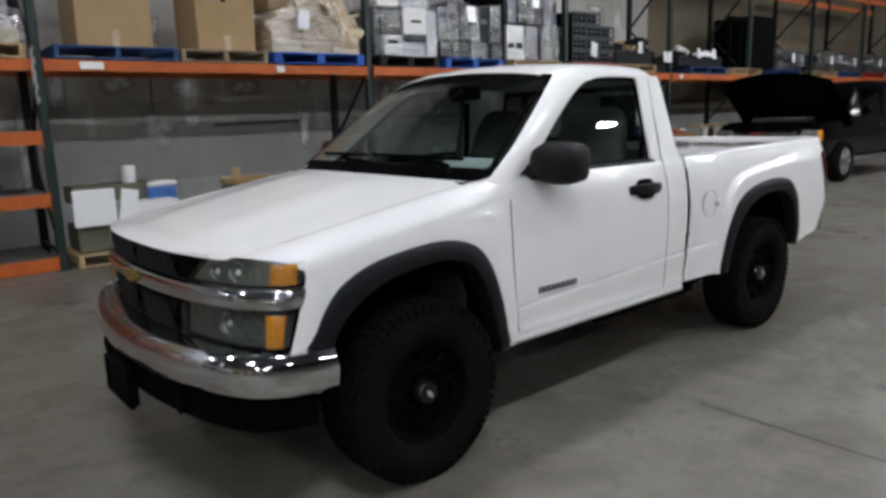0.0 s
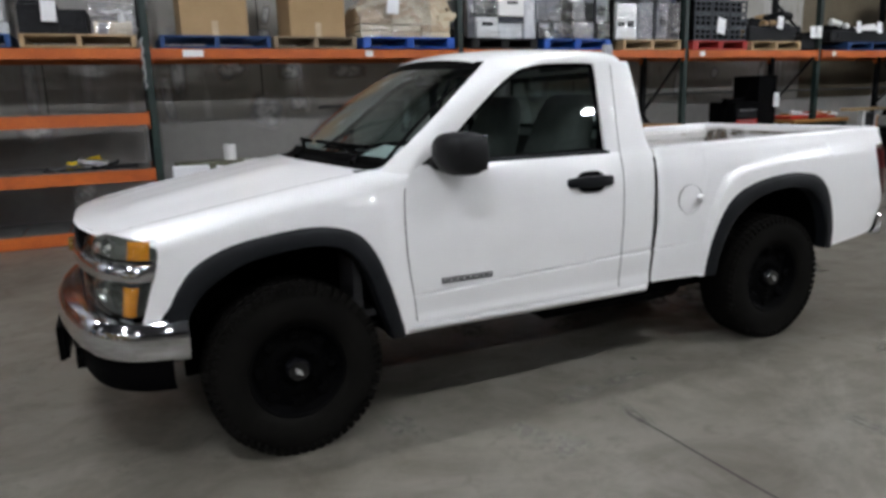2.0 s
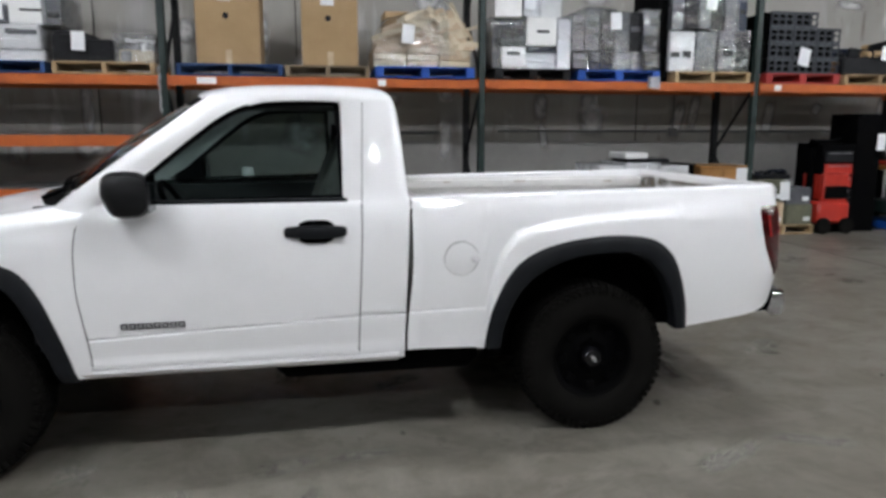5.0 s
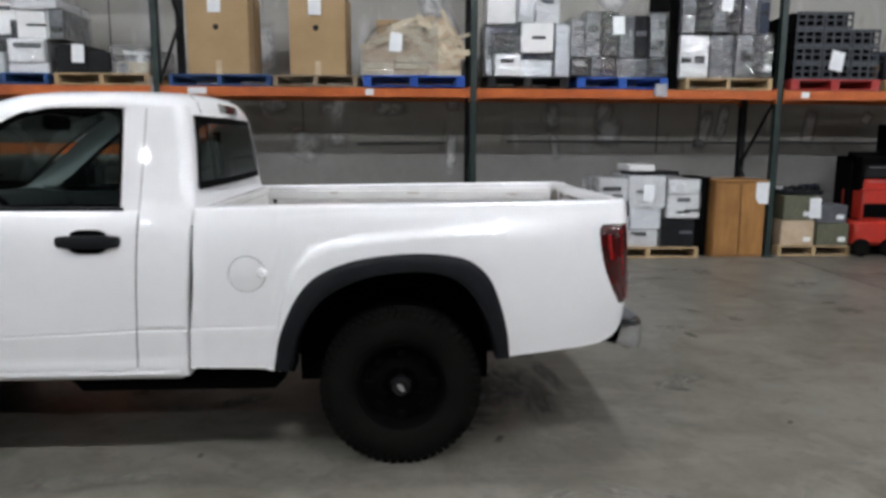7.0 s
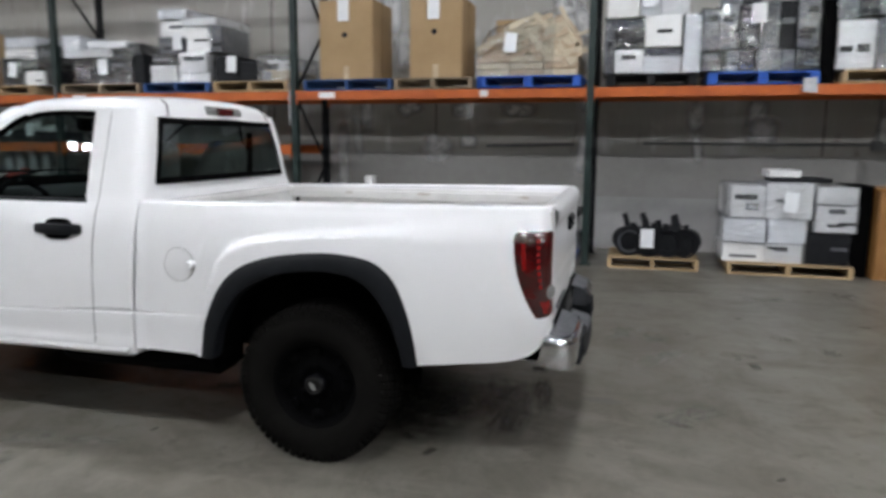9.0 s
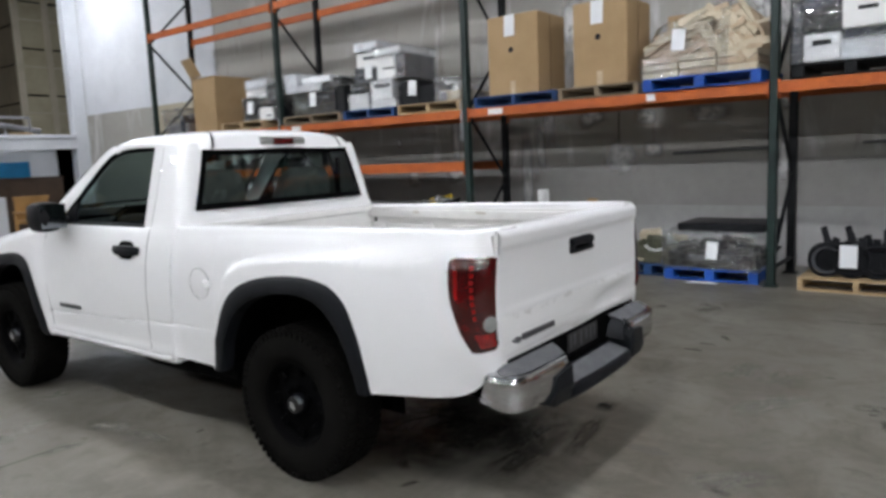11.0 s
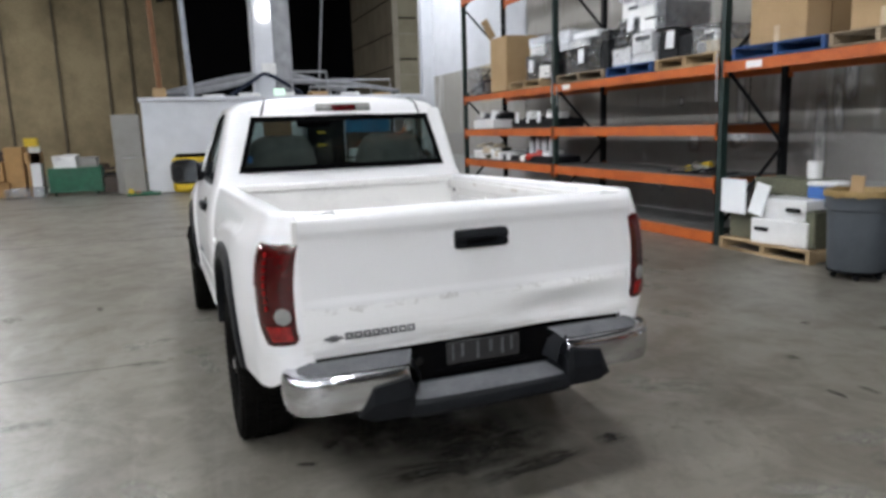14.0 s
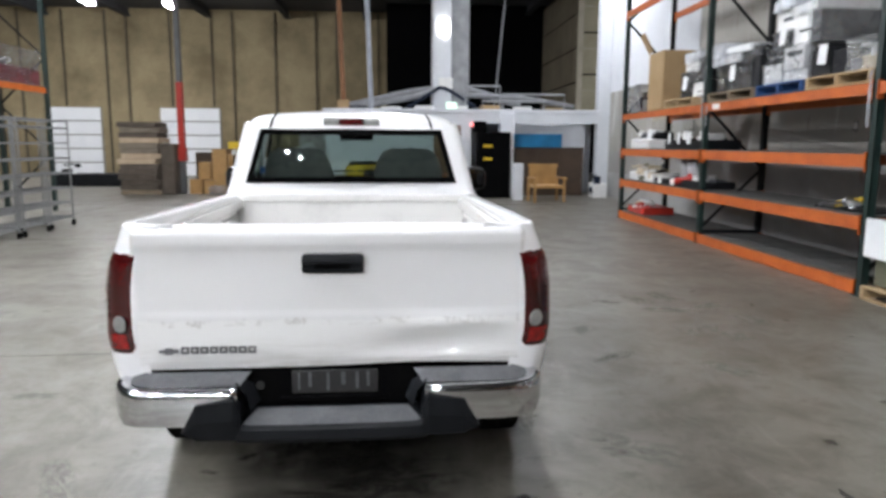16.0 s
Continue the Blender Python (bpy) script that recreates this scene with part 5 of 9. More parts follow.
def rear_bumper():
    b = part("rear_bumper", boxes((3.70, 3.86, -0.70, 0.70, 0.52, 0.62)), M["black"], TRUCK, "chrome step bumper with grey pads and a bare plate recess", smooth=False)
    for s in (-1, 1):
        path = spline([(3.812, 0.762, 0), (3.855, 0.764, 0), (3.900, 0.754, 0), (3.943, 0.718, 0), (3.966, 0.645, 0), (3.974, 0.50, 0), (3.976, 0.365, 0), (3.966, 0.33, 0)], 24)
        rows = []
        for k, p in enumerate(path):
            t = k / 24
            zt = 0.644 - 0.016 * sstep(0.1, 0.5, t)
            zb = lerp(0.520, 0.488, sstep(0.0, 0.45, t))
            nrm = Vector((lerp(0.1, 1, sstep(0.05, 0.55, t)), lerp(1, 0.05, sstep(0.05, 0.6, t)), 0)).normalized()
            slant = 0.030 * sstep(0.35, 0.0, t)
            row = []
            for o, h in ((-0.05, 1.0), (-0.018, 1.0), (-0.008, 0.985), (0.000, 0.93), (0.004, 0.80), (0.006, 0.50), (0.004, 0.22), (-0.003, 0.05), (-0.05, 0.0)):
                q = p + nrm * o
                row.append((q.x + slant * h, s * q.y, lerp(zb, zt, h)))
            rows.append(row)
        part("chrome_cap", loft(rows), M["chrome"], b, "chrome bumper end")
        top = [[(q.x - 0.020, s * (q.y - 0.016 - 0.02 * (q.y > 0.7)), 0.632), (q.x - 0.05, s * (q.y * 0.96 - 0.016), 0.648), (min(q.x - 0.055, 3.875), s * (q.y * 0.92 - 0.02), 0.662)] for q in path[3:-1]]
        part("step_pad", loft(top), M["pad"], b, "grey ribbed step pad")
        cheek = bmesh.new()
        rings = []
        for y, z0, z1, xo in ((0.525, 0.466, 0.478, 3.972), (0.470, 0.446, 0.580, 3.990), (0.340, 0.446, 0.600, 3.996), (0.318, 0.446, 0.556, 3.986)):
            rings.append([(3.88, s * y, z1 + 0.012), (xo - 0.03, s * y, z1 + 0.008), (xo, s * y, z1 - 0.006), (xo + 0.004, s * y, (z0 + z1) / 2), (xo - 0.012, s * y, z0), (3.88, s * y, z0)])
        capped(rings, cheek)
        part("step_cheek", cheek, M["trim"], b, "dark plastic cheek", smooth=False)
        slope = [[(3.958, s * 0.336, 0.640), (3.89, s * 0.336, 0.650)], [(3.955, s * 0.300, 0.600), (3.885, s * 0.285, 0.620)], [(3.965, s * 0.285, 0.545), (3.88, s * 0.262, 0.555)]]
        part("recess_cheek", loft(slope), M["trim"], b)
        # black block put in for the shade between body and bumper end
        ya, yb = sorted((s * 0.68, s * 0.728))
        part("bumper_gap", boxes((3.77, 3.845, ya, yb, 0.555, 0.625)), M["black"], b, smooth=False)
    part("plate_recess", loft([[(3.868, y, 0.668), (3.875, y, 0.535)] for y in (-0.33, -0.1, 0.1, 0.33)]), M["black"], b, "black plate recess, no plate")
    part("plate_bracket", boxes((3.876, 3.883, -0.15, 0.16, 0.575, 0.662), bevel=0.003), M["bracket"], b, "dusty black plate bracket")
    for y, z0, w in ((-0.125, 0.59, 0.004), (-0.085, 0.60, 0.006), (-0.02, 0.585, 0.005), (0.035, 0.605, 0.008), (0.085, 0.59, 0.006), (0.125, 0.60, 0.005)):
        part("dust_streak", boxes((3.8832, 3.8836, y - w, y + w, z0, 0.655)), M["pad"], b, "pale dust streak", smooth=False)
    part("light_slot", boxes((3.876, 3.888, -0.19, 0.20, 0.548, 0.566), bevel=0.004), M["black"], b)
    lower = []
    for y, x in ((-0.335, 3.985), (-0.30, 3.996), (-0.15, 4.002), (0.0, 4.004), (0.15, 4.002), (0.30, 3.996), (0.335, 3.985)):
        x -= 0.004
        lower.append([(3.87, y, 0.528), (x - 0.012, y, 0.494), (x, y, 0.484), (x + 0.003, y, 0.450), (x - 0.012, y, 0.432), (3.87, y, 0.432)])
    part("lower_step", capped(lower), M["trim"], b, "dark plastic lower step", angle=25)
    pad = loft([[(lerp(3.892, x + 0.004, t), y * lerp(0.86, 1.0, t), lerp(0.5285, 0.4995, t)) for t in (0.0, 0.3, 0.6, 0.9, 1.0)] for y, x in ((-0.315, 3.962), (-0.29, 3.976), (-0.15, 3.984), (0.0, 3.986), (0.15, 3.984), (0.29, 3.976), (0.315, 3.962))])
    part("lower_step_pad", pad, M["pad"], b, "grey ribbed step pad")
    part("hitch_hole", cyl(bmesh.new(), (3.86, -0.262, 0.612), (3.888, -0.262, 0.612), 0.016, n=14), M["gloss_black"], b)


FRONT = [(-0.405, -0.885), (-0.50, -0.878), (-0.61, -0.845), (-0.70, -0.768), (-0.765, -0.64), (-0.818, -0.43), (-0.85, -0.21), (-0.862, 0.0)]


def front_path(n, out=0.0):
    pts = [(x, y, 0) for x, y in FRONT] + [(x, -y, 0) for x, y in FRONT[-2::-1]]
    P = spline(pts, n)
    res = []
    for k, p in enumerate(P):
        a, b = P[max(0, k - 1)], P[min(n, k + 1)]
        t = (b - a).normalized()
        res.append(p + Vector((-t.y, t.x, 0)) * out)
    return res


def face_plan(z, n=80):
    """Half of the nose's outline at height z, from the fender's edge to the centre line."""
    return spline([(front_edge(z) + 0.004, 0.853, z), (front_edge(z) - 0.055, 0.842, z), (-0.612 + 0.2 * (z - 0.80), 0.795, z), (-0.672 + 0.12 * (z - 0.80), 0.705, z), (-0.714 + 0.06 * (z - 0.80), 0.58, z),
                   (-0.748, 0.43, z), (-0.772, 0.21, z), (-0.780, 0.0, z)], n)


def face_strip(s, z0, z1, ya, yb, out, m=24, kk=6, round_edge=0.006, bm=None):
    """A piece of the nose between two heights; ya and yb give its ends' half widths at both heights, None the fender's edge."""
    rows = []
    for k in range(kk + 1):
        z = lerp(z0, z1, k / kk)
        plan = face_plan(z)
        ends = []
        for y in (ya, yb):
            if y is None:
                ends.append(0.0)
                continue
            w = lerp(y[0], y[1], k / kk)
            i = next((i for i in range(len(plan) - 1) if plan[i + 1].y <= w <= plan[i].y), len(plan) - 2)
            d = plan[i].y - plan[i + 1].y
            ends.append(i + (plan[i].y - w) / d if d > 1e-6 else float(i))
        row = []
        for j in range(m + 1):
            f = lerp(ends[0], ends[1], j / m)
            i = min(int(f), len(plan) - 2)
            q = plan[i].lerp(plan[i + 1], f - i)
            t = (plan[i + 1] - plan[max(0, i - 1)]).normalized()
            o = out + round_edge * min(1, min(k, kk - k), min(j, m - j) if yb is None or yb[0] > 0 else 1)
            row.append((q.x + t.y * o, s * (q.y - t.x * o), z))
        rows.append(row)
    return loft(rows, bm=bm)


def both_sides(z0, z1, ya, out, **kw):
    bm = bmesh.new()
    for s in (-1, 1):
        face_strip(s, z0, z1, ya, (0.0, 0.0), out, bm=bm, **kw)
    bmesh.ops.remove_doubles(bm, verts=bm.verts, dist=0.0005)
    return bm


def head_lamp(s, name, z0, z1, inner, amber, bowls, label):
    T = TRUCK
    lamp = part(name, face_strip(s, z0 + 0.002, z1 - 0.002, None, inner, -0.034), M["housing" if name == "turn_lamp" else "cloudy_housing"], T, label)
    for y, z, r in bowls:
        plan = face_plan(z)
        q = min(plan, key=lambda p: abs(p.y - y))
        prof = [(0.0, 0.030), (r * 0.4, 0.026), (r * 0.7, 0.014), (r * 0.92, 0.002), (r, -0.004), (r * 1.03, 0.0)]
        turn = Matrix.Translation((q.x + 0.022, s * (q.y - 0.008), z)) @ Matrix.Rotation(radians(-52) if s < 0 else radians(-128), 4, "Z")
        bowl = part("reflector_bowl", lathe(prof, 24), M["bright_reflector"], lamp, "bright reflector bowl", m=turn)
        part("bulb", lathe([(0.0, -0.006), (0.008, -0.004), (0.011, 0.004), (0.011, 0.028)], 12), M["white_plastic"], bowl)
    part("amber_lens", face_strip(s, z0 + 0.010, z1 - 0.012, (0.8496, 0.8474), amber, -0.004, m=8), M["amber"], lamp, "amber side marker")
    part("lamp_lens", face_strip(s, z0 + 0.002, z1 - 0.002, (0.8518, 0.8506), inner, 0.0), M["lamp_glass"], lamp, "clear plastic lens")
    return lamp


def front_end():
    T = TRUCK
    n = 60
    prof = [(-0.10, 0.662), (-0.03, 0.664), (0.0, 0.658), (0.014, 0.640), (0.024, 0.610), (0.026, 0.575), (0.020, 0.540), (0.002, 0.508), (-0.03, 0.495)]
    paths = [front_path(n, o) for o, z in prof]
    rows = [[(paths[j][k].x, paths[j][k].y, z - 0.014 * sstep(0.3, 0.0, min(k, n - k) / n)) for j, (o, z) in enumerate(prof)] for k in range(n + 1)]
    fb = part("front_bumper", loft(rows), M["chrome"], T, "chrome front bumper over a black lower valance")
    prof = [(-0.03, 0.505), (-0.016, 0.49), (-0.014, 0.42), (-0.03, 0.375), (-0.08, 0.352), (-0.14, 0.345)]
    paths = [front_path(n, o) for o, z in prof]
    rows = [[(paths[j][k].x, paths[j][k].y, z) for j, (o, z) in enumerate(prof)] for k in range(3, n - 2)]
    va = part("valance", loft(rows), M["black"], fb, "black plastic lower valance")
    for y in (-0.46, 0.46):
        part("fog_lamp_pocket", cyl(bmesh.new(), (-0.76, y, 0.435), (-0.815, y, 0.435), 0.045, n=20), M["black"], va)
    rim = boxes((-0.902, -0.878, -0.16, 0.16, 0.335, 0.352), (-0.902, -0.878, -0.16, 0.16, 0.475, 0.49), (-0.902, -0.878, -0.16, -0.145, 0.335, 0.49), (-0.902, -0.878, 0.145, 0.16, 0.335, 0.49), (-0.89, -0.86, -0.15, 0.15, 0.34, 0.485), bevel=0.004)
    part("plate_holder", rim, M["black"], fb, "empty black plate holder")
    # grille between the lamps, its mesh proud of a black back
    for z0, z1, ya, mesh_y, nm in ((0.872, 0.972, (0.445, 0.57), 0.40, "upper_grille"), (0.664, 0.797, (0.395, 0.425), 0.36, "lower_grille")):
        gr = part(nm, both_sides(z0, z1, ya, -0.016, round_edge=0.0), M["black"], T, "black honeycomb grille")
        cell = 0.026
        bars = bmesh.new()
        for s in (-1, 1):
            y = 0.0
            while y < mesh_y:
                for lean in (-1, 1):
                    top = y + lean * (z1 - z0) * 0.62
                    if not 0 <= top < mesh_y + 0.02:
                        continue
                    a = min(face_plan(z0 + 0.005), key=lambda p: abs(p.y - y))
                    b = min(face_plan(z1 - 0.012), key=lambda p: abs(p.y - top))
                    cyl(bars, (a.x + 0.004, s * y, z0 + 0.005), (b.x + 0.004, s * top, z1 - 0.012), 0.0042, n=5)
                y += cell
        part("grille_mesh", bars, M["trim"], gr)
    bar = bmesh.new()
    for s in (-1, 1):
        secs = []
        for z, o in ((0.797, -0.02), (0.800, 0.004), (0.806, 0.012), (0.834, 0.017), (0.862, 0.012), (0.868, 0.004), (0.871, -0.02)):
            plan = face_plan(z)
            row = []
            for i, q in enumerate(plan):
                t = (plan[min(i + 1, 80)] - plan[max(0, i - 1)]).normalized()
                row.append((q.x + t.y * o, s * (q.y - t.x * o) if i < 80 else 0.0, z))
            secs.append(row)
        loft(secs, bm=bar)
    bmesh.ops.remove_doubles(bar, verts=bar.verts, dist=0.0005)
    bar = part("grille_bar", bar, M["chrome"], T, "chrome bar across the grille and lamps")
    bm = boxes((-0.808, -0.78, -0.085, 0.085, 0.824, 0.848), (-0.811, -0.78, -0.036, 0.036, 0.810, 0.862), bevel=0.004)
    part("bow_badge", bm, M["gold"], bar, "gold badge on the grille bar")
    fill = []
    P = [p for p in front_path(80, -0.08) if abs(p.y) < 0.80]
    for p in P:
        a = min(face_plan(0.668), key=lambda q: abs(q.y - abs(p.y)))
        fill.append([(a.x + 0.012, p.y, 0.672), (a.x - 0.002, p.y, 0.660), (min(p.x, a.x - 0.003), p.y, 0.657)])
    part("bumper_filler", loft(fill), M["black"], T)
    part("radiator_panel", boxes((-0.66, -0.58, -0.60, 0.60, 0.55, 0.955)), M["black"], T, smooth=False)
    for s in (-1, 1):
        part("lamp_surround", face_strip(s, 0.652, 0.968, None, (0.36, 0.56), -0.040, round_edge=0.0), M["black"], T)
        head_lamp(s, "head_lamp", 0.873, 0.964, (0.455, 0.56), (0.800, 0.796), ((0.69, 0.919, 0.034), (0.60, 0.916, 0.028)), "clouded clear headlamp with an amber corner")
        head_lamp(s, "turn_lamp", 0.666, 0.796, (0.385, 0.415), (0.812, 0.797), ((0.66, 0.742, 0.044),), "clouded clear lower lamp with an amber corner")


def under_body():
    T = TRUCK
    part("frame_rail", boxes((-0.55, 3.50, -0.44, -0.36, 0.40, 0.53), (-0.55, 3.50, 0.36, 0.44, 0.40, 0.53)), M["black"], T, smooth=False)
    part("under_floor", boxes((-0.55, 1.90, -0.74, 0.74, 0.44, 0.47), (1.90, 3.75, -0.50, 0.50, 0.55, 0.60)), M["black"], T, smooth=False)
    bm = bmesh.new()
    cyl(bm, (AXLE_R, -0.70, 0.36), (AXLE_R, 0.70, 0.36), 0.05, n=12)
    cyl(bm, (AXLE_R - 0.02, -0.02, 0.34), (AXLE_R + 0.02, 0.10, 0.36), 0.13, n=14)
    part("rear_axle", bm, M["black"], T)
    part("front_axle", cyl(bmesh.new(), (0, -0.72, 0.36), (0, 0.72, 0.36), 0.05, n=12), M["black"], T)
    part("engine_block", boxes((-0.45, 0.30, -0.42, 0.42, 0.34, 0.92)), M["black"], T, smooth=False)
    # tank, gearbox, shaft, spare and bed underside: unseen, added to block light
    part("fuel_tank", boxes((1.30, 2.28, -0.70, -0.46, 0.30, 0.60), bevel=0.05), M["black"], T, "unseen black fuel tank, added to block light")
    part("transmission", boxes((0.30, 1.25, -0.16, 0.16, 0.30, 0.50), bevel=0.05), M["black"], T)
    part("drive_shaft", cyl(bmesh.new(), (1.2, 0.0, 0.40), (AXLE_R - 0.1, 0.04, 0.37), 0.04, n=12), M["black"], T)
    part("spare_wheel", lathe([(0.0, 0.42), (0.20, 0.42), (0.26, 0.40), (0.345, 0.41), (0.36, 0.47), (0.345, 0.54), (0.0, 0.54)], 28, "z"), M["black"], T, "unseen black spare wheel under the bed, added to block light", m=pose(3.33, 0, 0))
    for xa, xb, za, zb in ((1.96, 2.30, 0.60, 0.66), (3.28, 3.72, 0.60, 0.66), (1.92, 1.958, 0.42, 0.70)):
        part("bed_underside", boxes((xa, xb, -0.74, 0.74, za, zb)), M["black"], T, smooth=False)
    part("exhaust", cyl(bmesh.new(), (1.2, 0.30, 0.40), (2.3, 0.34, 0.42), 0.08, n=14), M["dull_metal"], T)
    for s in (-1, 1):
        bm = boxes((2.262, 2.345, 0.66, 0.80, 0.43, 0.47))
        if s < 0:
            bmesh.ops.scale(bm, verts=bm.verts, vec=(1, -1, 1))
        part("mud_guard", bm, M["black"], T, smooth=False)


def interior():
    T = TRUCK
    part("cab_floor", boxes((0.35, 1.86, -0.74, 0.74, 0.50, 0.53)), M["dash"], T, smooth=False)
    part("cab_rear_trim", boxes((1.835, 1.86, -0.72, 0.72, 0.52, 1.20)), M["seat"], T, smooth=False)
    part("firewall", boxes((0.30, 0.34, -0.74, 0.74, 0.50, 1.12)), M["dash"], T, smooth=False)
    head = loft([[(x, y, 1.655 - 0.05 * (y / 0.55) ** 2 - 0.02) for y in (-0.58, -0.4, -0.2, 0, 0.2, 0.4, 0.58)] for x in (1.12, 1.3, 1.6, 1.83)])
    part("headliner", head, M["seat"], T)
    dash = capped([[(0.34, y, 0.85), (0.34, y, 1.145), (0.52, y, 1.150), (0.68, y, 1.125), (0.76, y, 1.06), (0.74, y, 0.90), (0.62, y, 0.80)] for y in (-0.73, -0.5, 0.0, 0.5, 0.73)])
    part("dashboard", dash, M["dash"], T, "dark grey dashboard")
    bm = boxes((0.66, 0.76, -0.50, -0.20, 1.10, 1.165), bevel=0.02)
    part("gauge_hood", bm, M["dash"], T)
    sw = bmesh.new()
    pts = [(0.185 * math.cos(a), 0.185 * math.sin(a), 0) for a in [2 * math.pi * k / 24 for k in range(25)]]
    tube(sw, pts, 0.015, 7)
    for a in (0.3, math.pi - 0.3, -math.pi / 2):
        cyl(sw, (0, 0, 0.0), (0.18 * math.cos(a), 0.18 * math.sin(a), 0), 0.016, n=6)
    cyl(sw, (0, 0, -0.03), (0, 0, 0.03), 0.06, n=14)
    part("steering_wheel", sw, M["black"], T, "black steering wheel", m=pose(0.87, -0.36, 1.05, 0, 62, 0) @ pose(0, 0, 0, 0, 0, 90))
    for y in (-0.36, 0.36):
        seat = part("seat", boxes((1.08, 1.56, y - 0.24, y + 0.24, 0.68, 0.82), bevel=0.05), M["seat"], T, "grey cloth bucket seat")
        rings = []
        for z, w, x, d in ((0.78, 0.22, 1.52, 0.10), (0.95, 0.245, 1.56, 0.105), (1.15, 0.24, 1.62, 0.09), (1.28, 0.225, 1.66, 0.08), (1.36, 0.205, 1.685, 0.07), (1.42, 0.17, 1.70, 0.055), (1.445, 0.12, 1.705, 0.03)):
            ring = []
            for k in range(20):
                a = 2 * math.pi * k / 20
                c, e = math.cos(a), math.sin(a)
                ring.append((x + d * math.copysign(abs(c) ** 0.6, c), y + w * math.copysign(abs(e) ** 0.6, e), z))
            rings.append(ring)
        part("seat_back", capped(rings), M["seat"], seat)
    bm = boxes((1.00, 1.04, -0.125, 0.125, 1.50, 1.575), bevel=0.015)
    cyl(bm, (0.98, 0, 1.57), (1.02, 0, 1.54), 0.012, n=8)
    part("rear_view_mirror", bm, M["black"], T, "black rear-view mirror")
    part("dash_paper", boxes((0.0, 0.15, -0.675, -0.335, 0.0, 0.002)), M["paper"], T, "white paper on the dashboard", smooth=False, m=pose(0.485, 0, 1.176, 0, -19, 0))
    part("blue_tag", boxes((1.80, 1.802, -0.585, -0.555, 1.285, 1.33)), M["blue"], T, "small blue tag at the rear window", smooth=False)
    for s in (-1, 1):
        bm = boxes((0.60, 1.62, 0.68, 0.76, 0.50, 1.13))
        if s < 0:
            bmesh.ops.scale(bm, verts=bm.verts, vec=(1, -1, 1))
        part("door_card", bm, M["dash"], T, smooth=False)
        bm = loft([[(x, s * (0.70 + 0.0), z), (x + 0.05, s * 0.70, z)] for x, z in ((1.60, 0.9), (1.63, 1.2), (1.64, 1.5))])
        part("seat_belt", bm, M["black"], T)


truck_body()
tailgate()
rear_bumper()
front_end()
under_body()
interior()
for wx, wo, fr in ((0.0, 0.785, True), (AXLE_R, 0.735, False)):
    for sd in (-1, 1):
        make_wheel(wx, sd, wo, fr)

# ---- pallets and loads ------------------------------------------------------
RACK_Z = BEAM_Z + 0.064


def rough_box(bm, x0, x1, y0, y1, z0, z1, amp, cuts=6, seed=0):
    """A lumpy box, for wrapped loads and bags."""
    n = cuts
    off = Vector((seed * 3.7, seed * 1.3, seed * 5.1))

    def p(u, v, w):
        q = Vector((lerp(x0, x1, u), lerp(y0, y1, v), lerp(z0, z1, w)))
        c = Vector(((x0 + x1) / 2, (y0 + y1) / 2, (z0 + z1) / 2))
        d = (q - c).normalized()
        return q + d * amp * (noise.noise(q * 3.1 + off) + 0.6 * noise.noise(q * 8 + off))
    verts = {}

    def vert(i, j, k):
        if (i, j, k) not in verts:
            verts[(i, j, k)] = bm.verts.new(p(i / n, j / n, k / n))
        return verts[(i, j, k)]
    for a in range(n):
        for b in range(n):
            for q in (((a, b, 0), (a + 1, b, 0), (a + 1, b + 1, 0), (a, b + 1, 0)), ((a, b, n), (a, b + 1, n), (a + 1, b + 1, n), (a + 1, b, n)),
                      ((a, 0, b), (a, 0, b + 1), (a + 1, 0, b + 1), (a + 1, 0, b)), ((a, n, b), (a + 1, n, b), (a + 1, n, b + 1), (a, n, b + 1)),
                      ((0, a, b), (0, a + 1, b), (0, a + 1, b + 1), (0, a, b + 1)), ((n, a, b), (n, a, b + 1), (n, a + 1, b + 1), (n, a + 1, b))):
                bm.faces.new([vert(*v) for v in q])
    return bm


def shared(name, mesh, parent, m):
    ob = new(name, mesh)
    ob.parent, ob.matrix_basis = parent, m
    return ob


PALLET_MESH = {}


def pallet(x0, x1, y0, y1, z, paint, label, blocks=False):
    """A wooden pallet: seven top boards, three runners, three bottom boards, each a part."""
    w, d = x1 - x0, y1 - y0
    pl = thing("pallet", pose(x0, y0, z), label, "pallet", "pallets")
    key = (round(w, 2), round(d, 2), paint)
    if key not in PALLET_MESH:
        top = finish("deck_board", boxes((0, w, 0, 0.095, 0, 0.018), bevel=0.003), M[paint], False)
        run = finish("runner", boxes((0, 0.045 if not blocks else 0.10, 0, d, 0, 0.095)), M[paint], False)
        PALLET_MESH[key] = (top, run)
    top, run = PALLET_MESH[key]
    for k in range(6):
        shared("deck_board", top, pl, pose(random.uniform(-0.006, 0.006), lerp(0, d - 0.095, k / 5), 0.115, 0, 0, random.uniform(-0.4, 0.4)))
    for k in range(3):
        shared("runner", run, pl, pose(lerp(0.0, w - (0.045 if not blocks else 0.10), k / 2), 0, 0.0185))
        shared("bottom_board", top, pl, pose(0, lerp(0, d - 0.095, k / 2), 0))
    return pl


def note(parent, x, y, z, w=0.10, h=0.16, tilt=0):
    """A white paper tag taped to a load, facing the aisle."""
    part("paper_tag", boxes((-w / 2, w / 2, -0.002, 0.0, -h / 2, h / 2)), M["paper"], parent, "white paper tag", smooth=False, m=pose(x, y, z, random.uniform(-6, 2), tilt, random.uniform(-4, 4)))


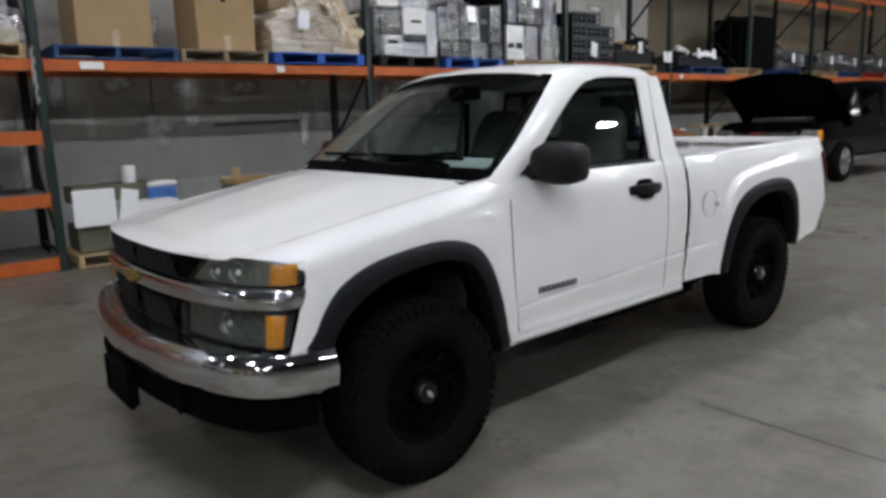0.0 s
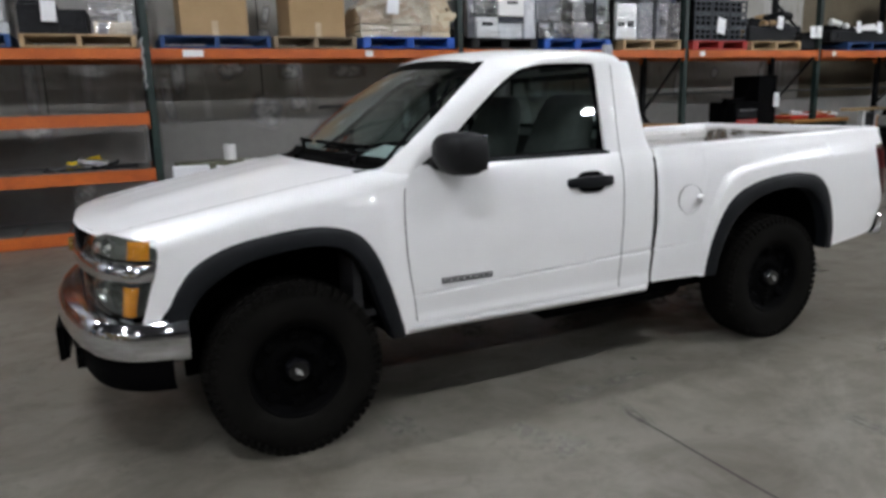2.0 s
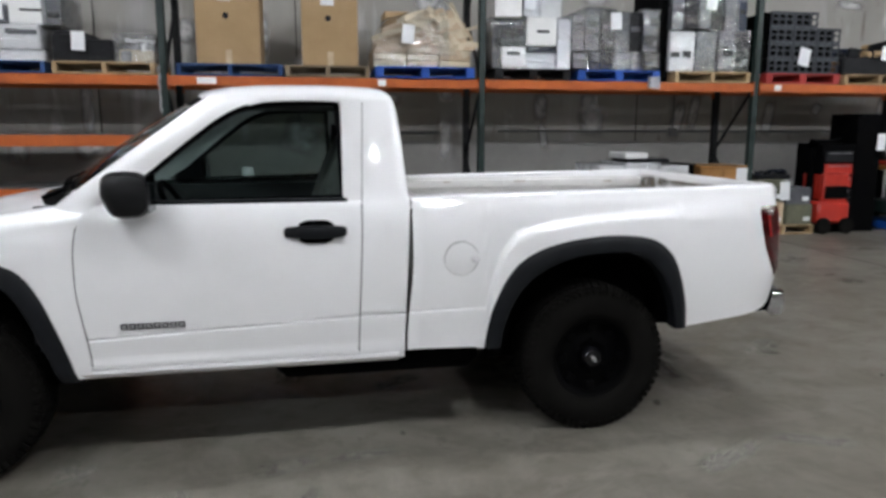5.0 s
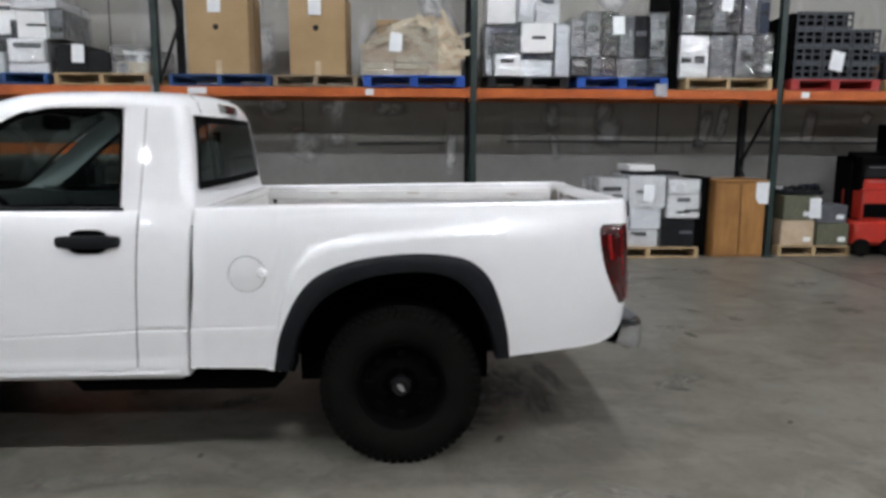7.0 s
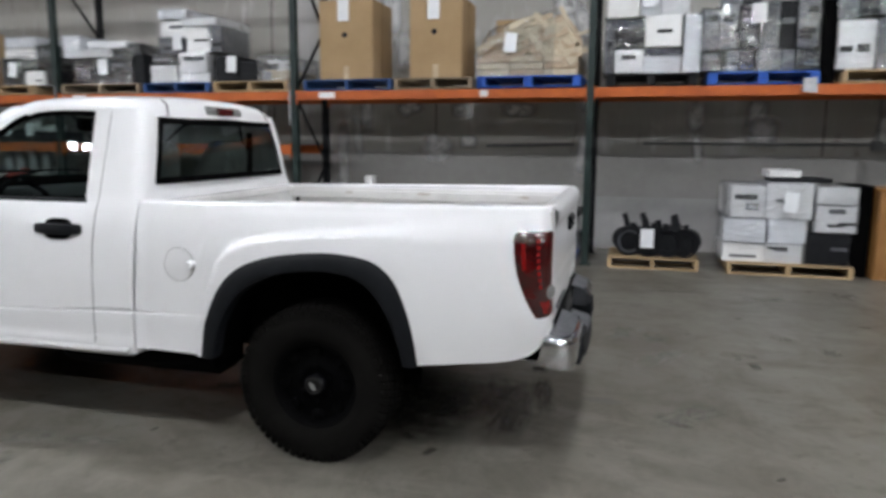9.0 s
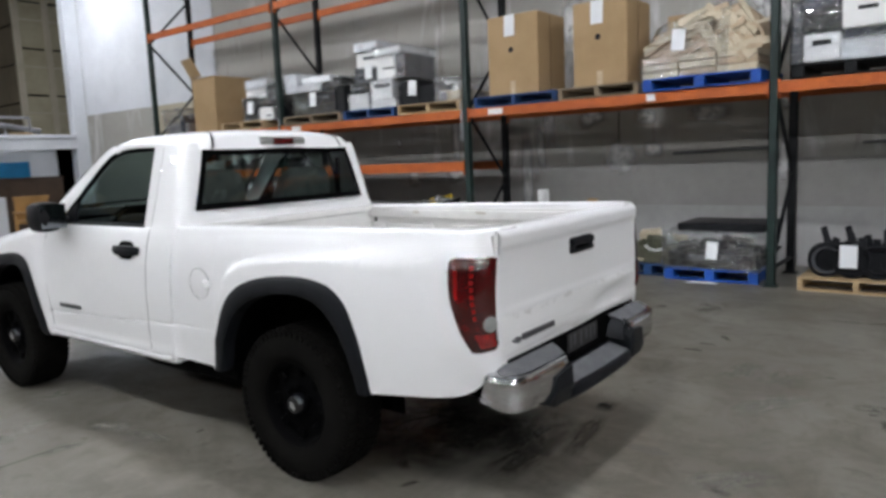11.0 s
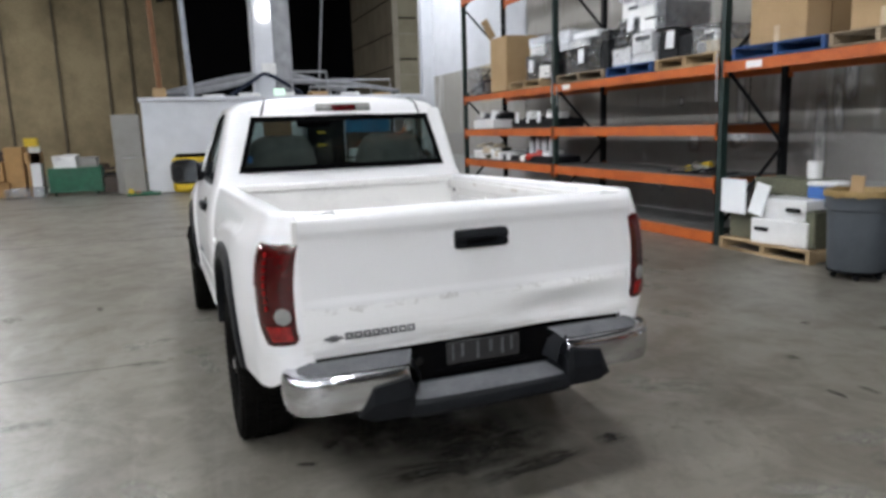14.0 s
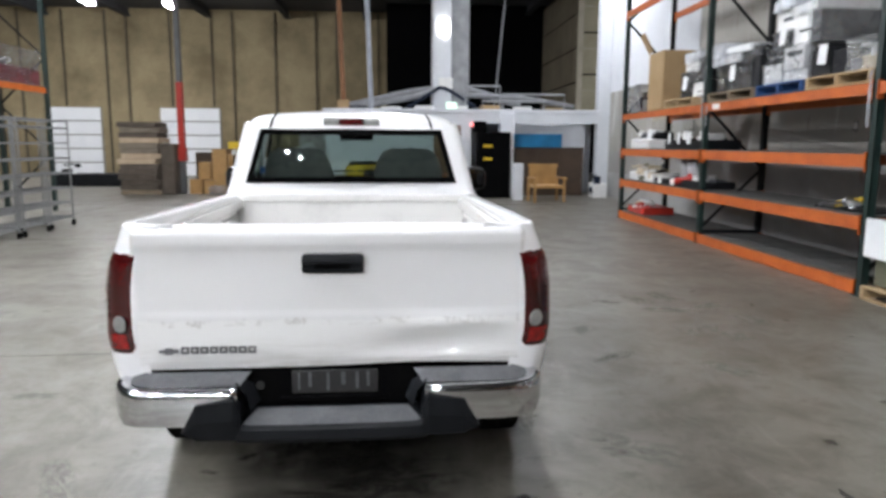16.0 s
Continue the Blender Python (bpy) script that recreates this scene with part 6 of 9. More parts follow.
def packed_load(name, label, pieces, y0, y1, tag=None, shift=0.0, wrap=0.6, seed=1, piece="wrapped_piece", group="loads on the rack"):
    """A pallet load of separate cases and bags, most of them in their own skin of stretch film."""
    rnd = random.Random(seed)
    t = thing(name, pose(0, 0, 0), label, "pallet load", group)
    for x0, x1, z0, z1, mt in pieces:
        x0, x1 = x0 + shift, x1 + shift
        front = y0 + rnd.uniform(0.0, 0.07)
        back = lerp(front, y1, rnd.uniform(0.7, 1.0))
        cx, cy = (x0 + x1) / 2, (front + back) / 2
        bm = bmesh.new()
        if mt == "paper":
            rough_box(bm, x0 - cx, x1 - cx, front - cy, back - cy, z0, z1, 0.022, 5, rnd.random() * 9)
        else:
            box(bm, x0 - cx, x1 - cx, front - cy, back - cy, z0, z1, bevel=min(0.018, (z1 - z0) * 0.2), seg=2)
        ob = part(piece, bm, M[mt], t, smooth=mt == "paper", m=pose(cx, cy, 0, 0, 0, rnd.uniform(-3, 3)))
        if mt != "paper" and z1 - z0 > 0.15:
            # slots, doors and vents on the case's front
            for k in range(rnd.choice((1, 2, 2, 3))):
                w, h = (x1 - x0) * rnd.uniform(0.3, 0.75), (z1 - z0) * rnd.uniform(0.05, 0.22)
                px, pz = rnd.uniform(x0 + w / 2 + 0.01, x1 - w / 2 - 0.005) - cx, lerp(z0, z1, rnd.uniform(0.2, 0.8))
                bm = boxes((px - w / 2, px + w / 2, front - cy - 0.005, front - cy + 0.01, pz - h / 2, pz + h / 2), bevel=0.003)
                part("front_panel", bm, M[rnd.choice({"white_plastic": ("grey_plastic", "white_plastic", "dark_plastic")}.get(mt, ("dark_plastic", "grey_plastic")))], ob, smooth=False)
        if rnd.random() < wrap:
            g = 0.014
            part("stretch_film", rough_box(bmesh.new(), x0 - g, x1 + g, front - g - 0.004, back + g, z0 - 0.002, z1 + g, 0.016, 8, rnd.random() * 20), M["film"], t, "clear creased stretch film")
    if tag:
        note(t, tag[0] + shift, y0 - 0.03, tag[1], 0.14, 0.21, rnd.uniform(-6, 8))
    return t


def gaylord(x0, x1, y0, y1, z0, z1):
    t = thing("cardboard_box", pose(0, 0, 0), "tall plain brown cardboard box on a pallet", "box", "tall cartons on the rack")
    part("carton_body", boxes((x0, x1, y0, y1, z0, z1), bevel=0.008), M["card"], t)
    xm = (x0 + x1) / 2
    part("tape", boxes((xm - 0.035, xm + 0.035, y0 - 0.002, y0, z0, z0 + 0.16)), M["pale_card"], t, smooth=False)
    part("carton_seam", boxes((x1 - 0.0, x1 + 0.0015, y0 + 0.32, y0 + 0.325, z0, z1)), M["black"], t, smooth=False)
    bm = cyl(bmesh.new(), (xm - 0.02, y0 - 0.0025, 2.775), (xm - 0.02, y0 + 0.01, 2.775), 0.035, n=14)
    part("printed_mark", bm, M["dark_plastic"], t, "dark round printed mark")
    note(t, lerp(x0, x1, 0.46), y0 - 0.012, z1 - 0.13, 0.155, 0.26)
    return t


def tubes_load(x0, x1, y0, y1, z0, z1):
    rnd = random.Random(11)
    t = thing("wrapped_lumber_load", pose(0, 0, 0), "beige boards and foam strips under torn film on a pallet", "pallet load", "loads on the rack")
    for r in range(3):
        for c in range(3):
            xa = lerp(x0, x1 - 0.06, c / 3)
            bm = boxes((xa + 0.006, xa + (x1 - x0 - 0.06) / 3 - 0.004, y0 + rnd.uniform(0, 0.03), y1, z0 + r * 0.078, z0 + (r + 1) * 0.078 - 0.006), bevel=0.006)
            part("long_board", bm, M[rnd.choice(["pale_card", "pale_card", "tan_plastic"])], t, smooth=False)
    base = z0 + 0.232
    # the sloping pile: its height along x, with strips laid on and leaning against it
    def top(x):
        u = (x - x0) / (x1 - x0)
        return base + curve_at([(0.0, 0.10), (0.12, 0.34), (0.35, 0.42), (0.6, 0.50), (0.78, 0.56), (0.9, 0.44), (1.0, 0.16)], u)
    rows = []
    for i in range(13):
        x = lerp(x0 + 0.05, x1 - 0.10, i / 12)
        rows.append([(x, y0 + 0.10, base - 0.01), (x, y0 + 0.10 + 0.10 * (top(x) - base), lerp(base, top(x), 0.6) - 0.04), (x, y0 + 0.22, top(x) - 0.07), (x, y1 - 0.05, top(x) - 0.10), (x, y1, base - 0.01)])
    part("pile_core", capped(rows), M["pale_card"], t)
    for k in range(64):
        u = rnd.random() ** 0.8
        x = lerp(x0 + 0.10, x1 - 0.06, u)
        v = rnd.random()
        z = lerp(base, top(x) - 0.05, v)
        y = y0 + 0.02 + 0.13 * v + rnd.uniform(-0.01, 0.03)
        lean = rnd.uniform(-34, -4) if u < 0.5 else rnd.choice((rnd.uniform(-30, 10), rnd.uniform(30, 75)))
        ln, wd = rnd.uniform(0.16, 0.42), rnd.uniform(0.035, 0.075)
        bm = bmesh.new()
        rings = []
        bow = rnd.uniform(-0.03, 0.03)
        for j in range(6):
            q = j / 5
            c = bow * math.sin(math.pi * q)
            rings.append([(lerp(-ln / 2, ln / 2, q), dy, dz + c) for dy, dz in ((-0.022, -wd / 2), (0.022, -wd / 2 + 0.006), (0.024, wd / 2), (-0.018, wd / 2))])
        capped(rings, bm)
        x = min(max(x, x0 + ln / 2 - 0.02), x1 - ln / 2 + 0.06)
        part("foam_strip", bm, M[rnd.choice(["tan_plastic", "tan_plastic", "tan_plastic", "pale_card"])], t, m=pose(x, y, z, rnd.uniform(-14, 14), lean, rnd.uniform(-16, 16)))
    part("small_carton", boxes((x0 + 0.17, x0 + 0.46, y0 + 0.35, y1 - 0.1, base + 0.30, base + 0.47), bevel=0.006), M["card"], t)
    film = []
    for i in range(15):
        x = lerp(x0 - 0.012, x1 - 0.34, i / 14)
        film.append([(x, y0 - 0.012 + rnd.uniform(-0.008, 0.008), z0), (x, y0 - 0.016 + rnd.uniform(-0.01, 0.01), base), (x, y0 + 0.02 + rnd.uniform(-0.01, 0.01), lerp(base, top(x), 0.5)), (x, y0 + 0.16, top(x) + rnd.uniform(0.0, 0.02)), (x, y0 + 0.4, top(x) + 0.01)])
    part("stretch_film", loft(film), M["film"], t, "clear creased stretch film")
    note(t, x0 + 0.42, y0 - 0.03, base + 0.15, 0.15, 0.22, 6)
    return t


def crates(x0, x1, y0, y1, z0, z1, cols=3, rows=4):
    t = thing("plastic_crates", pose(0, 0, 0), "stack of black open plastic crates on a red pallet", "crates", "loads on the rack")
    wdt, h = (x1 - x0) / cols, (z1 - z0) / rows
    for c in range(cols):
        for r in range(rows - (1 if c == cols - 1 else 0)):
            a, b, z = x0 + c * wdt + 0.01, x0 + (c + 1) * wdt - 0.01, z0 + r * h
            bars = bmesh.new()
            for k in range(4):
                xx = lerp(a, b - 0.018, k / 3)
                box(bars, xx, xx + 0.018, y0, y0 + 0.018, z + 0.03, z + h - 0.04)
            box(bars, a, b, y0 - 0.004, y0 + 0.024, z + h - 0.04, z + h - 0.006)
            box(bars, a, b, y0 - 0.002, y0 + 0.02, z, z + 0.03)
            box(bars, a + 0.018, b - 0.018, y0 + 0.002, y0 + 0.016, z + h * 0.45, z + h * 0.45 + 0.02)
            cr = part("crate", boxes((a, b, y0 + 0.12, y1, z, z + h - 0.006)), M["black"], t, smooth=False)
            part("crate_front", bars, M["crate_edge"], cr, smooth=False)
    note(t, lerp(x0, x1, 0.5), y0 - 0.01, z0 + 0.22, 0.17, 0.24, 12)
    return t


def heap(name, label, category, x0, x1, y0, y1, z0, z1, mats, n, seed, film=None, tags=1, group="loads on the rack"):
    """A heap of odd equipment: slabs, drums and cables at odd angles."""
    rnd = random.Random(seed)
    t = thing(name, pose(0, 0, 0), label, category, group)
    for k in range(n):
        w, d, h = rnd.uniform(0.12, 0.40) * min(1, (x1 - x0)), rnd.uniform(0.12, 0.4), rnd.uniform(0.06, 0.26) * min(1, (z1 - z0) / 0.5)
        level = (k / n)
        x, y = rnd.uniform(x0 + w / 2, max(x0 + w / 2 + 0.01, x1 - w / 2)), rnd.uniform(y0 + d / 2, max(y0 + d / 2 + 0.01, lerp(y0, y1, 0.7)))
        z = lerp(z0, max(z0, z1 - h), level * rnd.uniform(0.5, 1.0))
        bm = bmesh.new()
        kind = rnd.random()
        if kind < 0.62:
            box(bm, -w / 2, w / 2, -d / 2, d / 2, 0, h, bevel=min(0.018, h * 0.3))
            if h > 0.12:
                box(bm, -w * 0.36, w * 0.36, -d / 2 - 0.008, -d / 2 + 0.01, h * 0.25, h * 0.7, bevel=0.004)
        elif kind < 0.8:
            cyl(bm, (-w / 2, 0, 0.05), (w / 2, 0, 0.05), 0.05, n=12)
            cyl(bm, (-w / 2 + 0.02, 0, 0.05), (-w / 2 + 0.05, 0, 0.05), 0.065, n=12)
        else:
            pts = [(0.16 * math.cos(a) * (1 + 0.2 * math.sin(3 * a)), 0.13 * math.sin(a), 0.03 + 0.015 * math.sin(5 * a)) for a in [2 * math.pi * j / 14 for j in range(15)]]
            tube(bm, pts, 0.016, 6)
        part("equipment_piece", bm, M[rnd.choice(mats)], t, smooth=kind >= 0.62, m=pose(x, y, z, rnd.uniform(-8, 8), rnd.uniform(-14, 14), rnd.uniform(-35, 35)))
    # a solid base keeps the heap from floating
    part("equipment_base", boxes((x0 + 0.02, x1 - 0.02, y0 + 0.06, y1, z0, lerp(z0, z1, 0.42)), bevel=0.02), M[mats[0]], t, smooth=False)
    if film:
        part("stretch_film", rough_box(bmesh.new(), x0 - 0.01, x1 + 0.01, y0 - 0.02, y1, z0 - 0.005, lerp(z0, z1, 0.92), 0.04, 11, seed), M[film], t, "clear creased stretch film")
    for k in range(tags):
        note(t, lerp(x0, x1, (k + 1) / (tags + 1)) + 0.05, y0 - 0.085 if film else y0 - 0.03, lerp(z0, z1, 0.50), 0.12, 0.19, rnd.uniform(-10, 10))
    return t


def rack_loads():
    Z, P = RACK_Z, RACK_Z + 0.134
    y0, y1 = 7.86, 8.80
    blue, pine, red, brt, drk = "worn blue wooden pallet", "pale pine wooden pallet", "red painted wooden pallet", "bright blue wooden pallet", "weathered grey-brown wooden pallet"
    # bay with the white corner wall behind it
    heap("scrap_heap", "silver wrapped scrap metal on the rack", "scrap", -5.75, -5.05, y0, y1, Z, Z + 0.55, ["dull_metal", "dark_plastic", "navy"], 12, 3, "film", 0)
    c = thing("open_carton", pose(0, 0, 0), "tall open cardboard box with its flap up", "box")
    part("carton_body", boxes((-4.75, -4.05, y0 + 0.02, y1 - 0.1, P - 0.13, 3.10), bevel=0.008), M["card"], c)
    part("carton_flap", boxes((0.0, 0.50, -0.012, 0.0, 0.0, 0.36), bevel=0.003), M["card"], c, smooth=False, m=pose(-4.75, y0 + 0.02, 3.10, 28, 0, -12))
    pallet(-3.92, -2.75, y0, y1, Z, "pine", pine)
    packed_load("wrapped_equipment", "black and white office machines wrapped in film", ((-3.08, -2.53, 2.77, 2.91, "paper"), (-3.15, -2.56, 2.60, 2.79, "white_plastic"), (-3.21, -2.83, 2.23, 2.62, "dark_plastic"), (-2.81, -2.46, 2.23, 2.44, "white_plastic"), (-2.81, -2.56, 2.44, 2.60, "dark_plastic"), (-2.55, -2.30, 2.47, 2.79, "dark_plastic"), (-2.45, -2.24, 2.23, 2.47, "dark_plastic")), y0 + 0.03, y1, (-2.95, 2.45), -0.10, 0.7, 21)
    # bay left of the two tall cartons
    pallet(-2.20, -0.88, y0, y1, Z, "old_pine", drk)
    packed_load("wrapped_equipment", "black machines with pale bags on top under clear film", ((-1.90, -1.45, 2.22, 2.60, "dark_plastic"), (-1.42, -0.89, 2.21, 2.59, "dark_plastic"), (-0.85, -0.68, 2.22, 2.63, "dark_plastic"), (-1.82, -1.27, 2.60, 2.72, "white_plastic"), (-1.25, -0.81, 2.60, 2.77, "dark_plastic"), (-1.61, -1.00, 2.72, 2.81, "paper"), (-2.05, -1.75, 2.60, 2.90, "paper")), y0 + 0.03, y1, (-1.36, 2.46), -0.10, 0.8, 5)
    pallet(-0.80, 0.22, y0, y1, Z, "blue_wood", blue)
    packed_load("wrapped_printers", "tall stack of white printers wrapped in film", ((-0.40, 0.02, 3.07, 3.19, "paper"), (-0.43, -0.02, 2.83, 3.07, "white_plastic"), (0.00, 0.50, 2.96, 3.07, "white_plastic"), (-0.01, 0.36, 2.62, 2.96, "white_plastic"), (0.37, 0.54, 2.62, 2.96, "grey_plastic"), (-0.45, -0.03, 2.62, 2.83, "grey_plastic"), (-0.55, -0.12, 2.46, 2.62, "dark_plastic"), (-0.57, -0.15, 2.22, 2.46, "white_plastic"), (-0.10, 0.33, 2.35, 2.62, "white_plastic"), (-0.13, 0.34, 2.22, 2.35, "white_plastic")), y0 + 0.02, y1, (-0.10, 2.76), -0.12, 0.8, 8)
    pallet(0.30, 1.40, y0, y1, Z, "pine", pine)
    packed_load("black_cable_bundle", "low black cases with a white tag on a pallet", ((0.40, 0.78, 2.22, 2.53, "dark_plastic"), (0.79, 1.06, 2.22, 2.48, "dark_plastic"), (0.44, 0.72, 2.53, 2.57, "dark_plastic")), y0 + 0.02, y1, (0.70, 2.45), -0.10, 0.0, 7)
    heap("silver_scrap", "shiny crumpled film and grey metal parts", "scrap", 0.98, 1.40, y0 + 0.02, y1, P, 2.58, ["tan_plastic", "dull_metal", "white_plastic"], 10, 12, "film_heavy", 0)
    # tall cartons and lumber
    pallet(1.64, 2.84, y0, y1, Z, "blue_wood", blue)
    gaylord(1.87, 2.60, y0 + 0.02, y0 + 0.72, P, 3.20)
    pallet(2.88, 3.88, y0, y1, Z, "old_pine", drk)
    gaylord(3.08, 3.75, y0 + 0.02, y0 + 0.70, P, 3.18)
    pallet(3.95, 5.18, y0 - 0.04, y1 - 0.04, Z, "bright_blue", brt, True)
    tubes_load(3.93, 5.20, y0 - 0.02, y1 - 0.06, P, 3.05)
    # wrapped machines
    pallet(5.46, 6.45, y0, y1, Z, "black_post", "plain black plastic pallet on the rack", True)
    packed_load("wrapped_printers", "white printers and grey machines wrapped in film", ((5.45, 5.80, 2.85, 3.34, "white_plastic"), (5.81, 6.01, 2.87, 3.33, "paper"), (6.02, 6.32, 2.87, 3.33, "white_plastic"), (5.50, 5.85, 2.74, 2.85, "navy"), (5.88, 6.27, 2.52, 2.87, "white_plastic"), (6.28, 6.46, 2.24, 2.86, "paper"), (5.52, 5.87, 2.50, 2.74, "dark_plastic"), (5.53, 5.85, 2.24, 2.50, "white_plastic"), (5.87, 6.27, 2.43, 2.52, "navy"), (5.86, 6.26, 2.24, 2.43, "paper"), (5.43, 5.52, 2.24, 2.85, "grey_plastic")), y0 + 0.02, y1, (5.90, 3.05), 0.0, 0.8, 31)
    pallet(6.56, 7.68, y0, y1, Z, "bright_blue", brt, True)
    packed_load("wrapped_computers", "grey and black computers stacked in film", ((6.52, 6.70, 2.47, 2.91, "grey_plastic"), (6.71, 6.90, 2.47, 3.00, "grey_plastic"), (6.91, 7.11, 2.47, 2.99, "dark_plastic"), (7.12, 7.30, 2.47, 2.96, "grey_plastic"), (7.31, 7.49, 2.47, 2.97, "dark_plastic"), (7.50, 7.70, 2.47, 2.99, "grey_plastic"), (6.56, 6.77, 2.24, 2.46, "dark_plastic"), (6.78, 6.92, 2.24, 2.46, "grey_plastic"), (6.93, 7.10, 2.24, 2.46, "dark_plastic"), (7.11, 7.34, 2.24, 2.46, "grey_plastic"), (7.35, 7.50, 2.24, 2.46, "grey_plastic"), (7.51, 7.71, 2.24, 2.46, "dark_plastic")), y0 + 0.02, y1, (7.10, 2.84), -0.06, 0.75, 33)
    solid("black_cabinet", boxes((7.70, 7.86, y0 + 0.15, y1, Z, 3.5), bevel=0.01), M["black"], "narrow black cabinet standing between loads", "cabinet")
    pallet(7.90, 8.98, y0, y1, Z, "pine", pine)
    packed_load("wrapped_computers", "grey computer towers wrapped in shiny film", ((7.88, 8.06, 2.76, 3.48, "grey_plastic"), (8.07, 8.26, 2.78, 3.47, "dark_plastic"), (8.27, 8.45, 2.78, 3.47, "grey_plastic"), (8.46, 8.64, 2.77, 3.46, "dark_plastic"), (8.65, 8.82, 2.76, 3.46, "grey_plastic"), (8.83, 8.99, 2.76, 3.45, "navy"), (7.90, 8.26, 2.24, 2.75, "white_plastic"), (8.28, 8.57, 2.24, 2.76, "grey_plastic"), (8.58, 8.79, 2.24, 2.76, "grey_plastic"), (8.80, 9.03, 2.24, 2.76, "dark_plastic")), y0 + 0.02, y1, (8.42, 3.12), -0.06, 0.9, 35)
    pallet(9.22, 10.34, y0, y1, Z, "red_wood", red, True)
    crates(9.24, 10.32, y0 + 0.02, y1, P, 3.04)
    pallet(10.43, 11.53, y0, y1, Z, "pine", pine)
    heap("equipment_heap", "black and navy machines heaped with a tan carton", "equipment", 10.40, 11.50, y0, y1, P, 2.80, ["dark_plastic", "navy", "dark_plastic", "card"], 24, 14, None, 1)
    heap("equipment_heap", "black machines with white papers on top", "equipment", 11.58, 12.0, y0, y1, Z, 2.66, ["dark_plastic", "navy"], 10, 15, None, 2)
    # far bays
    pallet(12.70, 13.95, y0, y1, Z, "blue_wood", blue)
    heap("equipment_heap", "dark machines on a blue pallet", "equipment", 12.3, 13.9, y0, y1, P, 2.72, ["dark_plastic", "navy", "white_plastic"], 18, 16, None, 2)
    pallet(14.2, 15.4, y0, y1, Z, "pine", pine)
    fr = thing("steel_frame_cabinet", pose(0, 0, 0), "tall black open frame and cabinet on a pallet", "cabinet")
    part("cabinet_body", boxes((15.0, 15.9, y0 + 0.02, y1, P, 3.32), bevel=0.01), M["black"], fr, smooth=False)
    bm = bmesh.new()
    for xx in (14.12, 14.55, 14.95):
        box(bm, xx, xx + 0.06, y0 + 0.05, y0 + 0.11, P, 3.25)
    box(bm, 14.12, 15.0, y0 + 0.05, y0 + 0.11, 3.20, 3.26)
    part("open_frame", bm, M["black"], fr, smooth=False)
    for k, (xa, xb) in enumerate(((16.0, 17.2), (17.95, 19.2), (19.3, 20.5), (20.9, 22.2), (22.3, 23.4))):
        pallet(xa, xb, y0, y1, Z, ("blue_wood", "pine", "blue_wood", "red_wood", "pine")[k], (blue, pine, blue, red, pine)[k])
        heap("wrapped_equipment", "dark machines under clear film on a far rack", "pallet load", xa, xb, y0, y1, P, 2.72, ["dark_plastic", "navy", "white_plastic"], 14, 40 + k, "film", 1)
    # beam stickers and a torn ribbon of film
    for x in (1.86, 3.98, 9.36, 12.3, -2.0):
        part("beam_label", boxes((x, x + (0.10 if x > 3 else 0.22), FRONT_Y - 0.015, FRONT_Y - 0.0125, BEAM_Z - 0.035, BEAM_Z + 0.04)), M["paper"], bpy.data.objects["pallet_rack"], "worn white label", smooth=False)
    rnd = random.Random(17)
    for x, z0, z1 in ((1.445, 1.66, 2.20), (-2.14, 1.74, 2.06), (-2.30, 1.80, 2.2)):
        rows = []
        for k in range(15):
            z = lerp(z1, z0, k / 14)
            c = x + 0.014 * math.sin(1.9 * k + x) + rnd.uniform(-0.006, 0.006)
            w = 0.010 + 0.009 * math.sin(k * 1.3) ** 2
            rows.append([(c - w, FRONT_Y - 0.035 + rnd.uniform(-0.008, 0.008), z), (c, FRONT_Y - 0.05, z), (c + w, FRONT_Y - 0.035 + rnd.uniform(-0.008, 0.008), z)])
        solid("film_ribbon", loft(rows), M["loose_film"], "torn strip of film hanging at the rack", "film")
    solid("film_ribbon", rough_box(bmesh.new(), 7.50, 7.64, FRONT_Y - 0.09, FRONT_Y - 0.02, 2.00, 2.16, 0.04, 6, 3), M["loose_film"], "crumpled film caught on the rack beam", "film")


def shelf_goods():
    y0 = 7.92
    heap("shelf_goods", "white cartons and black bags with tags on a shelf", "goods", -5.9, -4.9, y0, 8.6, 1.41, 1.85, ["white_plastic", "dark_plastic", "paper", "grey_plastic"], 16, 51, None, 0, "shelf goods")
    heap("shelf_goods", "white bags and a black case with paper tags", "goods", -4.1, -2.5, y0, 8.6, 1.41, 1.78, ["dark_plastic", "white_plastic", "white_plastic"], 14, 52, None, 3, "shelf goods")
    heap("shelf_goods", "bottles and small cartons on a shelf", "goods", -5.9, -4.6, y0, 8.6, 0.80, 1.18, ["white_plastic", "olive", "dark_plastic", "tan_plastic"], 18, 53, None, 0, "shelf goods")
    heap("shelf_goods", "dark parts and red cases on a shelf", "goods", -4.5, -2.6, y0, 8.6, 0.80, 1.06, ["dark_plastic", "grey_plastic", "red", "white_plastic"], 16, 54, None, 0, "shelf goods")
    heap("shelf_goods", "red carton and pale boxes on the lowest shelf", "goods", -5.9, -5.0, y0, 8.6, 0.15, 0.48, ["red", "tan_plastic", "white_plastic"], 8, 55, None, 0, "shelf goods")
    for k in range(4):
        solid("steel_canister", lathe([(0.0, 0), (0.07, 0), (0.07, 0.42), (0.05, 0.46), (0.0, 0.47)], 16, "z"), M["dull_metal"], "slim steel canister on a shelf", "canister", "steel canisters", m=pose(-3.55 + 0.24 * k, 8.15, 0.80))
    heap("loose_strips", "pale strips and a small black and yellow tool", "strips", 0.3, 1.3, 8.0, 8.4, 0.795, 0.83, ["dark_plastic", "dull_metal", "yellow", "dark_plastic"], 7, 56, None, 0, "shelf goods")


rack_loads()
shelf_goods()


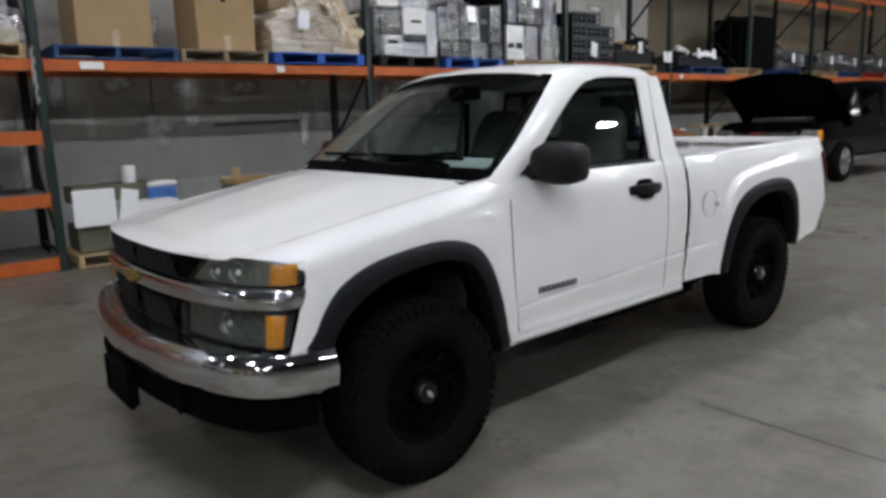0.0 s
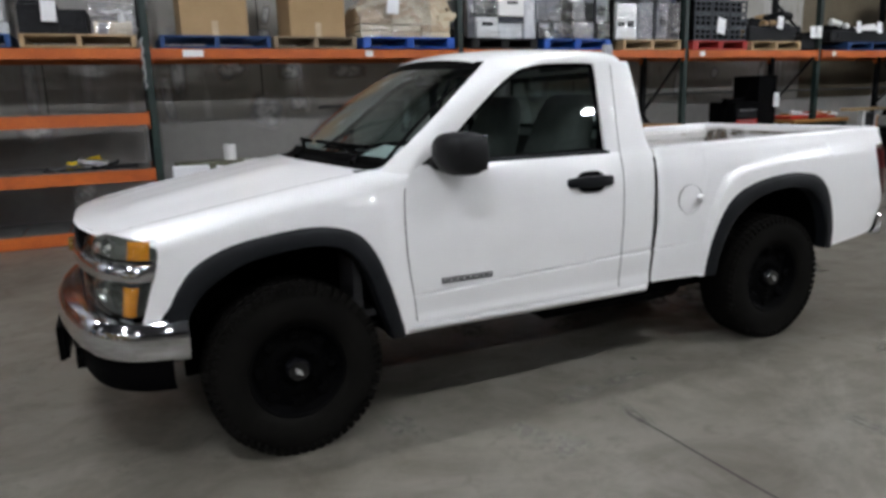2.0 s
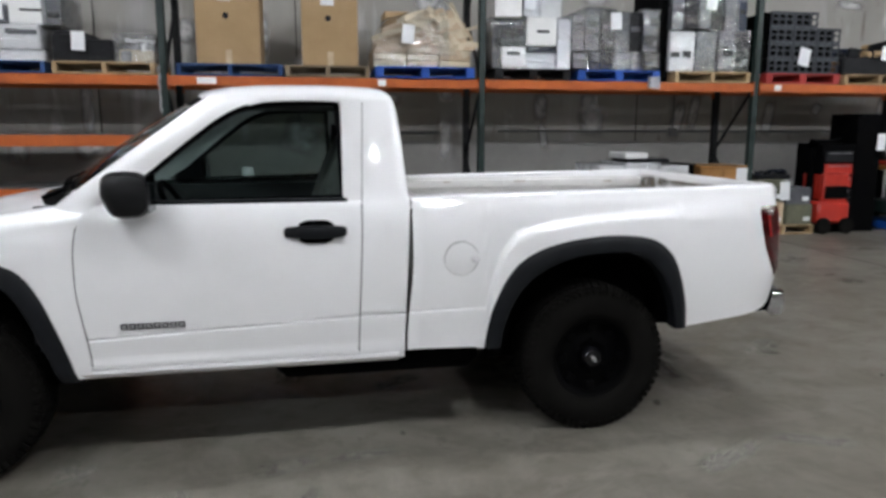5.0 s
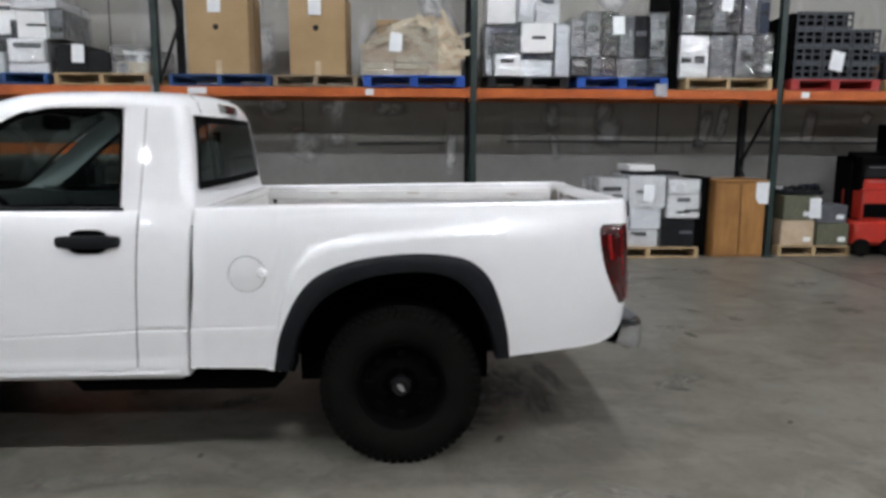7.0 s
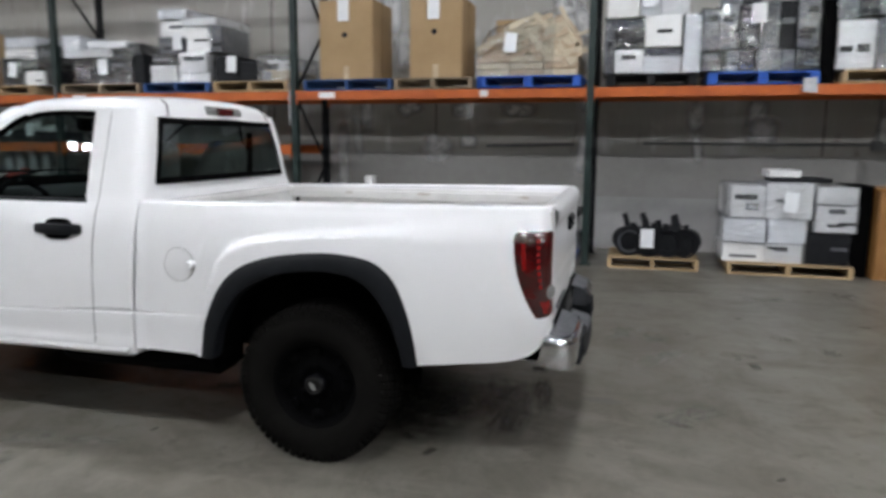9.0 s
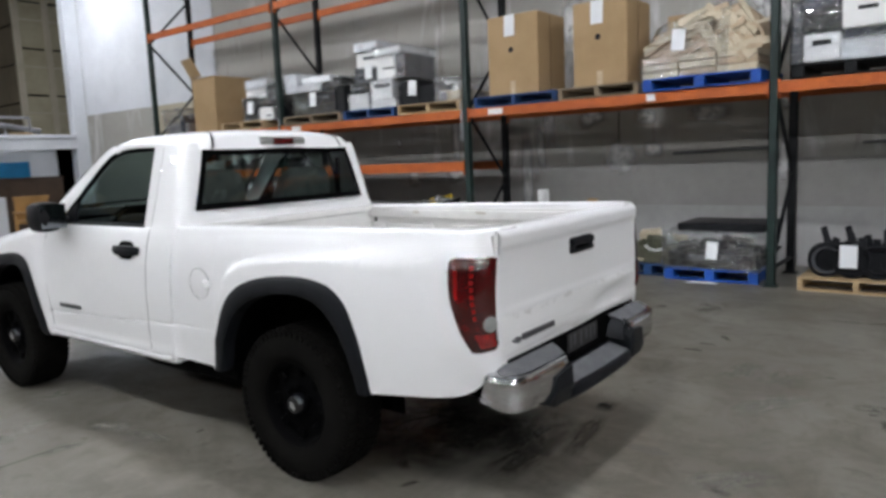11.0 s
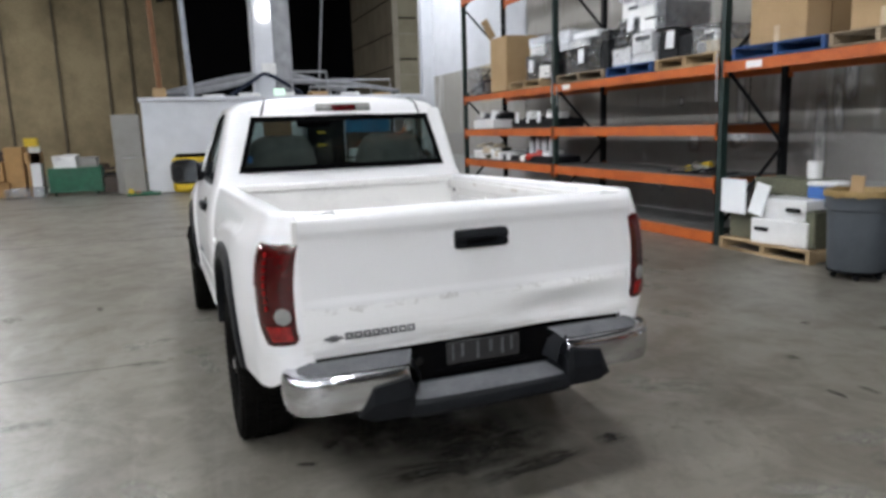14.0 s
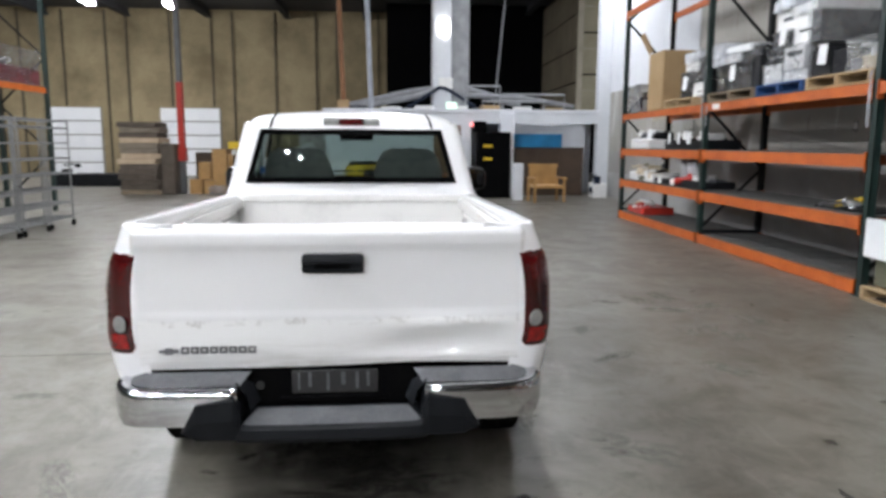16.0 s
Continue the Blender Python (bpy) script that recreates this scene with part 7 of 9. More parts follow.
# ---- things on the floor by the rack ----------------------------------------
def old_printers():
    pallet(1.62, 2.86, 7.80, 8.70, 0, "pine", "pale pine wooden pallet on the floor")
    t = thing("old_printers", pose(0, 0, 0), "white printers and cabinets heaped on a pallet", "printers")
    for nm, sp, mt, rz in (("printer_body", (2.05, 2.72, 7.84, 8.3, 0.135, 0.40), "white_plastic", 8), ("printer_body", (2.12, 2.70, 7.88, 8.3, 0.40, 0.62), "white_plastic", 4), ("side_case", (2.45, 2.82, 7.90, 8.5, 0.14, 0.52), "olive", 0),
                           ("white_door", (1.62, 2.02, 7.78, 7.81, 0.42, 0.80), "paper", -4), ("flat_case", (1.66, 2.1, 7.9, 8.4, 0.14, 0.42), "olive", 0), ("flat_case", (1.7, 2.6, 8.2, 8.6, 0.62, 0.80), "olive", 2)):
        cx, cy = (sp[0] + sp[1]) / 2, (sp[2] + sp[3]) / 2
        bm = boxes((sp[0] - cx, sp[1] - cx, sp[2] - cy, sp[3] - cy, sp[4], sp[5]), bevel=0.012)
        part(nm, bm, M[mt], t, smooth=False, m=pose(cx, cy, 0, 0, 0, rz))
    part("control_slot", boxes((2.14, 2.30, 7.79, 7.83, 0.27, 0.31), bevel=0.003), M["dark_plastic"], t)
    part("control_slot", boxes((2.50, 2.66, 7.84, 7.88, 0.50, 0.54), bevel=0.003), M["dark_plastic"], t)
    part("leaning_sheet", boxes((-0.08, 0.10, -0.01, 0.01, 0, 0.34), bevel=0.003), M["paper"], t, smooth=False, m=pose(2.12, 7.80, 0.44, -8, 12, 5))
    bx = thing("blue_cooler", pose(2.62, 8.3, 0.53, 0, 0, 8), "blue cooler box with a white lid", "cooler")
    part("cooler_body", boxes((-0.17, 0.16, -0.14, 0.14, 0.0, 0.22), bevel=0.03), M["blue"], bx)
    part("cooler_lid", boxes((-0.165, 0.165, -0.15, 0.15, 0.215, 0.27), bevel=0.02), M["white_plastic"], bx)
    solid("white_canister", lathe([(0, 0), (0.09, 0), (0.095, 0.2), (0.09, 0.26), (0, 0.26)], 20, "z"), M["white_plastic"], "white plastic canister on old machines", "canister", m=pose(2.34, 8.4, 0.80) @ Matrix.Diagonal((0.8, 0.8, 0.72, 1)))


def rubbish_bin():
    t = thing("rubbish_bin", pose(3.44, 7.72, 0) @ Matrix.Diagonal((0.93, 0.93, 0.95, 1)), "large round grey rubbish bin with a tan liner, on casters", "bin")
    part("bin_body", lathe([(0.0, 0.09), (0.250, 0.09), (0.260, 0.11), (0.285, 0.66), (0.305, 0.67), (0.31, 0.70), (0.30, 0.78), (0.312, 0.80), (0.312, 0.825), (0.295, 0.83), (0.285, 0.80), (0.255, 0.2), (0.0, 0.15)], 40, "z"), M["bin"], t)
    bm = bmesh.new()
    rows = []
    for k in range(41):
        a = 2 * math.pi * k / 40
        w = 0.005 * math.sin(9 * a) + 0.004 * math.sin(17 * a + 1)
        rows.append([(r * math.cos(a), r * math.sin(a), z) for r, z in ((0.25, 0.70), (0.298, 0.845 + w), (0.318, 0.85 + w), (0.324, 0.81 + w), (0.318, 0.79 + 1.5 * w))])
    part("bin_liner", loft(rows), M["bag"], t, "tan plastic bin liner")
    part("rubbish", rough_box(bmesh.new(), -0.16, 0.16, -0.16, 0.16, 0.6, 0.80, 0.05, 6, 5), M["card"], t)
    part("card_scrap", boxes((-0.06, 0.06, -0.01, 0.01, 0.66, 0.97)), M["card"], t, smooth=False, m=pose(-0.16, 0.05, 0, 0, 4, 20))
    part("dolly", lathe([(0, 0.065), (0.25, 0.065), (0.26, 0.075), (0.26, 0.09), (0, 0.09)], 32, "z"), M["black"], t)
    for k in range(5):
        a = 2 * math.pi * (k + 0.3) / 5
        bm = cyl(bmesh.new(), (0.2 * math.cos(a) - 0.012, 0.2 * math.sin(a), 0.034), (0.2 * math.cos(a) + 0.012, 0.2 * math.sin(a), 0.034), 0.034, n=14)
        part("caster", bm, M["dark_plastic"], t)


def floor_loads():
    old_printers()
    rubbish_bin()
    # low pallet of brown and olive cases
    pallet(3.62, 4.20, 8.05, 8.75, 0, "blue_wood", "worn blue wooden pallet on the floor", True)
    heap("case_heap", "olive cases and pale machine covers on a pallet", "cases", 3.62, 4.25, 8.02, 8.75, 0.134, 0.62, ["olive", "tan_plastic", "white_plastic", "olive"], 14, 61, None, 0, "floor loads")
    pallet(4.16, 5.16, 7.92, 8.72, 0, "bright_blue", "bright blue wooden pallet on the floor", True)
    heap("wrapped_black_load", "black flat machines under clear film on a blue pallet", "pallet load", 4.16, 5.16, 7.92, 8.72, 0.134, 0.58, ["dark_plastic", "dark_plastic", "dark_plastic", "grey_plastic"], 16, 62, "film", 1, "floor loads")
    part("top_slab", boxes((4.28, 5.2, 8.0, 8.7, 0.55, 0.63), bevel=0.01), M["dark_plastic"], bpy.data.objects["wrapped_black_load"], smooth=False)
    solid("fallen_paper", boxes((-0.17, 0.16, -0.05, 0.05, 0.0, 0.002)), M["paper"], "white paper strip lying on the floor", "paper", m=pose(4.62, 7.80, 0.001, 0, 0, 6), smooth=False)
    # black folded bundle
    pallet(5.56, 6.58, 7.80, 8.60, 0, "pine", "pale pine wooden pallet on the floor")
    t = thing("black_folding_frames", pose(0, 0, 0), "black folded metal frames and cloth heaped on a pallet", "frames", "floor loads")
    rnd = random.Random(71)
    part("frame_base", boxes((5.70, 6.48, 8.0, 8.5, 0.134, 0.40), bevel=0.05), M["dark_plastic"], t)
    for cx, tilt in ((5.80, 18), (6.02, 6), (6.24, -8), (6.42, -16)):
        for k in range(4):
            r = 0.155 - 0.028 * k
            ring = [(r * math.cos(a), 0.010 * math.sin(3 * a + k), r * math.sin(a)) for a in [2 * math.pi * j / 22 for j in range(23)]]
            part("cable_coil", tube(bmesh.new(), ring, 0.016, 7), M["grey_plastic" if k == 1 and cx < 5.9 else "dark_plastic"], t, m=pose(cx, 7.90 + 0.03 * k, 0.305, 0, 0, tilt))
        part("coil_core", lathe([(0.0, -0.02), (0.10, -0.03), (0.14, 0.02), (0.15, 0.2)], 20), M["dark_plastic"], t, m=pose(cx, 7.96, 0.305, 0, 0, tilt))
    for k in range(15):
        h = rnd.uniform(0.16, 0.34)
        bm = boxes((-0.035, 0.035, -0.006, 0.006, 0, h), (-0.05, 0.05, -0.008, 0.008, h * 0.5, h * 0.5 + 0.02), bevel=0.003)
        part("frame_panel", bm, M["dark_plastic"], t, m=pose(5.78 + 0.048 * k, 8.0 + rnd.uniform(0, 0.2), 0.30, rnd.uniform(-12, 6), rnd.uniform(-24, 24), rnd.uniform(-30, 30)))
    note(t, 6.0, 7.82, 0.36, 0.15, 0.22)
    # white cartons in film
    pallet(6.88, 8.16, 7.80, 8.70, 0, "pine", "pale pine wooden pallet on the floor")
    packed_load("wrapped_white_cartons", "white appliance cartons wrapped in film on a pallet", ((6.88, 7.26, 0.64, 1.00, "white_plastic"), (7.27, 7.75, 0.63, 1.03, "white_plastic"), (7.76, 8.17, 0.81, 0.99, "white_plastic"), (7.77, 8.18, 0.50, 0.80, "white_plastic"), (6.86, 7.30, 0.36, 0.63, "paper"), (7.31, 7.70, 0.36, 0.63, "paper"), (6.85, 7.29, 0.134, 0.35, "white_plastic"), (7.30, 7.70, 0.134, 0.35, "white_plastic"), (7.72, 8.16, 0.134, 0.49, "dark_plastic")), 7.83, 8.70, (7.52, 0.82), -0.03, 0.8, 72, "white_carton", "floor loads")
    packed_load("loose_covers", "white cover and black bar on wrapped cartons", ((7.25, 7.58, 1.09, 1.17, "white_plastic"), (7.30, 7.90, 1.034, 1.085, "dark_plastic")), 7.86, 8.5, None, 0.0, 0.0, 73, "loose_cover", "floor loads")
    # oak cabinet
    t = thing("oak_cabinet", pose(8.34, 7.86, 0), "oak veneered cabinet with a paper note, standing on the floor", "cabinet")
    part("cabinet_body", boxes((0.02, 0.68, 0.02, 0.62, 0.0, 0.96), bevel=0.004), M["oak"], t)
    part("cabinet_top", boxes((-0.005, 0.70, -0.005, 0.64, 0.96, 0.99), bevel=0.006), M["oak"], t)
    part("door_panel", boxes((0.03, 0.345, 0.0, 0.019, 0.04, 0.94), bevel=0.003), M["oak"], t)
    part("door_panel", boxes((0.355, 0.67, 0.0, 0.019, 0.04, 0.94), bevel=0.003), M["oak"], t)
    note(t, 0.62, -0.004, 0.82, 0.16, 0.27)
    solid("dark_open_bookcase", boxes((8.13, 8.33, 8.0, 8.5, 0, 1.0), (8.10, 8.34, 7.97, 8.52, 0.98, 1.01), bevel=0.006), M["black"], "narrow black wooden case beside the oak cabinet", "case")
    # boxed goods
    pallet(9.26, 10.22, 7.95, 8.75, 0, "pine", "pale pine wooden pallet on the floor")
    t = thing("olive_boxes", pose(0, 0, 0), "brown and olive boxes with labels stacked on a pallet", "boxes", "floor loads")
    for xa, xb, za, zb, mt in ((9.30, 9.74, 0.134, 0.46, "pale_card"), (9.78, 10.20, 0.134, 0.42, "olive"), (9.32, 9.72, 0.465, 0.78, "olive"), (9.76, 10.16, 0.425, 0.66, "grey_plastic")):
        part("labelled_box", boxes((xa, xb, 7.98, 8.7, za, zb), bevel=0.008), M[mt], t)
        part("box_label", boxes((xb - 0.14, xb - 0.04, 7.977, 7.98, za + 0.05, za + 0.11)), M["paper"], t, smooth=False)
    note(t, 9.72, 7.96, 0.62, 0.16, 0.26)
    heap("dark_bags", "dark bags and grey covers on boxes", "bags", 9.3, 9.9, 8.0, 8.6, 0.78, 0.93, ["dark_plastic", "navy", "white_plastic"], 7, 74, None, 0, "floor loads")
    # red engine hoist style machine
    t = thing("red_compressor", pose(10.24, 7.86, 0), "red wheeled workshop machine with black handles", "machine")
    part("machine_body", boxes((0.0, 0.52, 0.05, 0.62, 0.14, 0.46), bevel=0.04), M["red"], t)
    part("machine_box", boxes((0.08, 0.48, 0.08, 0.55, 0.46, 0.86), bevel=0.02), M["red"], t)
    part("machine_panel", boxes((0.10, 0.46, 0.06, 0.10, 0.50, 0.68), bevel=0.006), M["black"], t)
    part("machine_tower", boxes((0.02, 0.10, 0.30, 0.40, 0.4, 1.30), (0.40, 0.48, 0.30, 0.40, 0.4, 1.36), (0.02, 0.48, 0.30, 0.40, 1.20, 1.34), bevel=0.01), M["black"], t)
    for xx in (0.08, 0.45):
        part("machine_wheel", lathe([(0.0, -0.03), (0.06, -0.035), (0.10, -0.035), (0.115, -0.02), (0.115, 0.02), (0.10, 0.035), (0.0, 0.03)], 24), M["rubber"], t, m=pose(xx, 0.03, 0.115))
    # black tower cabinet and tool chest
    t = thing("tool_chest", pose(10.72, 8.0, 0), "black and red tool chest with drawers", "tool chest")
    part("chest_body", boxes((-0.40, 0.12, 0.02, 0.6, 0.0, 1.28), bevel=0.015), M["black"], t)
    for k in range(5):
        part("drawer", boxes((-0.36, 0.08, -0.005, 0.03, 0.30 + 0.18 * k, 0.45 + 0.18 * k), bevel=0.006), M["red" if k in (2, 3) else "dark_plastic"], t)
        part("drawer_handle", boxes((-0.32, 0.04, -0.02, -0.004, 0.415 + 0.18 * k, 0.43 + 0.18 * k), bevel=0.003), M["dull_metal"], t)
    solid("black_tower_cabinet", boxes((10.86, 11.28, 8.05, 8.6, 0, 1.70), bevel=0.01), M["black"], "tall plain black cabinet with stickers", "cabinet")
    solid("paper_tag", boxes((11.20, 11.33, 8.035, 8.04, 1.18, 1.42)), M["paper"], "white paper tag on the black cabinet", "paper", smooth=False)
    # green workbench
    pallet(11.55, 12.75, 7.85, 8.7, 0, "bright_blue", "bright blue wooden pallet on the floor", True)
    t = thing("green_workbench", pose(11.45, 7.8, 0.134), "dark green steel workbench with a reddish top", "workbench")
    G = M["green"]
    part("bench_top", boxes((0, 1.35, 0, 0.85, 0.76, 0.82), bevel=0.01), M["oak"], t)
    part("bench_shelf", boxes((0.05, 1.3, 0.05, 0.8, 0.12, 0.30), bevel=0.01), G, t)
    part("bench_panel", boxes((0.03, 1.32, 0.06, 0.10, 0.50, 0.76), bevel=0.005), G, t)
    for xx in (0.02, 1.23):
        for yy in (0.03, 0.74):
            part("bench_leg", boxes((xx, xx + 0.1, yy, yy + 0.08, 0, 0.76), bevel=0.006), G, t)
    heap("bench_clutter", "red cloth, papers and dark tools on the bench", "clutter", 11.5, 12.7, 7.9, 8.5, 0.956, 1.10, ["red", "dark_plastic", "oak", "paper"], 8, 75, None, 0, "floor loads")
    t = thing("white_sawhorse", pose(13.0, 7.7, 0), "white trestle with a wooden top", "trestle")
    for xx in (0.0, 0.42):
        part("trestle_leg", boxes((xx, xx + 0.08, 0.0, 0.08, 0, 1.06), bevel=0.006), M["white_plastic"], t)
    part("trestle_top", boxes((-0.25, 0.65, -0.05, 0.25, 1.06, 1.11), bevel=0.006), M["pine"], t)
    solid("grey_drum", lathe([(0, 0), (0.26, 0), (0.27, 0.4), (0.26, 0.8), (0.27, 1.0), (0, 1.0)], 28, "z"), M["grey_plastic"], "grey plastic drum by the rack", "drum", m=pose(14.0, 8.1, 0))


floor_loads()

# ---- floor and wall details ---------------------------------------------------
def surface_details():
    fl = bpy.data.objects["floor"]
    rnd = random.Random(5)
    # saw-cut joint across the floor, a little worn and wandering
    pts = [(3.20 - 0.045 * (y + 1) / 1.0 * 0.6 + rnd.uniform(-0.004, 0.004), y) for y in [-6 + 0.25 * k for k in range(32)]]
    bm = loft([[(x - 0.0065, y, 0.0035), (x + 0.0065, y, 0.0035)] for x, y in pts])
    part("floor_joint", bm, M["joint"], fl, "dark worn saw-cut joint", smooth=False)
    for jx in (9.3, -3.0, -9.2, 15.4):
        part("floor_joint", boxes((jx - 0.004, jx + 0.004, -15, 9.3, 0.0005, 0.003)), M["joint"], fl, smooth=False)
    part("floor_joint", boxes((-30, 44, -3.404, -3.396, 0.0005, 0.003)), M["joint"], fl, smooth=False)
    # chipped pale patch on the joint, small dark scraps and stains
    for x, y, a, b, mt in ((3.06, 2.03, 0.07, 0.045, "chip"), (3.12, 1.86, 0.03, 0.02, "chip"), (5.32, 3.81, 0.05, 0.03, "joint"), (5.38, 5.19, 0.07, 0.02, "joint"), (4.77, 2.02, 0.02, 0.015, "chip"), (7.68, 5.59, 0.06, 0.015, "joint"), (4.2, 1.0, 0.02, 0.012, "joint"), (6.4, 1.2, 0.018, 0.012, "joint"), (6.6, 4.4, 0.03, 0.01, "joint")):
        bm = bmesh.new()
        ring = [(x + a * math.cos(t) * rnd.uniform(0.6, 1.2), y + b * math.sin(t) * rnd.uniform(0.6, 1.2), 0.004) for t in [2 * math.pi * k / 12 for k in range(12)]]
        bm.faces.new([bm.verts.new(p) for p in ring])
        part("floor_mark", bm, M[mt], fl, smooth=False)
    # damp stains behind the truck
    for x, y, a, b in ((5.75, 3.35, 0.12, 0.05),):
        bm = bmesh.new()
        ring = [(x + a * math.cos(t) * rnd.uniform(0.7, 1.15), y + b * math.sin(t) * rnd.uniform(0.6, 1.25), 0.003) for t in [2 * math.pi * k / 24 for k in range(24)]]
        bm.faces.new([bm.verts.new(p) for p in ring])
        part("floor_stain", bm, M["stain"], fl, smooth=False)
    wn = bpy.data.objects["wall_north"]
    for x in (-6.2, 0.35, 2.98, 8.1, 13.8, 19.5):
        part("panel_joint", boxes((x - 0.008, x + 0.008, 9.394, 9.40, 0, 7.2)), M["joint"], wn, smooth=False)
    part("wall_conduit", tube(bmesh.new(), [(5.9, 9.37, 1.45), (25, 9.37, 1.45)], 0.018, 8), M["conduit"], wn, "grey steel conduit")
    part("wall_conduit", tube(bmesh.new(), [(8.7, 9.36, 1.45), (8.7, 9.36, 2.6)], 0.016, 8), M["conduit"], wn)
    part("junction_box", boxes((8.64, 8.76, 9.33, 9.40, 1.38, 1.50), bevel=0.006), M["conduit"], wn)
    part("wall_pipe", tube(bmesh.new(), [(3.75, 9.36, 1.40), (5.0, 9.36, 1.43)], 0.022, 8), M["conduit"], wn)
    # wall bands: the steps of lamp light below the rack, put into the colour
    part("painted_band", boxes((-11.9, 44, 9.388, 9.392, 0.0, 0.72)), M["band_low"], wn, "pale band along the foot of the wall, light put into its colour", smooth=False)
    part("painted_band", boxes((-11.9, 44, 9.390, 9.394, 0.72, 1.30)), M["band_mid"], wn, "grey wall band, its light put into the colour", smooth=False)


def filler_smears():
    wn = bpy.data.objects["wall_north"]
    rnd = random.Random(23)
    plane = finish("filler_smear", loft([[(-1, 0, -1), (1, 0, -1)], [(-1, 0, 1), (1, 0, 1)]]), smear_mat(), False)
    # x, z, half width, half height, lean
    spots = [(6.55, 1.80, 0.13, 0.24, 0), (8.78, 1.62, 0.12, 0.34, 14), (9.05, 1.75, 0.10, 0.34, 10), (10.35, 1.66, 0.12, 0.32, 8), (3.37, 1.90, 0.18, 0.13, 0), (3.47, 1.46, 0.16, 0.12, 0), (5.1, 1.3, 0.10, 0.34, 4), (6.6, 1.38, 0.08, 0.24, -8), (11.2, 1.8, 0.10, 0.12, 30),
             (1.90, 2.0, 0.12, 0.5, 0), (0.2, 1.75, 0.10, 0.45, 0), (1.75, 1.55, 0.09, 0.40, -6), (1.52, 1.15, 0.12, 0.7, 0), (7.3, 1.8, 0.16, 0.3, 6), (2.5, 2.75, 0.14, 0.34, 0), (4.2, 1.9, 0.3, 0.12, 0), (2.3, 3.3, 0.2, 0.4, 0), (-0.9, 2.9, 0.14, 0.5, 0), (5.0, 3.0, 0.12, 0.4, 0), (12.4, 1.7, 0.12, 0.4, 5), (9.2, 3.2, 0.2, 0.3, 0)]
    spots += [(rnd.uniform(-5, 13), rnd.uniform(0.2, 3.6), rnd.uniform(0.06, 0.3), rnd.uniform(0.06, 0.3), rnd.uniform(-25, 25)) for k in range(26)]
    for k, (x, z, a, b, lean) in enumerate(spots):
        ob = new("filler_smear", plane)
        ob.parent = wn
        ob.matrix_basis = pose(x, 9.3865 - 0.00004 * k, z, 0, lean, 0) @ Matrix.Diagonal((a, 1, b, 1))


def floor_smears():
    fl = bpy.data.objects["floor"]
    rnd = random.Random(41)
    flat = [[(-1, 0, -1), (1, 0, -1)], [(-1, 0, 1), (1, 0, 1)]]
    pale = finish("pale_scuff", loft(flat), smear_mat("pale floor scuff", (0.24, 0.23, 0.20), 0.7, 0.40, 0.72), False)
    dark = finish("oil_stain", loft(flat), smear_mat("floor stain and shade", (0.028, 0.026, 0.022), 0.34, 0.32, 0.66), False)
    # x, y, half length, half width, turn
    scuffs = [(3.05, 2.04, 0.16, 0.09, 20), (3.38, 2.09, 0.20, 0.06, 10), (5.53, 1.87, 0.24, 0.08, -20), (4.95, 1.75, 0.16, 0.06, 35), (3.15, 1.70, 0.15, 0.05, 80), (6.1, 4.3, 0.3, 0.12, 60), (6.3, 6.6, 0.35, 0.06, 8)]
    scuffs += [(rnd.uniform(1.0, 12.0), rnd.uniform(-1.0, 7.0), rnd.uniform(0.08, 0.30), rnd.uniform(0.06, 0.16), rnd.uniform(0, 180)) for k in range(70)]
    # patches by the tail put its shadow as well as stain into the floor
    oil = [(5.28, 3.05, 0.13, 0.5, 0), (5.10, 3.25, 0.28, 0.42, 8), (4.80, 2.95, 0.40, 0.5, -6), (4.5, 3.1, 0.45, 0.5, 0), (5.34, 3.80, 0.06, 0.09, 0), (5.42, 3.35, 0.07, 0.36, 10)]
    oil += [(rnd.uniform(1.0, 12.0), rnd.uniform(-1.5, 7.0), rnd.uniform(0.03, 0.10), rnd.uniform(0.015, 0.05), rnd.uniform(0, 180)) for k in range(40)]
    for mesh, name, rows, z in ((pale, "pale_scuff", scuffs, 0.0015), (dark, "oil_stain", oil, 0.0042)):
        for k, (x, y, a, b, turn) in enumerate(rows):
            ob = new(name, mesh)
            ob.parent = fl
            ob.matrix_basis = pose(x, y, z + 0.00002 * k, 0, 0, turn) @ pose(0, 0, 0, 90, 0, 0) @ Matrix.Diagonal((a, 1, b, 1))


M["joint"] = mat("dark joint filler", (0.055, 0.05, 0.045), (0.035, 0.033, 0.03), 0.8)
M["chip"] = mat("chipped pale concrete", (0.22, 0.21, 0.18), (0.16, 0.15, 0.125), 0.9, scale=30)
M["stain"] = mat("damp floor stain and shade", (0.105, 0.097, 0.085), (0.13, 0.12, 0.107), 0.35, scale=6)
M["band_mid"] = mat("grey wall light band", (0.345, 0.336, 0.320), (0.300, 0.290, 0.275), 0.8, scale=1.1, fine=9, vary=0.10)
M["band_low"] = mat("pale wall light band", (0.42, 0.415, 0.407), (0.345, 0.340, 0.332), 0.8, scale=1.3, fine=9, vary=0.10)
M["lattice"] = mat("yellowed translucent panel", (0.46, 0.42, 0.30), (0.36, 0.32, 0.22), 0.6, scale=1.5)
M["brown_wall"] = mat("brown wall paint and shaded panels", (0.150, 0.122, 0.080), (0.105, 0.085, 0.055), 0.8, scale=0.9, fine=18)
M["frame_cream"] = mat("cream frame paint", (0.55, 0.50, 0.40), (0.44, 0.40, 0.31), 0.6, scale=2)
M["pale_steel"] = mat("pale blue-grey steel", (0.42, 0.45, 0.50), (0.32, 0.34, 0.38), 0.45, scale=3)
M["cream_wall"] = mat("cream block wall", (0.52, 0.47, 0.36), (0.44, 0.39, 0.29), 0.8, scale=1.0, fine=20)
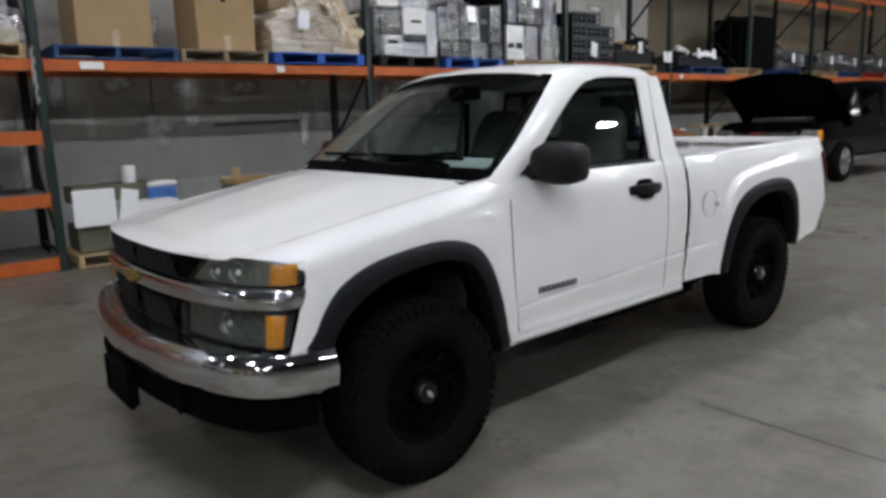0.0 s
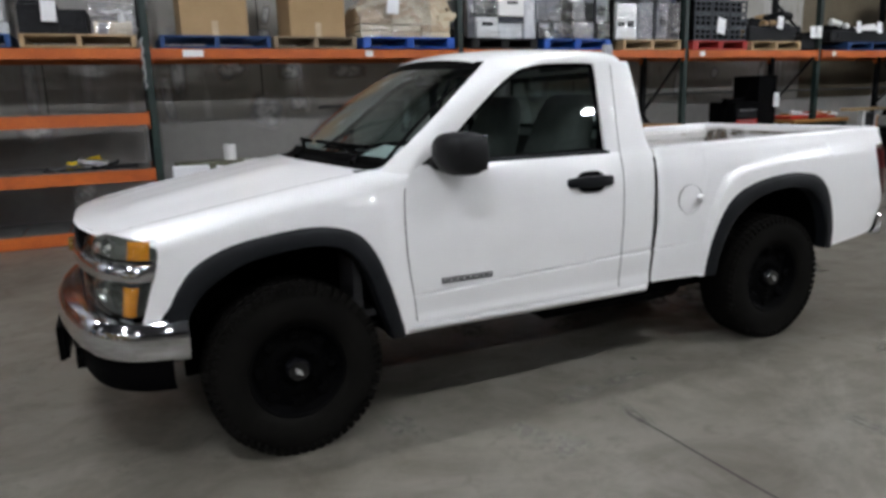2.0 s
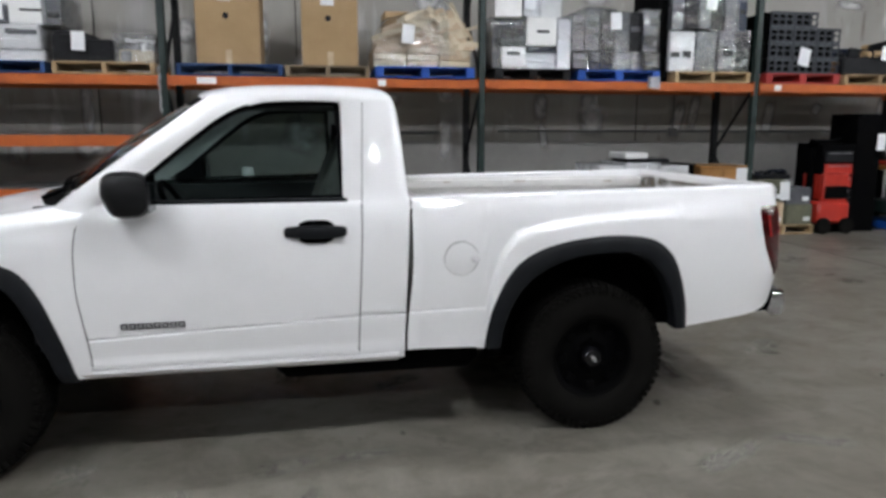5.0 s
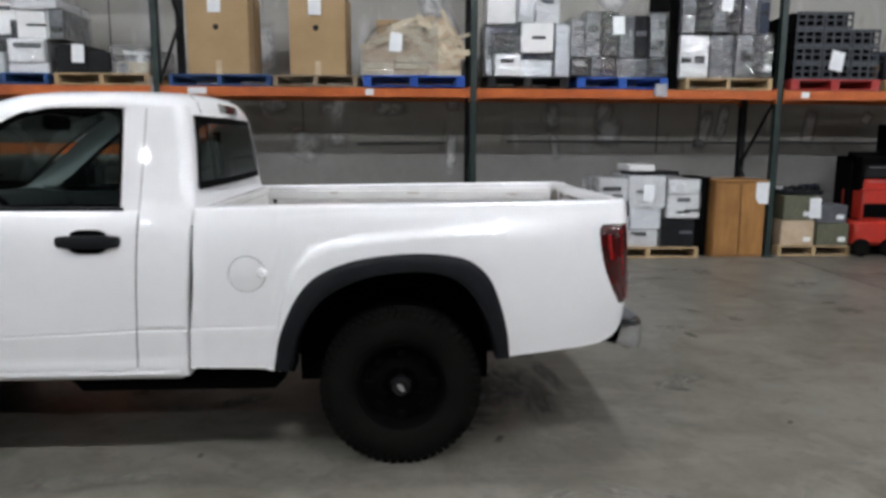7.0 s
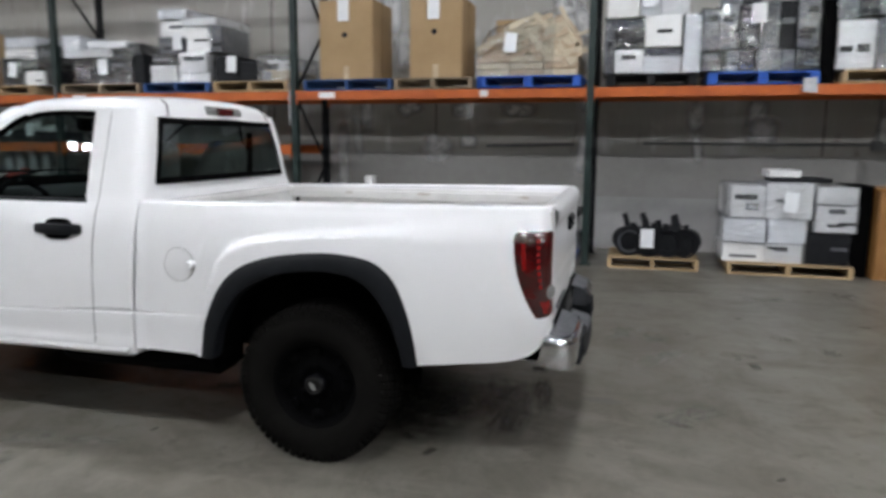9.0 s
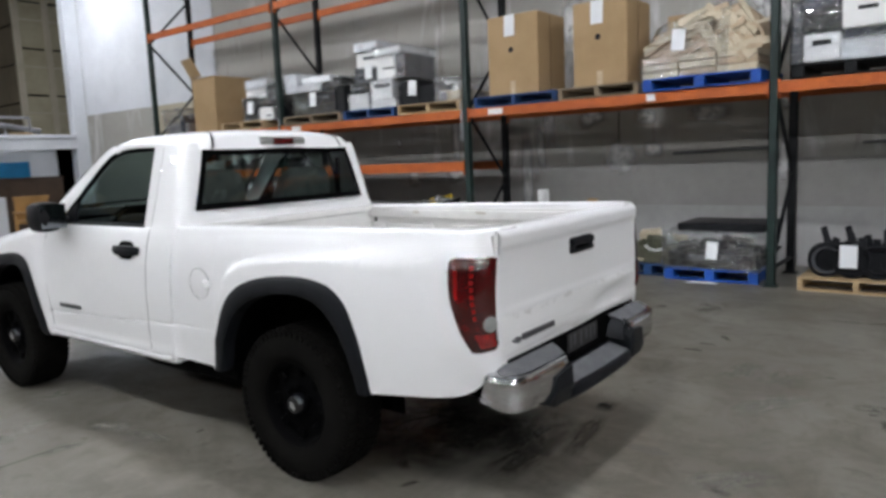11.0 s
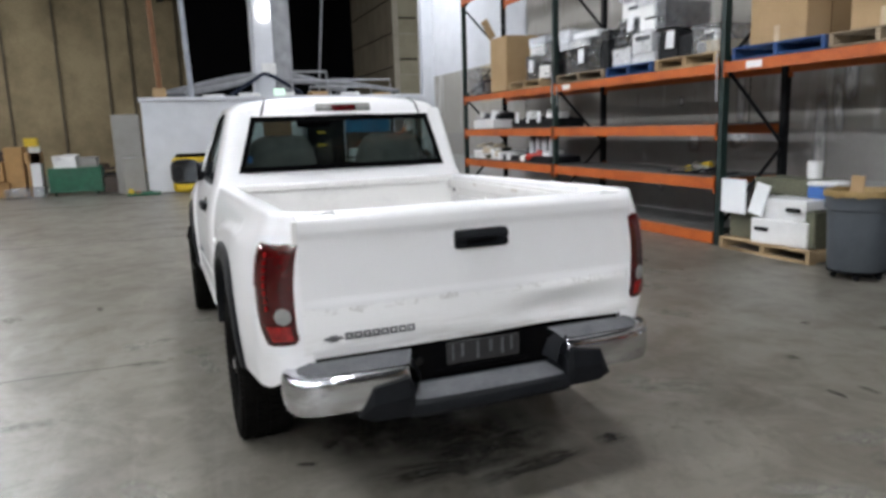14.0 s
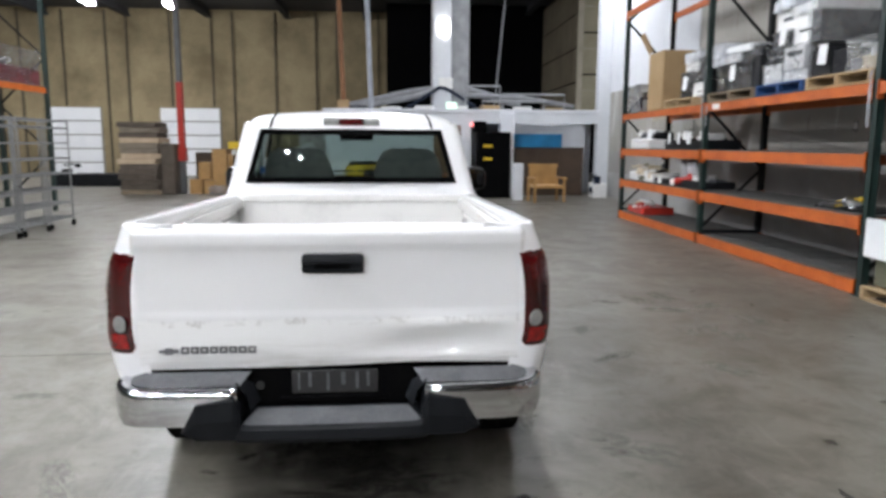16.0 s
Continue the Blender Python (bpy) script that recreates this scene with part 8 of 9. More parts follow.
M["dock"] = mat("white dock door", (0.86, 0.87, 0.88), (0.80, 0.81, 0.83), 0.5, scale=2)
M["steel_post"] = mat("grey steel column", (0.12, 0.122, 0.126), (0.08, 0.082, 0.086), 0.5, scale=3)
M["rust"] = mat("rusty brown pole", (0.26, 0.12, 0.05), (0.18, 0.08, 0.035), 0.7, scale=6)
surface_details()
filler_smears()
floor_smears()


# ---- office block and the far end -----------------------------------------------
def office():
    o = thing("office_wall", pose(0, 0, 0), "white painted office partition with a brown door", "office wall", kind="structure")
    W = M["white_wall"]
    part("partition", boxes((-12.2, -12.0, 1.50, 4.30, 0, 2.36)), W, o, smooth=False)
    part("partition", boxes((-12.2, -12.0, 5.16, 5.45, 0, 2.36)), W, o, smooth=False)
    part("partition", boxes((-12.2, -12.0, 4.30, 5.16, 2.03, 2.36)), W, o, smooth=False)
    part("partition", boxes((-18.0, -12.0, 1.30, 1.50, 0, 2.36)), W, o, smooth=False)
    part("partition", boxes((-14.2, -14.0, 5.45, 9.4, 0, 2.36)), W, o, smooth=False)
    part("partition", boxes((-14.2, -12.0, 5.40, 5.45, 0, 2.36)), W, o, smooth=False)
    part("roof_edge", boxes((-18.0, -11.94, 1.24, 6.62, 2.36, 2.46), bevel=0.01), W, o)
    part("roof_edge", boxes((-18.0, -13.5, 6.62, 9.4, 2.36, 2.46), bevel=0.01), W, o)
    part("roof_edge", boxes((-12.15, -11.94, 6.62, 9.05, 2.36, 2.46), bevel=0.01), W, o)
    part("soffit_band", boxes((-12.15, -11.98, 5.45, 9.4, 2.08, 2.36)), W, o, smooth=False)
    part("column", boxes((-12.25, -11.92, 6.22, 6.62, 0, 2.36), bevel=0.01), W, o)
    d = part("office_door", boxes((-12.06, -12.015, 4.34, 5.12, 0.01, 2.01), bevel=0.004), M["door_wood"], o, "plain brown wooden door")
    part("door_knob", lathe([(0, 0.0), (0.03, 0.01), (0.03, 0.04), (0, 0.05)], 16, "z"), M["dull_metal"], d, m=pose(-12.015, 4.42, 0.98, 0, 90, 0))
    for y0, y1 in ((4.26, 4.34), (5.12, 5.20)):
        part("door_frame", boxes((-12.02, -11.985, y0, y1, 0, 2.07), bevel=0.004), W, o)
    part("door_frame", boxes((-12.02, -11.985, 4.26, 5.20, 2.012, 2.08), bevel=0.004), W, o)
    s = thing("exit_sign", pose(-12.0, 4.84, 2.46), "small lit green exit sign on the office roof edge", "sign")
    part("sign_case", boxes((-0.03, 0.03, -0.16, 0.16, 0.0, 0.20), bevel=0.008), M["white_plastic"], s)
    part("sign_face", boxes((0.0305, 0.034, -0.145, 0.145, 0.015, 0.185)), M["exit_green"], s, smooth=False)
    rnd = random.Random(9)
    # ducts and pipes on the office roof
    t = thing("roof_ducts", pose(0, 0, 0), "grey flexible ducts and pipes lying on the office roof", "ducts")
    for k, (a, b, c, r) in enumerate((((-13.2, 1.9, 2.6), (-13.4, 3.6, 3.0), (-13.5, 4.6, 3.15), 0.10), ((-13.2, 7.0, 2.62), (-13.4, 5.9, 3.0), (-13.5, 5.0, 3.2), 0.10), ((-12.8, 2.4, 2.58), (-12.9, 3.8, 2.85), (-13.2, 4.5, 3.1), 0.085), ((-13.0, 8.6, 2.6), (-13.1, 7.0, 2.85), (-13.3, 5.2, 2.95), 0.075))):
        part("flexible_duct", tube(bmesh.new(), [tuple(p) for p in spline([a, b, c], 10)], r, 10), M["duct"], t)
    for y0, y1, z in ((5.3, 6.3, 3.15), (6.4, 8.2, 2.92), (5.8, 7.6, 2.72)):
        part("pipe_run", tube(bmesh.new(), [(-12.6, y0, 2.5), (-12.6, y0, z), (-12.6, y1, z), (-12.6, y1, 2.5)], 0.035, 8), M["duct"], t)
    part("blue_hose", tube(bmesh.new(), [tuple(p) for p in spline([(-12.7, 3.6, 2.52), (-12.8, 4.3, 2.95), (-12.9, 4.7, 3.1), (-12.7, 5.6, 2.55)], 12)], 0.05, 8), M["navy"], t)
    t = thing("vertical_duct", pose(-13.6, 4.84, 0), "large white square duct rising from the office roof", "duct")
    part("duct_shaft", boxes((-0.5, 0.5, -0.46, 0.08, 2.46, 7.1), bevel=0.02), M["white_wall"], t)
    part("duct_collar", boxes((0.48, 0.56, -0.30, 0.12, 3.1, 3.42), bevel=0.02), M["white_plastic"], t)
    # grey block is the column's shaded face, white shaft its lit one, by colour
    part("duct_side", boxes((-0.9, 0.3, 0.10, 0.62, 2.46, 7.1), bevel=0.02), M["duct"], t)
    # glow stands for a patch of light on the duct, not a fixture
    solid("wall_lamp", boxes((-13.08, -13.0, 4.55, 4.83, 4.60, 5.12), bevel=0.06), M["lit_white"], "glowing spot for lamp light falling on the white duct", "lamp")
    for k in range(7):
        y = 2.2 + 0.95 * k
        bm = boxes((-0.2, 0.2, -0.25, 0.25, 0.0, rnd.uniform(0.05, 0.16)), bevel=0.02)
        solid("roof_junk", bm, M[rnd.choice(["card", "grey_plastic", "white_plastic"])], "low carton on the office roof", "carton", "cartons on the office roof", m=pose(-12.5, y, 2.462, 0, 0, rnd.uniform(-20, 20)))
    # white end wall and the panelled side beyond
    wn = bpy.data.objects["wall_north"]
    part("brown_paint", boxes((13.4, 30.0, 9.384, 9.390, 1.30, 7.2)), M["brown_wall"], wn, "dull brown paint on the wall behind the far rack", smooth=False)
    part("white_paint", boxes((-11.95, -6.1, 9.3845, 9.388, 2.95, 7.2)), M["white_wall"], wn, "white paint at the end of the wall", smooth=False)
    part("cream_paint", boxes((-8.6, -5.6, 9.382, 9.388, 2.05, 2.95)), M["cream_wall"], wn, "cream paint on the wall behind the rack", smooth=False)
    solid("wall_end_white", boxes((-12.3, -12.0, 9.05, 13.7, 0, 7.2)), M["white_wall"], "white painted end of the north wall", "wall", kind="structure", smooth=False)
    t = thing("panel_partition", pose(0, 0, 0), "tall yellowed translucent panels in a pale frame", "partition", kind="structure")
    for k in range(2):
        for r in range(4):
            part("pane", boxes((-16.02, -15.98, 9.62 + 0.86 * k, 10.42 + 0.86 * k, 2.5 + 1.38 * r, 3.30 + 1.38 * r), bevel=0.004), M["lattice"], t)
            part("pane", boxes((-16.02, -15.98, 9.62 + 0.86 * k, 10.42 + 0.86 * k, 3.34 + 1.38 * r, 3.82 + 1.38 * r), bevel=0.004), M["lattice"], t)
    for k in range(3):
        part("mullion", boxes((-16.05, -15.94, 9.42 + 0.86 * k, 9.60 + 0.86 * k, 2.4, 7.1)), M["frame_cream"], t, smooth=False)
    for r in range(4):
        part("rail", boxes((-16.04, -15.95, 9.60, 11.3, 3.30 + 1.38 * r, 3.34 + 1.38 * r)), M["frame_cream"], t, smooth=False)
    # panelled side wall runs on into the unlit hall, shade put into its colour
    t = thing("panel_side_wall", pose(0, 0, 0), "tall panels running back into the unlit hall, darkened in their colour", "partition", kind="structure")
    for k in range(7):
        for r in range(4):
            part("pane", boxes((-16.9 - 0.85 * k, -16.1 - 0.85 * k, 9.46, 9.50, 2.5 + 1.15 * r, 3.60 + 1.15 * r), bevel=0.004), M["brown_wall"], t)
    solid("hanging_cable", cyl(bmesh.new(), (-14.0, 6.72, 7.0), (-14.0, 6.32, 2.46), 0.025, n=8), M["duct"], "thin grey cable hanging to the office roof", "cable")
    # near-black sheet put where only the unlit opening's darkness shows
    solid("dark_upper_wall", boxes((-22.2, -22.0, 2.9, 13.6, 2.0, 7.2)), M["unlit"], "near-black wall closing the unlit opening above the office", "wall", kind="structure", smooth=False)


def far_things():
    solid("wall_alcove", boxes((-13.5, -13.3, 6.62, 9.05, 0, 2.34)), M["white_wall"], "white painted back wall of the alcove", "wall", kind="structure", smooth=False)
    # alcove
    t = thing("dark_wood_cabinet", pose(-12.9, 6.72, 0), "long dark brown wooden cabinet in the alcove", "cabinet")
    part("cabinet_body", boxes((0, 0.6, 0, 2.02, 0, 1.36), bevel=0.01), M["dark_wood"], t)
    part("cabinet_top", boxes((-0.02, 0.62, -0.02, 2.04, 1.36, 1.40), bevel=0.006), M["dark_wood"], t)
    for k in range(3):
        part("cabinet_door", boxes((0.6, 0.615, 0.03 + 0.66 * k, 0.66 + 0.66 * k, 0.06, 1.32), bevel=0.004), M["dark_wood"], t)
    solid("blue_sheet", boxes((-13.2, -13.15, 6.6, 8.3, 0.9, 1.80), bevel=0.004), M["sky_blue"], "bright blue sheet standing behind the cabinet", "sheet", m=pose(0, 0, 0.0))
    t = thing("wooden_armchair", pose(-10.15, 7.2, 0, 0, 0, 5), "light wooden armchair with a solid plywood back", "chair")
    for xx in (-0.32, 0.30):
        for yy in (-0.42, 0.36):
            part("chair_leg", boxes((xx, xx + 0.06, yy, yy + 0.06, 0, 0.62), bevel=0.005), M["oak_light"], t)
    part("chair_seat", boxes((-0.32, 0.36, -0.36, 0.36, 0.36, 0.44), bevel=0.01), M["oak_light"], t)
    for yy in (-0.45, 0.35):
        part("chair_arm", boxes((-0.34, 0.40, yy, yy + 0.11, 0.60, 0.64), bevel=0.008), M["oak_light"], t)
    part("back_panel", boxes((-0.345, -0.315, -0.38, 0.38, 0.40, 0.92), bevel=0.006), M["oak_light"], t)
    part("back_rail", boxes((-0.36, -0.29, -0.40, 0.40, 0.88, 0.98), bevel=0.008), M["oak_light"], t)
    solid("white_fridge", boxes((-10.8, -10.5, 6.42, 6.66, 0, 0.98), bevel=0.012), M["white_wall"], "small white panel beside the armchair", "panel")
    heap("alcove_clutter", "white and dark bags beside the cabinet", "bags", -11.9, -11.3, 8.75, 9.2, 0, 0.95, ["white_plastic", "navy", "dark_plastic"], 9, 81, None, 0, "far clutter")
    # black tall unit with a red lamp
    t = thing("black_charger_cabinet", pose(-11.9, 5.50, 0), "tall black cabinet with yellow labels and a red lamp", "cabinet")
    part("cabinet_body", boxes((0, 0.6, 0.02, 0.94, 0, 1.82), bevel=0.02), M["black"], t)
    part("cabinet_body", boxes((0.02, 0.3, -0.06, 0.30, 1.82, 2.12), bevel=0.03), M["black"], t)
    for z in (1.40, 1.05):
        part("yellow_label", boxes((0.60, 0.604, 0.18, 0.42, z, z + 0.07)), M["yellow"], t, smooth=False)
    part("red_lamp", boxes((0.10, 0.18, -0.14, -0.05, 1.98, 2.08), bevel=0.01), M["red_lamp"], t)
    # grey steel cabinet
    t = thing("grey_steel_cabinet", pose(-11.95, 3.42, 0), "grey steel cabinet with papers taped on", "cabinet")
    part("cabinet_body", boxes((0, 0.45, 0, 0.74, 0, 1.22), bevel=0.012), M["grey_steel"], t)
    part("cabinet_door", boxes((0.45, 0.465, 0.03, 0.71, 0.05, 1.18), bevel=0.004), M["grey_steel"], t)
    part("taped_paper", boxes((0.466, 0.468, 0.10, 0.30, 0.72, 0.90)), M["paper"], t, smooth=False)
    solid("black_telephone", boxes((-11.8, -11.6, 3.62, 3.86, 1.223, 1.36), bevel=0.02), M["dark_plastic"], "small black device on the grey cabinet", "device")
    # yellow ride-on machine
    t = thing("yellow_floor_scrubber", pose(-11.25, 1.92, 0), "yellow and black ride-on floor machine by the office wall", "floor machine")
    part("machine_tank", boxes((-0.40, 0.34, 0.0, 0.50, 0.05, 0.92), bevel=0.07, ), M["yellow"], t)
    part("machine_hood", boxes((-0.30, 0.26, 0.42, 1.02, 0.78, 0.98), bevel=0.07), M["yellow"], t)
    part("machine_hood_edge", boxes((-0.33, 0.28, 0.10, 1.0, 0.92, 1.0), bevel=0.03), M["black"], t)
    part("machine_bumper", boxes((-0.34, 0.30, 1.02, 1.42, 0.14, 0.62), bevel=0.07), M["yellow"], t)
    part("machine_engine", boxes((-0.25, 0.18, 0.48, 1.04, 0.14, 0.80), bevel=0.03), M["grey_plastic"], t)
    part("machine_skirt", boxes((-0.38, 0.36, 0.52, 1.45, 0.02, 0.15), bevel=0.03), M["black"], t)
    part("control_box", boxes((0.16, 0.22, 0.56, 0.90, 0.42, 0.70), bevel=0.01), M["dark_plastic"], t)
    part("machine_handle", tube(bmesh.new(), [(0.1, 1.10, 0.6), (0.12, 1.16, 0.86), (0.12, 1.30, 0.86), (0.1, 1.36, 0.6)], 0.02, 8), M["black"], t)
    for y2 in (0.56, 1.34):
        part("machine_wheel", lathe([(0.0, -0.03), (0.09, -0.035), (0.12, -0.02), (0.12, 0.02), (0.09, 0.035), (0.0, 0.03)], 20), M["rubber"], t, m=pose(0.30, y2, 0.12))
    # column with a red guard, and its lamp
    t = thing("steel_column", pose(-13.05, -2.95, 0), "grey steel roof column with a red painted guard", "column", kind="structure")
    part("column_shaft", boxes((-0.07, 0.07, -0.07, 0.07, 0, 7.0)), M["steel_post"], t, smooth=False)
    part("red_guard", boxes((-0.085, 0.085, -0.085, 0.085, 1.15, 3.2), bevel=0.01), M["red"], t, "red painted guard")
    part("red_guard", boxes((-0.12, 0.12, -0.12, 0.12, 0.95, 1.35), bevel=0.02), M["red"], t)
    for y, mt, nm, lab in ((1.80, "rust", "rusty_pole", "rusty brown pole rising to the roof"), (2.58, "pale_steel", "steel_pole", "pale steel pole rising to the roof")):
        solid(nm, cyl(bmesh.new(), (-12.4, y, 2.46), (-12.4, y - 0.15, 7.1), 0.07, n=12), M[mt], lab, "pole")
    part("pole_box", boxes((-12.55, -12.25, 1.62, 1.95, 2.46, 2.72), bevel=0.02), M["card"], bpy.data.objects["rusty_pole"])
    # flattened cartons, tan furniture, green bag
    t = thing("flattened_carton_stack", pose(-13.0, -4.55, 0), "tall stack of flattened brown cartons on a pallet", "cartons")
    rnd = random.Random(21)
    for k in range(13):
        z = 0.14 + 0.148 * k
        part("carton_bale", boxes((-0.5, 0.5, 0.0, 1.08, z, z + 0.142), bevel=0.015), M[rnd.choice(["grey_card", "dark_card", "dark_card", "pale_card"])], t, m=pose(rnd.uniform(-0.06, 0.06), rnd.uniform(-0.06, 0.06), 0, 0, 0, rnd.uniform(-5, 5)))
    pallet(-13.5, -12.5, -4.55, -3.45, 0, "old_pine", "weathered wooden pallet under flattened cartons")
    part("carton_bale", boxes((-0.6, 0.4, 1.1, 1.5, 0.0, 1.45), bevel=0.03), M["dark_card"], t)
    t = thing("tan_desk_stack", pose(-13.6, -2.75, 0), "tan wooden desks and drawers standing on end", "desks")
    for a, b, z0, z1, xo in ((0.0, 0.36, 0.0, 0.42, 0.1), (0.40, 0.70, 0.0, 0.40, 0.05), (0.25, 0.60, 0.42, 0.92, 0.0), (0.62, 1.05, 0.0, 1.30, -0.1), (1.08, 1.45, 0.85, 1.15, -0.1), (1.12, 1.20, 0, 0.85, -0.1)):
        part("desk_part", boxes((xo, xo + 0.6, a, b, z0, z1), bevel=0.01), M["oak_light"], t)
    # dark board put in for the shade behind the desks
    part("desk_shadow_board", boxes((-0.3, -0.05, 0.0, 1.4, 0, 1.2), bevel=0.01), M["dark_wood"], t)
    t = thing("green_bag_bin", pose(-13.2, -1.1, 0), "green lined cart full of white bags", "cart")
    part("cart_tub", rough_box(bmesh.new(), -0.5, 0.5, 0.0, 1.25, 0.08, 0.72, 0.05, 8, 3), M["green_plastic"], t)
    part("white_bag", rough_box(bmesh.new(), -0.4, 0.4, 0.12, 0.66, 0.66, 1.02, 0.08, 7, 4), M["white_plastic"], t)
    part("white_bag", rough_box(bmesh.new(), -0.3, 0.4, 0.70, 1.15, 0.66, 0.96, 0.08, 7, 6), M["grey_steel"], t)
    for y in (0.1, 1.1):
        part("cart_wheel", cyl(bmesh.new(), (0.4, y, 0.05), (0.4, y + 0.04, 0.05), 0.05, n=12), M["black"], t)
    solid("clear_bag", rough_box(bmesh.new(), -13.1, -12.4, -2.05, -1.2, 0.0, 0.26, 0.07, 8, 8), M["film_heavy"], "clear plastic bag of scraps on the floor", "bag")
    solid("yellow_sign_stand", boxes((-13.3, -13.1, -1.55, -1.3, 0, 1.30), bevel=0.01), M["white_plastic"], "white stand with papers", "stand")
    solid("yellow_box", boxes((-13.3, -13.0, -1.62, -1.32, 1.30, 1.52), bevel=0.01), M["yellow"], "small yellow box on a white stand", "box")
    solid("grey_office_panel", boxes((-12.6, -12.2, 0.55, 1.22, 0, 2.05), bevel=0.02), M["grey_steel"], "grey fabric office panel standing upright", "panel")
    solid("grey_office_panel", boxes((-12.1, -11.8, 0.72, 1.25, 0, 0.95), bevel=0.02), M["grey_steel"], "low grey cabinet by the office", "cabinet")
    heap("far_machines", "dark machines and a glass case by the far wall", "machines", -13.6, -12.9, -0.1, 0.6, 0, 1.1, ["dark_wood", "dark_plastic", "grey_plastic"], 9, 83, None, 0, "far clutter")
    heap("floor_scraps", "green, red and yellow scraps on the floor", "scraps", -11.7, -11.2, 0.75, 1.6, 0, 0.14, ["green_plastic", "red", "yellow"], 6, 84, None, 0, "far clutter")
    # dock doors and panel ribs of the tan wall
    ww = bpy.data.objects["wall_west"]
    for y0, y1 in ((-11.9, -9.55), (-7.05, -4.45)):
        d = part("dock_door", boxes((-24.0, -23.93, y0, y1, 0.0, 3.0)), M["grey_steel"], ww, "white sectional dock door", smooth=False)
        for k in range(5):
            part("door_section", boxes((-23.93, -23.90, y0 + 0.03, y1 - 0.03, 0.04 + 0.6 * k, 0.58 + 0.6 * k), bevel=0.012), M["dock"], d)
    for k in range(13):
        y = -15.5 + 1.5 * k + 0.35 * math.sin(2.1 * k)
        if any(a - 0.1 < y < b + 0.1 for a, b in ((-11.9, -9.55), (-7.05, -4.45))):
            part("wall_rib", boxes((-24.0, -23.93, y - 0.04, y + 0.04, 3.05, 7.1)), M["rib"], ww, smooth=False)
        else:
            part("wall_rib", boxes((-24.0, -23.93, y - 0.04, y + 0.04, 0.0, 7.1)), M["rib"], ww, smooth=False)
    heap("dock_clutter", "white bags and black bins before a dock door", "clutter", -17.4, -16.4, -8.3, -6.0, 0, 1.0, ["dark_plastic", "white_plastic", "black"], 12, 85, None, 0, "far clutter")


M["lit_white"] = emitter("duct light spot glow", (1.0, 0.98, 0.95), 6.0)
M["rib"] = mat("dark wall rib", (0.10, 0.08, 0.05), (0.07, 0.055, 0.035), 0.85)
M["oak_light"] = wood_mat("light oak", (0.46, 0.27, 0.10), (0.36, 0.20, 0.07), 0.5)
M["grey_card"] = mat("grey-brown carton", (0.24, 0.20, 0.155), (0.17, 0.14, 0.11), 0.85, per_object=True)
M["dark_card"] = mat("dark brown carton", (0.12, 0.095, 0.075), (0.08, 0.065, 0.05), 0.85, per_object=True)
office()
far_things()


# ---- wire carts and rack opposite ------------------------------------------------
def wire_carts():
    first = None
    for k in range(3):
        x = -5.0 + 1.0 * k
        if first is None:
            t = first = thing("wire_cart", pose(x, -3.05, 0), "grey wire shelf cart on casters, nearly empty", "cart", "wire carts")
            for xx in (0.03, 0.85):
                for yy in (0.0, 0.5):
                    part("cart_post", cyl(bmesh.new(), (xx, yy, 0.1), (xx, yy, 1.86), 0.016, n=8), M["dull_grey"], t)
                    part("caster", lathe([(0.0, -0.015), (0.05, -0.018), (0.05, 0.018), (0.0, 0.015)], 14), M["black"], t, m=pose(xx, yy, 0.05))
            for z in (0.16, 0.42, 0.68, 0.94, 1.20, 1.46, 1.72, 1.84):
                bm = bmesh.new()
                for yy in (0.0, 0.1, 0.2, 0.3, 0.4, 0.5):
                    box(bm, 0.0, 0.88, yy - 0.006, yy + 0.006, z - 0.014, z + 0.014)
                for xx in (0.02, 0.44, 0.86):
                    box(bm, xx - 0.008, xx + 0.008, 0, 0.5, z - 0.012, z + 0.012)
                part("wire_shelf", bm, M["dull_grey"], t, smooth=False)
        else:
            copy_thing(first, pose(x, -3.05 + 0.03 * k, 0, 0, 0, 2 * k))
    solid("paper_tag", boxes((-4.2, -4.03, -3.075, -3.07, 0.62, 0.86)), M["paper"], "white paper tag on a wire cart", "paper", smooth=False)
    t = thing("pallet_rack", pose(0, 0, 0), "green and orange pallet rack with wrapped goods", "pallet rack")
    for y in (-5.2, -4.2):
        for x in (-7.75, -3.9):
            part("front_post", boxes((x - 0.04, x + 0.04, y, y + 0.08, 0, 5.4)), M["green"], t, smooth=False)
        part("beam", boxes((-7.7, -3.95, y + 0.01, y + 0.055, 2.50, 2.62)), M["orange"], t, smooth=False)
    part("deck", boxes((-7.7, -3.95, -5.2, -4.15, 2.62, 2.64)), M["deck"], t, smooth=False)
    for k in range(5):
        bm = cyl(bmesh.new(), (-7.75, -4.2 if k % 2 else -5.1, 0.3 + k), (-7.75, -5.1 if k % 2 else -4.2, 1.2 + k), 0.02, n=6)
        part("brace", bm, M["black_post"], t)
    heap("wrapped_goods", "dark red bags and clear film bundles on the rack", "goods", -7.6, -5.2, -4.95, -4.2, 2.64, 3.4, ["wine", "grey_plastic", "white_plastic"], 16, 91, "film", 0, "shelf goods")


M["dull_grey"] = mat("dull zinc wire", (0.34, 0.345, 0.35), (0.26, 0.265, 0.27), 0.45, 0.6)
M["wine"] = mat("dark red cloth", (0.14, 0.03, 0.035), (0.10, 0.02, 0.025), 0.9)
wire_carts()


